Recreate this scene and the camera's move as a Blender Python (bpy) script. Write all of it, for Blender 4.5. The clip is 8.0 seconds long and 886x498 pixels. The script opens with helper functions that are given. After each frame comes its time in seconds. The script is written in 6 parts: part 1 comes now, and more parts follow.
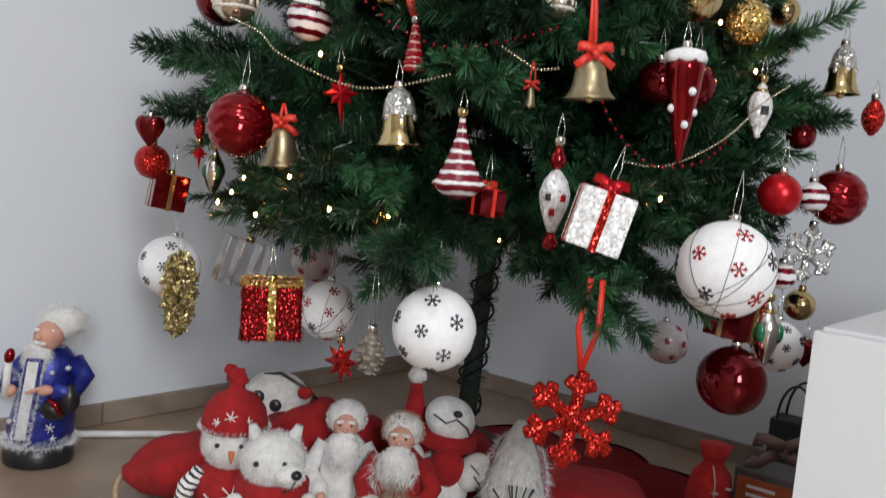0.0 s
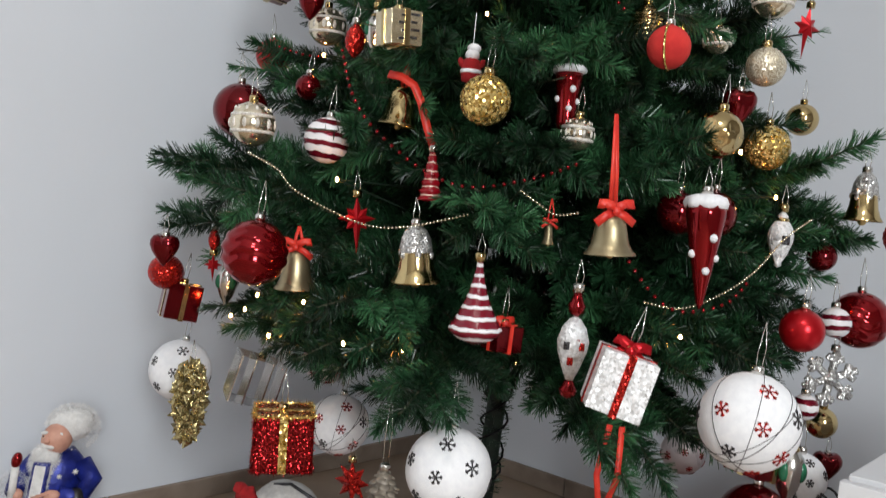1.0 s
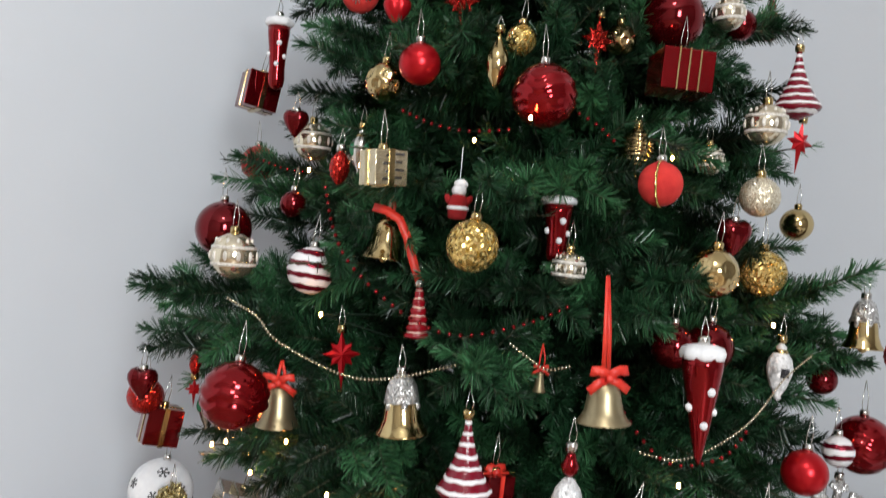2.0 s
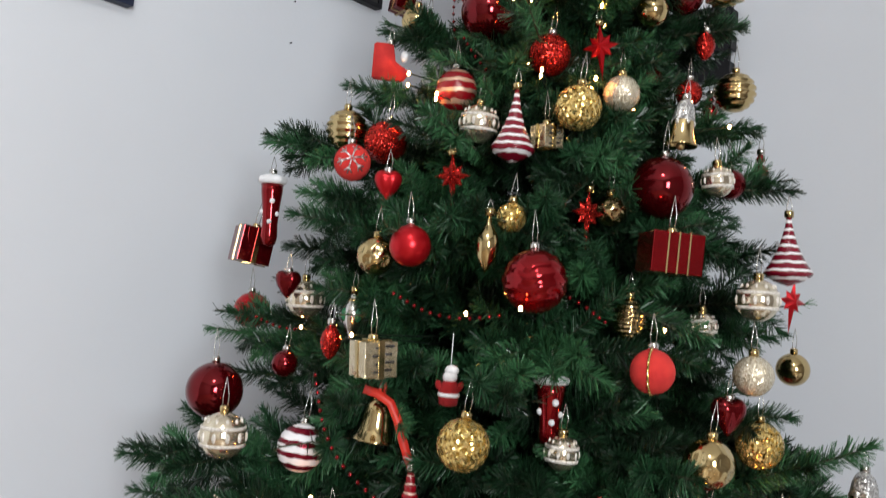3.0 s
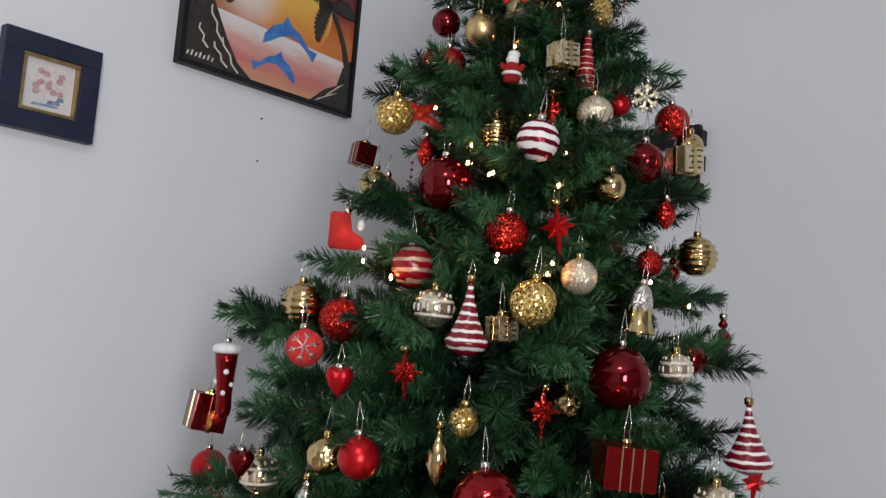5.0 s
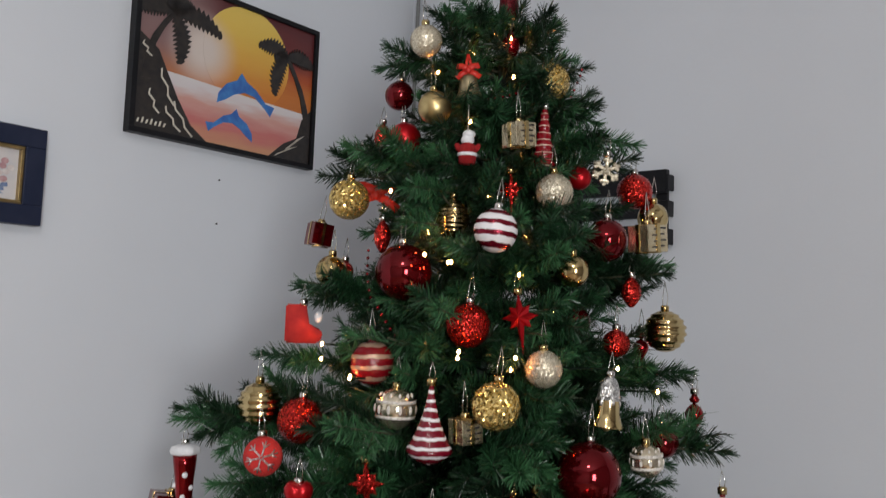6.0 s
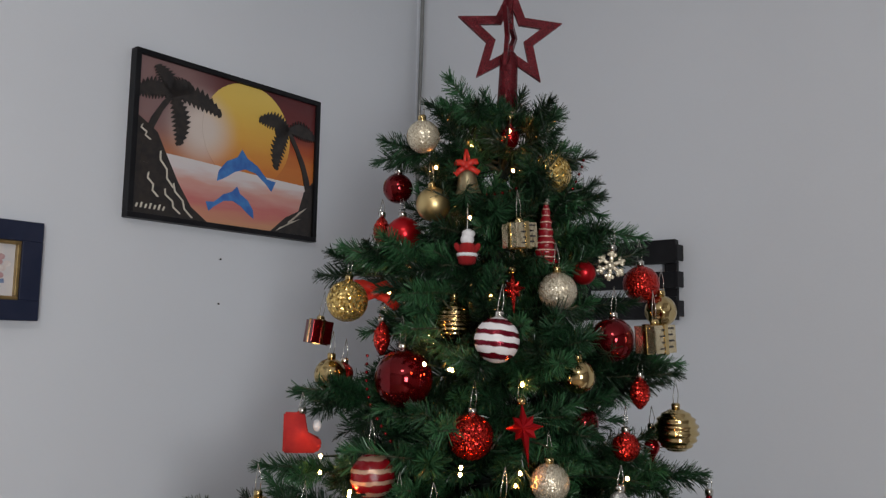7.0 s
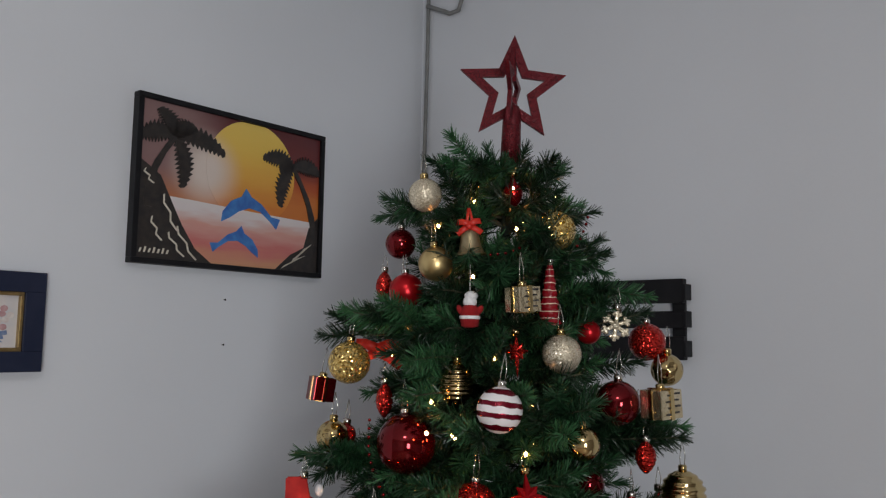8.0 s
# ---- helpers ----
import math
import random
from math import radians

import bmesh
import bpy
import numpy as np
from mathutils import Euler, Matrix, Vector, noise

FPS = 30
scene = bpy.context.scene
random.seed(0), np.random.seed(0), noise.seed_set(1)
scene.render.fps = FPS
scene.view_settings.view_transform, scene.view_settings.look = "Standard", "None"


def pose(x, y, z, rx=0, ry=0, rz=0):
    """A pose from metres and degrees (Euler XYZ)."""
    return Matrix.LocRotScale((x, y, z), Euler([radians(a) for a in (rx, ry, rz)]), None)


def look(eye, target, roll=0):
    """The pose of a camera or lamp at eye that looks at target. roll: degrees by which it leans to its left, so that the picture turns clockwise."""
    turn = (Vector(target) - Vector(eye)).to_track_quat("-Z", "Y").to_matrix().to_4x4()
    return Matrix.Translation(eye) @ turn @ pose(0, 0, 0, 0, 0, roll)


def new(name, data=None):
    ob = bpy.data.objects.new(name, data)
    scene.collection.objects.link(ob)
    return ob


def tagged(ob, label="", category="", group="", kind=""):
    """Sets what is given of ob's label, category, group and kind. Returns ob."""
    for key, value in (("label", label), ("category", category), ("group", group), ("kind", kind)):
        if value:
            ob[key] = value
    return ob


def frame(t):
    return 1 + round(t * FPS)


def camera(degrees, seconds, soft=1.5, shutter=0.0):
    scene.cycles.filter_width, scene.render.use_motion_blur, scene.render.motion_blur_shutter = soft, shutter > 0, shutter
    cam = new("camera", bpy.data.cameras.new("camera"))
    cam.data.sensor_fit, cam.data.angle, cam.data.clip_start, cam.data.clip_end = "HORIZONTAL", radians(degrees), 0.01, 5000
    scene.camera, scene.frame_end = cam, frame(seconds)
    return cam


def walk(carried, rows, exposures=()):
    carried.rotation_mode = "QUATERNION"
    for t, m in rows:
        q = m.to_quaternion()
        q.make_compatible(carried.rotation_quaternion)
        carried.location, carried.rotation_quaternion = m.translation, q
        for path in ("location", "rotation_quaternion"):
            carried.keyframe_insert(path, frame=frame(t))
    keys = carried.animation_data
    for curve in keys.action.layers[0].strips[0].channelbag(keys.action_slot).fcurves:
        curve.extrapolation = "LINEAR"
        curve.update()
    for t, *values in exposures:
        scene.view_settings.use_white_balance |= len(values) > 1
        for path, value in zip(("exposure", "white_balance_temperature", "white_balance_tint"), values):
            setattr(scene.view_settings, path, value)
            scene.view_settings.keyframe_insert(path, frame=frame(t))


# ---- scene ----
cam = camera(56.0, 8.0, soft=1.2, shutter=0.4)
METRES, EYE, TILT, LEAN, TURN = 1.05, 0.595, -5.1, -5.1, 0.0
ROWS = [
    (0.0, 0.0, 0.0, 0.0, 0.0, 0.0, -0.0),
    (0.5, 0.0014, 0.0067, 0.065, 0.07, 1.43, -0.14),
    (1.0, -0.0071, 0.0116, 0.1162, 0.71, 2.59, -0.67),
    (2.5, 0.0058, 0.04, 0.3144, 0.26, 7.13, 0.08),
    (3.0, 0.0112, 0.0233, 0.3901, 0.38, 9.17, 0.2),
    (3.5, 0.0331, 0.0225, 0.4513, -0.17, 9.83, -0.25),
    (4.0, 0.0409, 0.0098, 0.5116, -0.11, 10.06, 0.14),
    (4.5, 0.0488, 0.0053, 0.5655, 0.01, 10.42, 0.01),
    (6.0, 0.0976, 0.0196, 0.7646, -1.11, 9.85, 3.06),
    (6.5, 0.1172, 0.025, 0.8365, -0.74, 11.61, 4.3),
    (7.0, 0.1248, 0.0315, 0.8799, 0.05, 11.54, 4.05),
    (7.5, 0.1307, 0.028, 0.9303, 0.81, 12.24, 3.82),
    (8.0, 0.1434, 0.0267, 0.9715, 0.83, 11.4, 4.17),
]
EXPOSURES = [(0.0, 0.06, 6500, 10), (1.0, 0.10, 6500, 9), (2.5, 0.30, 6500, 9), (3.0, 0.22, 6500, 10), (3.5, 0.02, 6500, 10), (4.0, 0.03, 6520, 10), (4.5, -0.02, 6550, 11), (6.0, -0.33, 6620, 12), (6.5, -0.30, 6620, 12), (7.0, -0.58, 6620, 12), (8.0, -0.72, 6620, 12)]
walk(cam, [(t, pose(0, 0, EYE, TILT, LEAN, TURN) @ pose(METRES * x, METRES * y, METRES * z, 90 + pitch, roll, yaw)) for t, x, y, z, yaw, pitch, roll in ROWS], EXPOSURES)

# ---- plan: the room's corner, its walls' direction ----
CORNER = pose(-0.033, 2.517, 0, 0, 0, 49.65)   # local x runs along the left wall into the corner, y into that wall
ROOM_X, ROOM_Y, ROOM_H = 4.4, 3.46, 2.75
WIN_X0, WIN_X1, WIN_Z0, WIN_Z1 = -3.42, -2.52, 0.85, 1.95   # an added, unseen window in the wall behind the camera
TREE_FOOT, TREE_TIP = Vector((0.075, 1.50, 0.0)), Vector((0.155, 1.455, 1.96))

# ---- light: still lamp in an added window for the camera's torch, ceiling lamp ----
world = bpy.data.worlds.new("world")
scene.world = world
world.use_nodes = True
sky = world.node_tree.nodes.new("ShaderNodeTexSky")
sky.sky_type, sky.sun_disc, sky.sun_elevation, sky.sun_rotation = "NISHITA", False, radians(35), radians(200)
world.node_tree.links.new(sky.outputs[0], world.node_tree.nodes["Background"].inputs[0])
world.node_tree.nodes["Background"].inputs[1].default_value = 0.1


def area_lamp(name, place, target, sx, sy, power, colour):
    data = bpy.data.lights.new(name, "AREA")
    data.shape, data.size, data.size_y, data.energy, data.color = "RECTANGLE", sx, sy, power, colour
    ob = new(name, data)
    ob.matrix_world = look(place, target)
    return ob


# stands still in place of the small torch carried with the camera
stand_in_lamp = area_lamp("torch_stand_in", (0, 0, 0), (0, 1, 0), WIN_X1 - WIN_X0 - 0.1, WIN_Z1 - WIN_Z0 - 0.1, 82.0, (0.93, 0.97, 1.0))
stand_in_lamp.matrix_world = CORNER @ pose((WIN_X0 + WIN_X1) / 2, -ROOM_Y - 0.03, (WIN_Z0 + WIN_Z1) / 2, 90, 0, 0)
area_lamp("ceiling_daylight", (-0.10, -0.55, 2.60), (-0.10, -0.549, 0), 0.34, 0.34, 11.0, (1.0, 0.97, 0.94))


# ---- materials ----
def nodes_of(name):
    m = bpy.data.materials.new(name)
    m.use_nodes = True
    t = m.node_tree
    return m, t.nodes, t.links, t.nodes["Principled BSDF"]


def noise_at(nd, ln, scale, detail=3.0, coord="Object"):
    tc = nd.new("ShaderNodeTexCoord")
    n = nd.new("ShaderNodeTexNoise")
    n.inputs["Scale"].default_value, n.inputs["Detail"].default_value = scale, detail
    ln.new(tc.outputs[coord], n.inputs["Vector"])
    return n


def ramp(nd, ln, source, a, b, lo=0.35, hi=0.65):
    r = nd.new("ShaderNodeValToRGB")
    r.color_ramp.elements[0].color, r.color_ramp.elements[1].color = (*a, 1), (*b, 1)
    r.color_ramp.elements[0].position, r.color_ramp.elements[1].position = lo, hi
    ln.new(source, r.inputs[0])
    return r


def surface(name, a, b=None, rough=0.5, metal=0.0, scale=30.0, bump=0.0, bump_scale=200.0, coat=0.0, coord="Object", rough_b=None, spec=0.5):
    """A surface that wanders between two colours, with fine relief."""
    m, nd, ln, p = nodes_of(name)
    n = noise_at(nd, ln, scale, 4.0, coord)
    b = b or tuple(c * 0.82 for c in a)
    ln.new(ramp(nd, ln, n.outputs[0], b, a).outputs[0], p.inputs["Base Color"])
    p.inputs["Metallic"].default_value, p.inputs["Coat Weight"].default_value = metal, coat
    p.inputs["Coat Roughness"].default_value, p.inputs["Specular IOR Level"].default_value = 0.03, spec
    mr = nd.new("ShaderNodeMapRange")
    mr.inputs[3].default_value, mr.inputs[4].default_value = rough, rough_b if rough_b is not None else min(1.0, rough * 1.25)
    ln.new(n.outputs[0], mr.inputs[0])
    ln.new(mr.outputs[0], p.inputs["Roughness"])
    if bump:
        n2 = noise_at(nd, ln, bump_scale, 3.0, coord)
        bp = nd.new("ShaderNodeBump")
        bp.inputs["Strength"].default_value, bp.inputs["Distance"].default_value = bump, 0.002
        ln.new(n2.outputs[0], bp.inputs["Height"])
        ln.new(bp.outputs[0], p.inputs["Normal"])
    return m


def glitter(name, a, b, scale=700.0, metal=0.85, rough=0.28, strength=0.9):
    """Coarse glitter: small flakes, each tilted and tinted on its own."""
    m, nd, ln, p = nodes_of(name)
    tc = nd.new("ShaderNodeTexCoord")
    v = nd.new("ShaderNodeTexVoronoi")
    v.inputs["Scale"].default_value = scale
    ln.new(tc.outputs["Object"], v.inputs["Vector"])
    sep = nd.new("ShaderNodeSeparateColor")
    ln.new(v.outputs["Color"], sep.inputs[0])
    ln.new(ramp(nd, ln, sep.outputs[0], a, b, 0.1, 0.95).outputs[0], p.inputs["Base Color"])
    g = nd.new("ShaderNodeNewGeometry")
    off = nd.new("ShaderNodeVectorMath")
    off.operation = "SUBTRACT"
    off.inputs[1].default_value = (0.5, 0.5, 0.5)
    ln.new(v.outputs["Color"], off.inputs[0])
    tilted = nd.new("ShaderNodeVectorMath")
    tilted.operation = "MULTIPLY_ADD"
    tilted.inputs[1].default_value = (strength, strength, strength)
    ln.new(off.outputs[0], tilted.inputs[0])
    ln.new(g.outputs["Normal"], tilted.inputs[2])
    unit = nd.new("ShaderNodeVectorMath")
    unit.operation = "NORMALIZE"
    ln.new(tilted.outputs[0], unit.inputs[0])
    ln.new(unit.outputs[0], p.inputs["Normal"])
    p.inputs["Metallic"].default_value, p.inputs["Roughness"].default_value = metal, rough
    return m


def banded(name, a, b, count, share=0.5, rough_a=0.5, rough_b=0.12, metal_b=0.6, tilt=0.0):
    """Two colours in level bands, count of them per metre of height, their edges a little uneven."""
    m, nd, ln, p = nodes_of(name)
    tc = nd.new("ShaderNodeTexCoord")
    sep = nd.new("ShaderNodeSeparateXYZ")
    ln.new(tc.outputs["Object"], sep.inputs[0])
    n = noise_at(nd, ln, 60.0, 2.0)
    ma = nd.new("ShaderNodeMath")
    ma.operation = "MULTIPLY_ADD"
    ma.inputs[1].default_value = 0.006
    ln.new(n.outputs[0], ma.inputs[0])
    ln.new(sep.outputs[2], ma.inputs[2])
    tx = nd.new("ShaderNodeMath")
    tx.operation = "MULTIPLY_ADD"
    tx.inputs[1].default_value = tilt
    ln.new(sep.outputs[0], tx.inputs[0])
    ln.new(ma.outputs[0], tx.inputs[2])
    mu = nd.new("ShaderNodeMath")
    mu.operation = "MULTIPLY"
    mu.inputs[1].default_value = count
    ln.new(tx.outputs[0], mu.inputs[0])
    fr = nd.new("ShaderNodeMath")
    fr.operation = "FRACT"
    ln.new(mu.outputs[0], fr.inputs[0])
    r = ramp(nd, ln, fr.outputs[0], a, b, share - 0.03, share + 0.03)
    ln.new(r.outputs[0], p.inputs["Base Color"])
    st = nd.new("ShaderNodeMapRange")
    st.inputs[1].default_value, st.inputs[2].default_value = share - 0.03, share + 0.03
    st.inputs[3].default_value, st.inputs[4].default_value = rough_a, rough_b
    ln.new(fr.outputs[0], st.inputs[0])
    ln.new(st.outputs[0], p.inputs["Roughness"])
    st2 = nd.new("ShaderNodeMapRange")
    st2.inputs[1].default_value, st2.inputs[2].default_value = share - 0.03, share + 0.03
    st2.inputs[3].default_value, st2.inputs[4].default_value = 0.0, metal_b
    ln.new(fr.outputs[0], st2.inputs[0])
    ln.new(st2.outputs[0], p.inputs["Metallic"])
    bn = noise_at(nd, ln, 600.0, 2.0)
    bp = nd.new("ShaderNodeBump")
    bp.inputs["Strength"].default_value, bp.inputs["Distance"].default_value = 0.25, 0.002
    ln.new(bn.outputs[0], bp.inputs["Height"])
    ln.new(bp.outputs[0], p.inputs["Normal"])
    return m


def per_piece(name, a, b, rough=0.5, spec=0.5):
    """Colour that differs from needle to needle (or bead to bead)."""
    m, nd, ln, p = nodes_of(name)
    g = nd.new("ShaderNodeNewGeometry")
    ln.new(ramp(nd, ln, g.outputs["Random Per Island"], a, b, 0.0, 1.0).outputs[0], p.inputs["Base Color"])
    p.inputs["Roughness"].default_value, p.inputs["Specular IOR Level"].default_value = rough, spec
    return m


def glowing(name, colour, power):
    m, nd, ln, p = nodes_of(name)
    p.inputs["Base Color"].default_value = (*colour, 1)
    p.inputs["Emission Color"].default_value = (*colour, 1)
    p.inputs["Emission Strength"].default_value = power
    return m


def clear(name, colour, rough=0.05):
    m, nd, ln, p = nodes_of(name)
    p.inputs["Base Color"].default_value = (*colour, 1)
    p.inputs["Roughness"].default_value, p.inputs["Transmission Weight"].default_value, p.inputs["IOR"].default_value = rough, 1.0, 1.15
    return m


WALL = surface("wall_paint", (0.710, 0.738, 0.782), (0.680, 0.708, 0.752), 0.75, scale=1.6, bump=0.12, bump_scale=90.0)
CEIL = surface("ceiling_paint", (0.78, 0.78, 0.78), (0.75, 0.75, 0.75), 0.85, scale=2.0)
FLOOR = surface("floor_tile", (0.36, 0.265, 0.19), (0.25, 0.18, 0.125), 0.34, scale=5.0, bump=0.1, bump_scale=60.0)
SKIRT = surface("skirting_tile", (0.30, 0.235, 0.185), (0.20, 0.15, 0.115), 0.5, scale=12.0, bump=0.1)
WHITE = surface("white_lacquer", (0.80, 0.81, 0.83), (0.77, 0.78, 0.80), 0.32, scale=3.0)
BLACK = surface("black_lacquer", (0.006, 0.006, 0.008), (0.011, 0.011, 0.013), 0.4, scale=20.0, spec=0.2)
NAVY = surface("navy_frame", (0.012, 0.018, 0.045), (0.02, 0.026, 0.055), 0.42, scale=20.0, spec=0.3)
BARK = surface("stem_wire", (0.03, 0.05, 0.025), (0.05, 0.04, 0.02), 0.7, scale=80.0)
TRUNK = surface("trunk_green", (0.02, 0.045, 0.03), (0.012, 0.02, 0.016), 0.6, scale=60.0)
NEEDLE_LIGHT = per_piece("needle_fresh_green", (0.018, 0.070, 0.027), (0.056, 0.172, 0.070), 0.30, 0.42)
NEEDLE_DARK = per_piece("needle_deep_green", (0.004, 0.014, 0.006), (0.012, 0.041, 0.017), 0.34, 0.42)
NEEDLE = per_piece("needle_green", (0.008, 0.032, 0.013), (0.027, 0.092, 0.038), 0.32, 0.42)
CABLE_W = surface("cable_white", (0.75, 0.75, 0.74), None, 0.5)
CABLE_G = surface("cable_grey", (0.25, 0.255, 0.25), None, 0.5)
GLOW = glowing("lamp_glow", (1.0, 0.97, 0.94), 14.0)
BULB = glowing("bulb_glow", (1.0, 0.36, 0.09), 130.0)
# unseen back walls: colour made dark so the ornaments mirror a dim room
BACKWALL = surface("darkened_unseen_wall", (0.36, 0.335, 0.31), (0.32, 0.295, 0.275), 0.8, scale=2.0)
WIRE = surface("wire_green", (0.006, 0.016, 0.009), None, 0.8, spec=0.2)

RED = surface("red_gloss", (0.27, 0.004, 0.008), (0.22, 0.003, 0.006), 0.07, 0.8, scale=20.0, rough_b=0.10, coat=0.22)
REDDEEP = surface("red_deep_gloss", (0.17, 0.003, 0.007), (0.13, 0.003, 0.005), 0.06, 0.8, scale=20.0, rough_b=0.09, coat=0.22)
REDMAT = surface("red_satin", (0.50, 0.008, 0.014), (0.42, 0.006, 0.012), 0.25, 0.65, scale=20.0)
REDGLIT = glitter("red_glitter", (0.22, 0.004, 0.004), (0.80, 0.045, 0.030), 620.0, rough=0.22, strength=1.0)
REDCLOTH = surface("red_felt", (0.36, 0.010, 0.012), (0.26, 0.007, 0.009), 0.95, scale=60.0, bump=0.5, bump_scale=700.0)
REDTINSEL = glitter("red_tinsel", (0.06, 0.002, 0.003), (0.42, 0.012, 0.014), 800.0, rough=0.2, strength=1.0)
BRIGHTFELT = surface("bright_red_felt", (0.62, 0.035, 0.028), (0.50, 0.022, 0.020), 0.9, scale=60.0, bump=0.4, bump_scale=700.0)
REDRIB = surface("red_ribbon", (0.72, 0.045, 0.022), (0.55, 0.02, 0.014), 0.4, scale=60.0)
GOLD = surface("gold_gloss", (0.60, 0.46, 0.23), (0.52, 0.39, 0.18), 0.10, 1.0, scale=20.0, rough_b=0.16)
BRASS = surface("dull_brass", (0.40, 0.33, 0.20), (0.30, 0.24, 0.14), 0.34, 0.9, scale=40.0)
GOLDMAT = surface("gold_satin", (0.66, 0.50, 0.24), (0.58, 0.43, 0.19), 0.32, 0.95, scale=20.0)
GOLDGLIT = glitter("gold_glitter", (0.40, 0.22, 0.03), (1.0, 0.76, 0.30), 330.0, metal=0.75, rough=0.2, strength=1.2)
GOLDSILV = glitter("champagne_glitter", (0.50, 0.43, 0.30), (0.90, 0.82, 0.65), 700.0, metal=0.6, rough=0.26, strength=0.7)
PALEGOLD = surface("pale_gold", (0.86, 0.77, 0.60), (0.74, 0.64, 0.46), 0.12, 0.92, scale=30.0)
SILVER = surface("silver_gloss", (0.72, 0.70, 0.66), (0.60, 0.58, 0.54), 0.18, 1.0, scale=40.0)
SILVGLIT = glitter("silver_glitter", (0.34, 0.33, 0.32), (0.92, 0.91, 0.89), 600.0)
SNOWPAPER = surface("white_crepe", (0.88, 0.88, 0.89), (0.82, 0.82, 0.84), 0.7, scale=120.0, bump=0.3, bump_scale=500.0)
PALEBALL = surface("clear_rosy_shell", (0.60, 0.54, 0.54), (0.50, 0.44, 0.45), 0.25, 0.1, scale=30.0)
SNOWGLIT = glitter("white_glitter", (0.66, 0.66, 0.66), (0.92, 0.91, 0.91), 420.0, metal=0.08, rough=0.3)
DARKGLIT = glitter("charcoal_glitter", (0.02, 0.02, 0.025), (0.13, 0.12, 0.12), 900.0)
SNOW = surface("white_frosting", (0.86, 0.86, 0.87), (0.76, 0.76, 0.78), 0.85, scale=150.0, bump=0.6, bump_scale=500.0)
STRIPE = banded("white_red_bands", (0.82, 0.80, 0.81), (0.20, 0.004, 0.02), 64.0, 0.55)
STRIPEFINE = banded("fine_white_red_bands", (0.17, 0.004, 0.016), (0.80, 0.78, 0.79), 84.0, 0.68, 0.12, 0.5, 0.0)
STRIPETHIN = banded("thin_white_lines_on_red", (0.24, 0.004, 0.010), (0.74, 0.56, 0.44), 95.0, 0.87, 0.10, 0.4, 0.3)
SPIRALRED = banded("gold_bands_on_red", (0.22, 0.005, 0.010), (0.62, 0.42, 0.30), 62.0, 0.64, 0.10, 0.35, 0.5)
LACE = glitter("ivory_lace", (0.55, 0.50, 0.44), (0.90, 0.86, 0.80), 700.0, metal=0.1, rough=0.5)
FOIL = surface("crinkled_gold_foil", (0.78, 0.68, 0.48), (0.62, 0.51, 0.32), 0.2, 0.9, scale=60.0, bump=0.8, bump_scale=110.0)
CLEARBOX = clear("clear_plastic", (0.93, 0.92, 0.92), 0.12)
GREENP = surface("green_enamel", (0.02, 0.16, 0.08), (0.015, 0.10, 0.05), 0.2, scale=60.0)
AGEDGOLD = glitter("aged_gold_glitter", (0.20, 0.15, 0.05), (0.74, 0.62, 0.32), 520.0, metal=0.8, rough=0.25)
PINEC = surface("pinecone_champagne", (0.34, 0.30, 0.24), (0.20, 0.17, 0.14), 0.42, 0.35, scale=80.0)


# ---- building helpers ----
def part(name, bm, material, parent=None, label="", smooth=True):
    me = bpy.data.meshes.new(name)
    bm.to_mesh(me)
    bm.free()
    mats = material if isinstance(material, (list, tuple)) else (material,)
    for m in mats:
        me.materials.append(m)
    if smooth:
        me.shade_smooth()
    ob = new(name, me)
    ob.parent = parent
    if label:
        tagged(ob, label)
    return ob


def thing(name, m, label, category, group="", kind=""):
    ob = new(name)
    ob.empty_display_size = 0.02
    ob.matrix_world = m
    return tagged(ob, label, category, group, kind)


def box(bm, x0, y0, z0, x1, y1, z1, m=None, bevel=0.0, mat=0):
    r = bmesh.ops.create_cube(bm, size=1.0)
    vs = r["verts"]
    t = Matrix.Translation(((x0 + x1) / 2, (y0 + y1) / 2, (z0 + z1) / 2)) @ Matrix.Diagonal((x1 - x0, y1 - y0, z1 - z0, 1))
    bmesh.ops.transform(bm, matrix=(m @ t) if m else t, verts=vs)
    faces = {f for v in vs for f in v.link_faces}
    for f in faces:
        f.material_index = mat
    if bevel:
        edges = list({e for v in vs for e in v.link_edges})
        bmesh.ops.bevel(bm, geom=edges, offset=bevel, segments=2, affect="EDGES", profile=0.6)
    return bm


def lathe(bm, prof, seg=24, warp=None, m=None, mat=0):
    """Turns a profile of (radius, height) round z; warp(angle, k) scales the radius."""
    rings = []
    for k, (r, z) in enumerate(prof):
        ring = []
        for s in range(seg):
            a = 2 * math.pi * s / seg
            q = max(r, 1e-5) * (warp(a, k / max(1, len(prof) - 1)) if warp else 1.0)
            v = Vector((q * math.cos(a), q * math.sin(a), z))
            ring.append(bm.verts.new(m @ v if m else v))
        rings.append(ring)
    for lo, hi in zip(rings, rings[1:]):
        for s in range(seg):
            f = bm.faces.new((lo[s], lo[(s + 1) % seg], hi[(s + 1) % seg], hi[s]))
            f.material_index = mat
    for ring, flip in ((rings[0], True), (rings[-1], False)):
        f = bm.faces.new(list(reversed(ring)) if flip else ring)
        f.material_index = mat
    return bm


def sphere_prof(r, n=14, squash=1.0, z=0.0):
    return [(r * math.sin(math.pi * (k + 0.02) / (n + 0.04)), z - r * squash * math.cos(math.pi * (k + 0.02) / (n + 0.04))) for k in range(n + 1)]


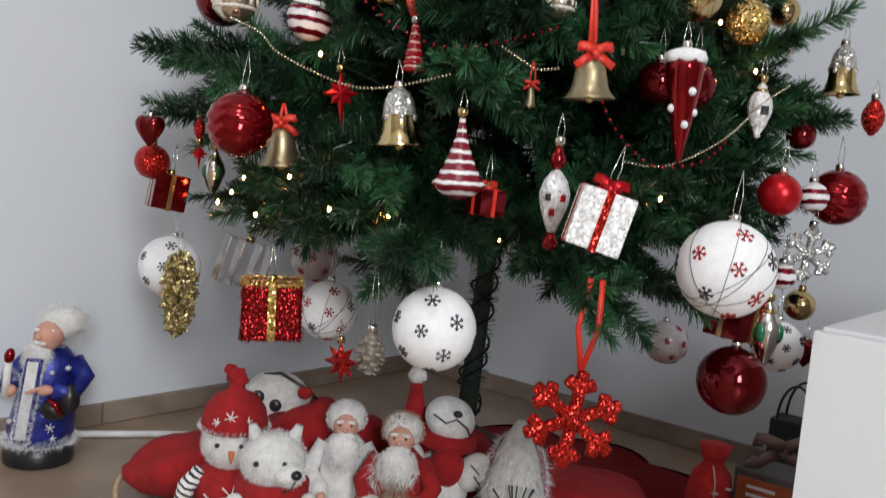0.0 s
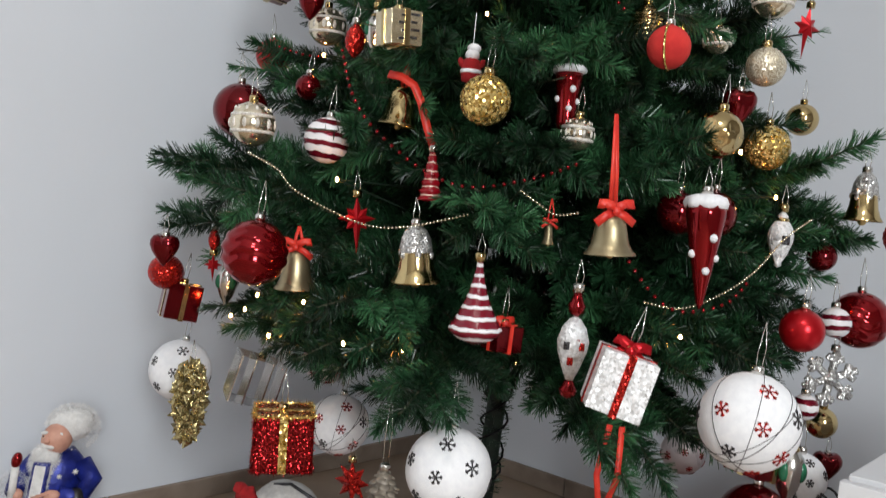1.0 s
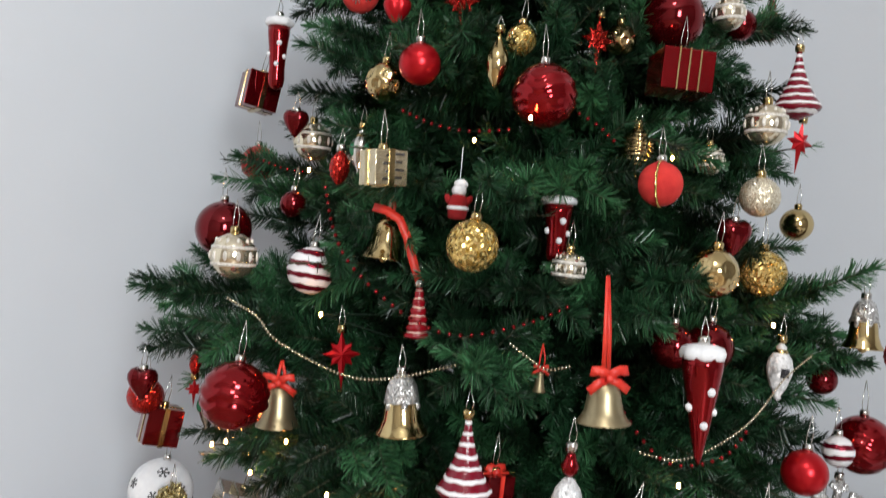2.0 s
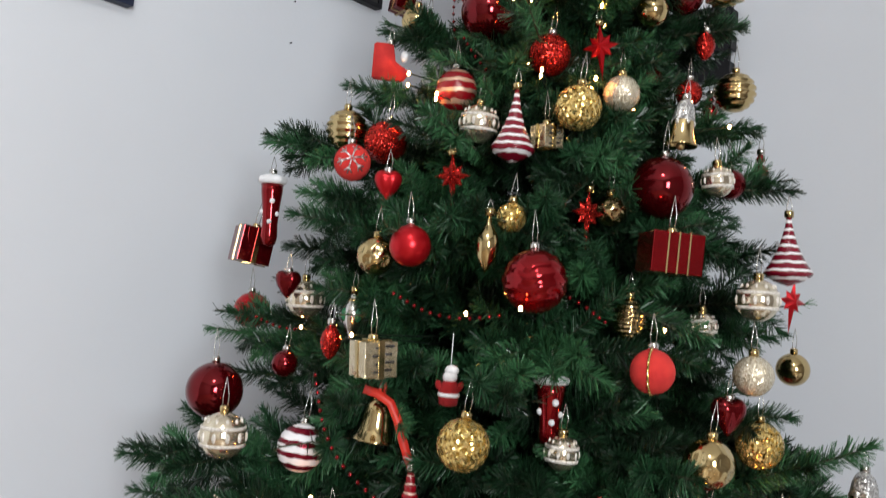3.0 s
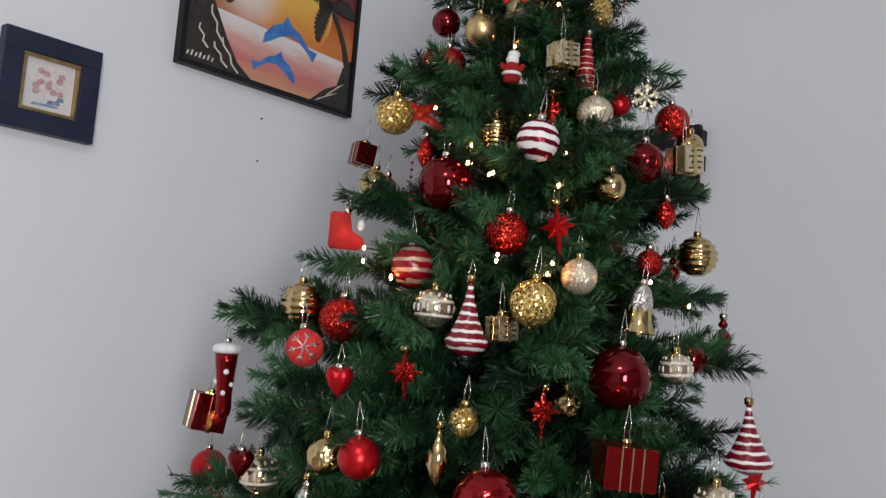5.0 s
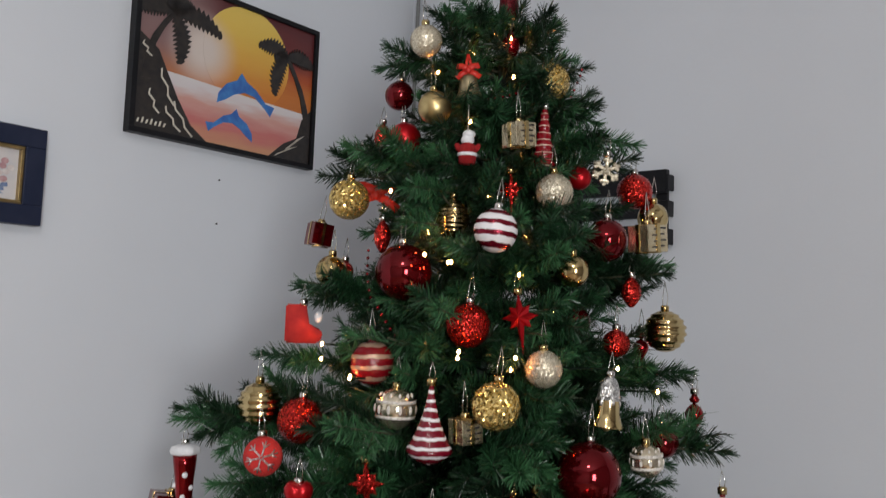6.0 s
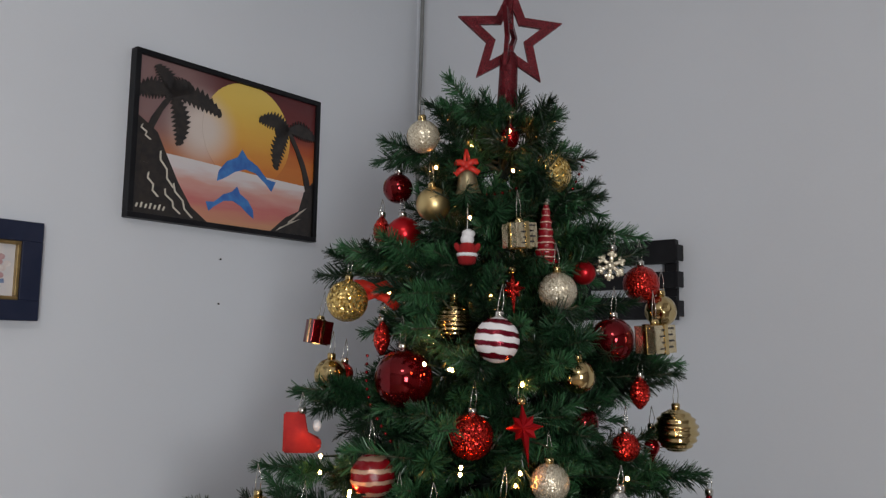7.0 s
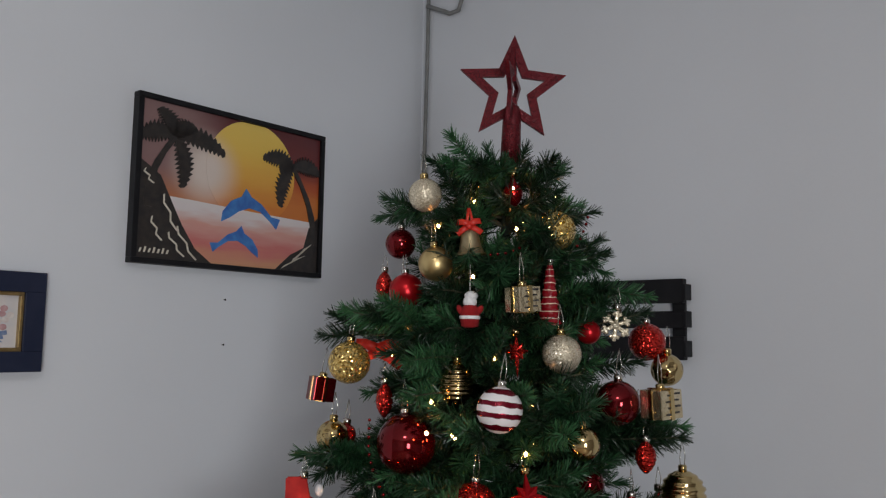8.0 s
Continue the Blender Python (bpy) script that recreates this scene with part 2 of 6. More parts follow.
def blob(bm, centre, rx, ry, rz, turn=(0, 0, 0), seg=18, mat=0, lump=0.0, seed=0):
    m = pose(*centre, *turn) @ Matrix.Diagonal((rx, ry, rz, 1))
    before = len(bm.verts)
    lathe(bm, sphere_prof(1.0, 12), seg, m=m, mat=mat)
    if lump:
        bm.verts.ensure_lookup_table()
        for v in bm.verts[before:]:
            d = v.co - Vector(centre)
            v.co += d * lump * noise.noise(v.co * (1.6 / max(rx, rz)) + Vector((seed * 3.7, 0, 0)))
    return bm


def tube(bm, pts, r, seg=6, mat=0, taper=1.0):
    """A round tube along points."""
    pts = [Vector(p) for p in pts]
    rings = []
    for k, p in enumerate(pts):
        t = (pts[min(k + 1, len(pts) - 1)] - pts[max(k - 1, 0)]).normalized()
        a = t.orthogonal().normalized() if k == 0 else (rings_axis - t * rings_axis.dot(t)).normalized()
        rings_axis = a
        b = t.cross(a)
        q = r * (1 + (taper - 1) * k / max(1, len(pts) - 1))
        rings.append([bm.verts.new(p + (a * math.cos(2 * math.pi * s / seg) + b * math.sin(2 * math.pi * s / seg)) * q) for s in range(seg)])
    for lo, hi in zip(rings, rings[1:]):
        for s in range(seg):
            f = bm.faces.new((lo[s], lo[(s + 1) % seg], hi[(s + 1) % seg], hi[s]))
            f.material_index = mat
    for ring in (list(reversed(rings[0])), rings[-1]):
        f = bm.faces.new(ring)
        f.material_index = mat
    return bm


def slab(bm, outline, z0, z1, m=None, mat=0):
    """A flat outline (x, y) with thickness."""
    lo = [bm.verts.new((m or Matrix()) @ Vector((x, y, z0))) for x, y in outline]
    hi = [bm.verts.new((m or Matrix()) @ Vector((x, y, z1))) for x, y in outline]
    fs = [bm.faces.new(list(reversed(lo))), bm.faces.new(hi)]
    for k in range(len(lo)):
        j = (k + 1) % len(lo)
        fs.append(bm.faces.new((lo[k], lo[j], hi[j], hi[k])))
    for f in fs:
        f.material_index = mat
    return bm


AXIS = TREE_TIP - TREE_FOOT
RNG = np.random.default_rng(7)
CLEAR = []   # where ornaments hang free of the needles: middle, radius


def on_axis(z):
    return TREE_FOOT + AXIS * (z / TREE_TIP.z)


def child(name, me, parent, label="", kind=""):
    ob = new(name, me)
    ob.parent = parent
    return tagged(ob, label, kind=kind)


# ---- the room ----
def wall_slab(name, x0, y0, z0, x1, y1, z1, material, label):
    ob = part(name, box(bmesh.new(), x0, y0, z0, x1, y1, z1), material, smooth=False)
    ob.matrix_world = CORNER
    return tagged(ob, label, "wall", kind="structure")


wall_slab("wall_north", -ROOM_X, 0, 0, 0.15, 0.15, ROOM_H, WALL, "pale grey painted plaster wall")
wall_slab("wall_east", 0, -ROOM_Y, 0, 0.15, 0, ROOM_H, WALL, "pale grey painted plaster wall beside the tree")
# west and south walls close the room unseen, in the darkened colour
wall_slab("wall_west", -ROOM_X - 0.15, -ROOM_Y, 0, -ROOM_X, 0.15, ROOM_H, BACKWALL, "unseen plaster wall, darkened for dim reflections")
south = bmesh.new()
box(south, -ROOM_X - 0.15, -ROOM_Y - 0.15, 0, WIN_X0, -ROOM_Y, ROOM_H)
box(south, WIN_X1, -ROOM_Y - 0.15, 0, 0.15, -ROOM_Y, ROOM_H)
box(south, WIN_X0, -ROOM_Y - 0.15, 0, WIN_X1, -ROOM_Y, WIN_Z0)
box(south, WIN_X0, -ROOM_Y - 0.15, WIN_Z1, WIN_X1, -ROOM_Y, ROOM_H)
south_wall = part("wall_south", south, BACKWALL, smooth=False)
south_wall.matrix_world = CORNER
tagged(south_wall, "unseen plaster wall, darkened for dim reflections, with an added window", "wall", kind="structure")
# window added out of view to house the stand-in lamp
window = thing("added_window", CORNER @ pose((WIN_X0 + WIN_X1) / 2, -ROOM_Y - 0.10, WIN_Z0), "added white framed window, out of view", "window", kind="structure")
ww, wh = (WIN_X1 - WIN_X0) / 2, WIN_Z1 - WIN_Z0
for x0, z0, x1, z1 in ((-ww, 0, ww, 0.05), (-ww, wh - 0.05, ww, wh), (-ww, 0.05, -ww + 0.05, wh - 0.05), (ww - 0.05, 0.05, ww, wh - 0.05)):
    part("added_window_frame", box(bmesh.new(), x0 + 0.002, -0.03, z0 + 0.002, x1 - 0.002, 0.03, z1 - 0.002, bevel=0.003), WHITE, window, smooth=False)
pane = part("pane", box(bmesh.new(), -ww + 0.05, -0.003, 0.05, ww - 0.05, 0.003, wh - 0.05), clear("added_window_glass", (1.0, 1.0, 1.0), 0.0), window, smooth=False)
pane.visible_shadow = False
tagged(wall_slab("ceiling", -ROOM_X - 0.15, -ROOM_Y - 0.15, ROOM_H, 0.15, 0.15, ROOM_H + 0.12, CEIL, "white painted ceiling"), category="ceiling")
tagged(wall_slab("floor", -ROOM_X, -ROOM_Y, -0.12, 0, 0, 0.0, FLOOR, "brown matt tiled floor"), category="floor")
for k in range(8):
    s = part("baseboard", box(bmesh.new(), -0.012 - 0.5 * (k + 1) + 0.003, -0.012, 0.001, -0.012 - 0.5 * k, -0.001, 0.047, bevel=0.002), SKIRT, smooth=False)
    s.matrix_world = CORNER
    tagged(s, "brown ceramic skirting tile along the wall", "baseboard", "skirting tiles", "structure")
    s = part("baseboard", box(bmesh.new(), -0.012, -0.012 - 0.49 * (k + 1) + 0.003, 0.001, -0.001, -0.012 - 0.49 * k, 0.047, bevel=0.002), SKIRT, smooth=False)
    s.matrix_world = CORNER
    tagged(s, "brown ceramic skirting tile along the wall", "baseboard", "skirting tiles", "structure")
lamp = thing("ceiling_lamp", pose(-0.10, -0.55, 2.64), "round white ceiling lamp, switched on", "lamp")
part("base", lathe(bmesh.new(), [(0.19, 0.11), (0.19, 0.06), (0.17, 0.05)], 32), WHITE, lamp)
part("diffuser", lathe(bmesh.new(), [(0.005, -0.005), (0.10, 0.0), (0.155, 0.02), (0.17, 0.05)], 32), GLOW, lamp, "glowing frosted diffuser")


# ---- ornaments ----
def hang(ob, top, metal, string=0.034, thick=0.0006, colour=None):
    """Cap, ring and thread of an ornament whose crown lies top above its middle."""
    part("cap", lathe(bmesh.new(), [(0.0065, top - 0.002), (0.0068, top + 0.006), (0.0055, top + 0.008), (0.001, top + 0.0085)], 12), metal, ob, "small metal cap")
    th = bmesh.new()
    tube(th, [(-0.003, 0, top + 0.006), (-0.0035, 0, top + 0.4 * string), (0.0, 0, top + string)], thick, 5)
    tube(th, [(0.003, 0, top + 0.006), (0.0045, 0, top + 0.5 * string), (0.0, 0, top + string)], thick, 5)
    part("hanger", th, colour or SILVER, ob, "thin hanging thread")


LOOKS = {
    "stripe": (STRIPE, "white glittered ball ornament with wine-red stripes"), "pleat": (RED, "dark red ball ornament with swirled pleats"),
    "redglit": (REDGLIT, "red glittered ball ornament"), "red": (REDDEEP, "glossy deep red ball ornament"), "redmat": (REDMAT, "satin red ball ornament"),
    "gold": (GOLD, "glossy gold ball ornament"), "goldmat": (GOLDMAT, "satin gold ball ornament"), "goldglit": (GOLDGLIT, "coarse gold glitter ball ornament"),
    "goldsilver": (GOLDSILV, "champagne glitter ball ornament"), "goldwhite": (PALEGOLD, "champagne ball ornament with white patterned bands"),
    "filigree": (GOLD, "pale gold openwork ball ornament with flower relief"), "rib": (GOLD, "ribbed gold ball ornament"),
    "snow": (SNOWPAPER, "white ball ornament with dark glitter snowflakes"), "snowred": (SNOWPAPER, "white ball ornament with red snowflakes and fine lines"),
    "snowpale": (PALEBALL, "pale rosy ball ornament with red snowflakes"), "redband": (BRIGHTFELT, "red felt ball ornament with a gold cord"),
    "redstar": (BRIGHTFELT, "red felt ball ornament with a silver star"), "spiralred": (SPIRALRED, "red ball ornament with gold spiral bands"),
}


def hung(name, x, y, z, label, category="ornament", group="tree ornaments", turn=0.0, lean=0.0, size=0.03):
    CLEAR.append(((x, y, z), size))
    return thing(name, pose(x, y, z, 0, lean, turn), label, category, group)


def flake_on(bm, r, way, size, spokes=6, width=0.0016):
    """A small raised star of bars that lies on a ball."""
    q = Vector((0, 0, 1)).rotation_difference(Vector(way).normalized()).to_matrix().to_4x4()
    for k in range(spokes // 2):
        for s in (-1, 1):
            m = q @ pose(0, 0, 0, 0, 0, 180 * k / (spokes // 2) + 11)
            bits = [m @ Vector((s * size * f, 0, math.sqrt(max(0, r * r - (size * f) ** 2)) + 0.0002)) for f in (0.08, 0.5, 1.0)]
            tube(bm, bits, width * 0.5, 4)
            for f in (0.62,):
                for e in (-1, 1):
                    a = m @ Vector((s * size * f, 0, math.sqrt(max(0, r * r - (size * f) ** 2)) + 0.0002))
                    b = m @ Vector((s * size * (f + 0.26), e * size * 0.24, math.sqrt(max(0, r * r - (size * (f + 0.3)) ** 2)) + 0.0002))
                    tube(bm, [a, b], width * 0.4, 4)
    return bm


def ball(x, y, z, r, look_of):
    mat, label = LOOKS[look_of]
    ob = hung("ball_ornament", x, y, z, label, turn=RNG.uniform(-40, 40), lean=RNG.uniform(-6, 6), size=r)
    warp, seg, n = None, 32, 20
    prof = sphere_prof(r, n)
    if look_of == "pleat":
        seg, prof = 72, sphere_prof(r, 64)
        warp = lambda a, k: 1 + 0.022 * math.sin(2 * math.pi * 8 * k + 1.5 * math.sin(4 * a) + 0.6 * math.sin(9 * a)) * math.sin(math.pi * k)
    elif look_of == "rib":
        prof = [(q * (1 + 0.045 * (-1) ** (k // 2)), h) for k, (q, h) in enumerate(sphere_prof(r, 36))]
    elif look_of == "filigree":
        seg, prof = 60, sphere_prof(r, 30)
        warp = lambda a, k: 1 - 0.09 * (math.sin(6 * a) * math.sin(6 * math.pi * k) > 0.15) * math.sin(math.pi * k)
    part("ball", lathe(bmesh.new(), prof, seg, warp), mat, ob)
    if look_of in ("snow", "snowred", "snowpale"):
        ways = [(0, -1, 0.1), (0.75, -0.65, 0.35), (-0.75, -0.65, 0.3), (0.5, -0.75, -0.45), (-0.5, -0.75, -0.5), (0.1, -0.65, 0.8), (1, 0.1, -0.2), (-1, 0.1, 0), (0.1, -0.45, -0.9), (0.5, 0.8, 0.1), (-0.5, 0.8, -0.2)]
        for k, w in enumerate(ways):
            dark = look_of == "snow" or (look_of == "snowred" and k % 3 == 1)
            part("snowflake", flake_on(bmesh.new(), r, w, r * (0.19 if k % 2 else 0.16), width=0.0021), DARKGLIT if dark else REDGLIT, ob, "dark glitter snowflake" if dark else "red glitter snowflake")
        if look_of == "snowred":
            for k in range(5):
                m = pose(0, 0, 0, 35 + 31 * k, 17 * k - 30, 40 * k)
                ring = [m @ Vector(((r + 0.0002) * math.cos(a), (r + 0.0002) * math.sin(a), 0)) for a in np.linspace(0, 2 * math.pi, 49)]
                part("glitter_line", tube(bmesh.new(), ring, 0.00045, 4), DARKGLIT, ob, "fine dark glitter line")
    if look_of == "goldwhite":
        for zz in (-0.36, 0.36):
            q = r * math.sqrt(1 - zz * zz)
            part("lace_ring", lathe(bmesh.new(), [(q * 0.97, zz * r - 0.0022), (q + 0.0012, zz * r - 0.0018), (q + 0.0012, zz * r + 0.0018), (q * 0.97, zz * r + 0.0022)], 32), LACE, ob, "ivory lace ring")
        for k in range(11):
            a = 2 * math.pi * k / 11
            for zz, s in ((0.0, 0.17), (0.62, 0.12)):
                q = r * math.sqrt(1 - zz * zz)
                db = bmesh.new()
                blob(db, (0.965 * q * math.cos(a), 0.965 * q * math.sin(a), zz * r), s * r * 0.6, s * r * 0.6, s * r * 1.25, seg=8)
                part("lace_dot", db, LACE, ob, "ivory lace motif")
    if look_of == "redband":
        m = pose(0, 0, 0, 90, 0, 84)
        part("cord", tube(bmesh.new(), [m @ Vector(((r + 0.001) * math.cos(a), (r + 0.001) * math.sin(a), 0)) for a in np.linspace(0, 2 * math.pi, 37)], 0.0016, 5), GOLDGLIT, ob, "gold cord")
    if look_of == "redstar":
        part("silver_star", flake_on(bmesh.new(), r, (0.0, -1, 0.1), r * 0.8, 6, 0.003), SILVGLIT, ob, "silver star stitching")
    hang(ob, r, GOLD if "gold" in look_of or look_of in ("rib", "filigree") else SILVER, string=0.03 + 0.5 * r)
    return ob


def rib(x, y, z, r, h, look_of):
    """A slim ribbed gold drop."""
    ob = hung("ribbed_ornament", x, y, z, "slim ribbed gold ornament", size=r * 1.15)
    n = 40
    prof = []
    for k in range(n + 1):
        u = k / n
        q = math.sin(math.pi * u) ** 0.7 * (1 + 0.06 * (-1) ** (k // 2))
        prof.append((max(0.0008, r * q), (u - 0.5) * h))
    part("body", lathe(bmesh.new(), prof, 28), GOLD, ob)
    hang(ob, h / 2, GOLD)
    return ob


def bell(x, y, z, r, h, look_of):
    words = {"goldwhite": "gold bell ornament with white frosting", "bow": "plain brass bell ornament with a red bow", "tiny": "tiny brass bell ornament", "ribbon": "brass bell ornament with a red ribbon"}
    ob = hung("bell_ornament", x, y, z, words[look_of], turn=RNG.uniform(-15, 15), lean=RNG.uniform(-5, 5), size=h * 0.55)
    outer = [(1.0, -0.5), (0.985, -0.475), (0.86, -0.40), (0.72, -0.24), (0.645, -0.02), (0.61, 0.12), (0.55, 0.27), (0.41, 0.40), (0.20, 0.48), (0.02, 0.5)]
    inner = [(0.04, 0.43), (0.35, 0.36), (0.50, 0.24), (0.60, -0.05), (0.80, -0.40), (0.94, -0.5)]
    bm = bmesh.new()
    lathe(bm, [(q * r, u * h) for q, u in inner + outer], 32)
    body = part("bell_body", bm, GOLD if look_of in ("goldwhite", "ribbon") else BRASS, ob)
    cl = bmesh.new()
    tube(cl, [(0, 0, 0.4 * h), (0, 0, -0.48 * h)], 0.0008, 5)
    blob(cl, (0, 0, -0.5 * h), 0.09 * h, 0.09 * h, 0.09 * h, seg=10)
    part("clapper", cl, GOLDMAT, ob)
    if look_of == "goldwhite":
        fr = bmesh.new()
        lathe(fr, [(0.645 * r, 0.03 * h), (0.665 * r, 0.045 * h), (0.645 * r, 0.12 * h), (0.58 * r, 0.275 * h), (0.44 * r, 0.41 * h), (0.22 * r, 0.495 * h), (0.02 * r, 0.515 * h)], 32,
              lambda a, k: 1 + 0.05 * math.sin(6 * a) if k > 0.1 else 1.0)
        for k in range(6):
            a = 2 * math.pi * (k + 0.5) / 6
            lb = bmesh.new()
            blob(lb, (0.61 * r * math.cos(a), 0.61 * r * math.sin(a), 0.01 * h - 0.03 * h * (k % 2)), 0.13 * r, 0.13 * r, 0.075 * h, seg=10)
            part("drip", lb, SILVGLIT, body)
        part("frosting", fr, SILVGLIT, body, "white and silver frosting")
        hang(ob, h / 2, SILVER)
    else:
        s = 0.4 if look_of == "tiny" else 1.0
        rb = bmesh.new()
        if look_of == "ribbon":
            strip(rb, [(-0.024, -0.012, 0.037), (-0.008, -0.024, 0.035), (0.010, -0.030, 0.026), (0.022, -0.034, 0.006), (0.030, -0.036, -0.014), (0.040, -0.036, -0.036), (0.050, -0.034, -0.054)], 0.0055)
            part("ribbon", rb, REDRIB, ob, "loose red satin ribbon")
        else:
            ribbon_bow(rb, (0, -0.3 * r, h * 0.52), 0.62 * r * (1.6 if look_of == "tiny" else 1), 0.0042 * s)
            part("bow", rb, REDRIB, ob, "red satin bow")
        up = 0.10 if r > 0.025 and y < 1.0 else 0.03
        st = bmesh.new()
        strip(st, [(-0.003, -0.003, h * 0.5), (-0.002, -0.004, h * 0.5 + 0.5 * up), (0.001, 0, h * 0.5 + up)], 0.0022 * s)
        strip(st, [(0.004, 0.0, h * 0.5), (0.005, 0.002, h * 0.5 + 0.45 * up), (0.001, 0, h * 0.5 + up)], 0.0022 * s)
        part("hanger", st, REDRIB, ob, "red ribbon loop")
    return ob


def strip(bm, pts, half, thick=0.0006):
    """A flat ribbon along points, its width level."""
    pts = [Vector(p) for p in pts]
    rings = []
    for k, p in enumerate(pts):
        t = (pts[min(k + 1, len(pts) - 1)] - pts[max(k - 1, 0)]).normalized()
        w = t.cross(Vector((0, -1, 0.15)))
        w = w.normalized() * half if w.length > 1e-4 else Vector((half, 0, 0))
        n = w.cross(t).normalized() * thick
        rings.append([bm.verts.new(q) for q in (p - w - n, p + w - n, p + w + n, p - w + n)])
    for a, b in zip(rings, rings[1:]):
        for s in range(4):
            bm.faces.new((a[s], a[(s + 1) % 4], b[(s + 1) % 4], b[s]))
    bm.faces.new(list(reversed(rings[0])))
    bm.faces.new(rings[-1])
    return bm


def ribbon_bow(bm, c, size, half):
    cx, cy, cz = c
    for s in (-1, 1):
        loop = [(cx + s * size * 1.0 * math.sin(a) * (1 if a < math.pi else 0.6), cy - 0.25 * size * math.sin(a / 2), cz + size * 0.42 * math.sin(a * 2 if a < 1.6 else a) * 0.9 + 0.25 * size * math.sin(a / 2)) for a in np.linspace(0, math.pi, 9)]
        strip(bm, loop, half)
        strip(bm, [(cx, cy - 0.002, cz), (cx + s * 0.6 * size, cy - 0.12 * size, cz - 0.25 * size), (cx + s * 1.25 * size, cy - 0.1 * size, cz - 0.75 * size)], half)
    blob(bm, (cx, cy - 0.004, cz), half * 1.1, half * 0.9, half * 1.1, seg=10)
    return bm


def bow(x, y, z, r, look_of):
    ob = hung("ribbon_bow", x, y, z, "red satin ribbon bow tied on a twig")
    part("ribbon", ribbon_bow(bmesh.new(), (0, 0, 0), r, 0.007), REDRIB, ob)
    st = bmesh.new()
    tube(st, [(0, 0.004, 0), (0, 0.03, 0.005)], 0.001, 5)
    part("tie", st, WIRE, ob)


def star8(x, y, z, r, look_of):
    """Eight-pointed star with a long lower ray and ridged faces."""
    mat = REDGLIT if look_of in ("redglit", "eight") else REDMAT
    ob = hung("star_ornament", x, y, z, "red glittered eight-pointed star ornament" if look_of in ("redglit", "eight") else "red faceted eight-pointed star ornament", turn=RNG.uniform(-40, 25), lean=RNG.uniform(-8, 8), size=r * 1.05)
    bm = bmesh.new()
    rays = [1.0] * 8 if look_of == "eight" else [1.0, 0.62, 0.80, 0.62, 1.55, 0.62, 0.80, 0.62]
    rim, front, back = [], bm.verts.new((0, -0.24 * r, 0)), bm.verts.new((0, 0.24 * r, 0))
    for k in range(16):
        a = math.pi / 2 - math.pi * k / 8
        q = r * (rays[k // 2] if k % 2 == 0 else 0.52 if look_of == "eight" else 0.40)
        rim.append(bm.verts.new((q * math.cos(a), 0, q * math.sin(a))))
    for k in range(16):
        bm.faces.new((front, rim[(k + 1) % 16], rim[k]))
        bm.faces.new((back, rim[k], rim[(k + 1) % 16]))
    part("star", bm, mat, ob, smooth=False)
    hang(ob, r * 0.95, GOLD)
    return ob


def flake(x, y, z, r, look_of):
    """A six-armed snowflake with knobbed ends."""
    mat, word = {"red": (REDGLIT, "large red glitter snowflake ornament on a red ribbon"), "silver": (SILVGLIT, "silver glitter snowflake ornament"), "gold": (GOLDSILV, "champagne gold flower-shaped ornament")}[look_of]
    ob = hung("snowflake_ornament", x, y, z, word, turn=RNG.uniform(-12, 12), lean=4, size=r)
    d = 0.145 * r
    for k in range(6):
        arm = bmesh.new()
        m = pose(0, 0, 0, 0, 60 * k + 4, 0)
        box(arm, -d * 0.9, -d * 0.7, 0, d * 0.9, d * 0.7, 1.0 * r, m, bevel=d * 0.55)
        for s in (-1, 1):
            box(arm, -d * 0.9, -d * 0.68, 0, d * 0.9, d * 0.68, 0.34 * r, m @ pose(0, 0, 0.62 * r, 0, 62 * s, 0), bevel=d * 0.55)
        part("arm", arm, mat, ob)
    part("hub", lathe(bmesh.new(), [(0.1 * d, -d), (1.6 * d, -d * 0.8), (1.8 * d, 0), (1.6 * d, d * 0.8), (0.1 * d, d)], 12, m=pose(0, 0, 0, 90)), mat, ob)
    if look_of == "red":
        st = bmesh.new()
        for s in (-1, 1):
            strip(st, [(0, 0, r * 0.98), (s * 0.012, 0, r + 0.05), (s * 0.007, 0.0, r + 0.11)], 0.0035)
        part("ribbon", st, REDRIB, ob, "red ribbon loop")
    else:
        hang(ob, r, SILVER)
    return ob


def heart(x, y, z, r, look_of):
    ob = hung("heart_ornament", x, y, z, "glossy red heart ornament" if look_of == "red" else "satin red heart ornament", turn=RNG.uniform(-20, 20), size=r * 1.1)
    bm = bmesh.new()
    prof = [(0.02, -1.15), (0.25, -0.92), (0.52, -0.6), (0.80, -0.2), (0.96, 0.2), (0.95, 0.52), (0.78, 0.8), (0.50, 0.95), (0.22, 0.9), (0.05, 0.8)]
    lathe(bm, [(q * r, u * r) for q, u in prof], 28, lambda a, k: (0.72 + 0.28 * abs(math.cos(a))))
    for v in bm.verts:
        if v.co.z > 0.3 * r:
            v.co.z -= 0.35 * (v.co.z - 0.3 * r) * max(0.0, 1 - abs(v.co.x) / (0.5 * r))
    part("heart", bm, REDDEEP if look_of == "red" else REDMAT, ob)
    hang(ob, r * 0.74, SILVER)
    return ob


def tinsel(bm, a, b, r, count=260):
    """A bristly foil edge between two places."""
    a, b = Vector(a), Vector(b)
    tube(bm, [a, b], 0.0015, 5)
    for _ in range(count):
        p = a.lerp(b, RNG.uniform(0, 1))
        d = Vector(RNG.normal(size=3)).normalized()
        w = d.cross(Vector(RNG.normal(size=3))).normalized() * 0.0009
        bm.faces.new([bm.verts.new(v) for v in (p - w, p + w, p + d * r * RNG.uniform(0.6, 1.1))])
    return bm


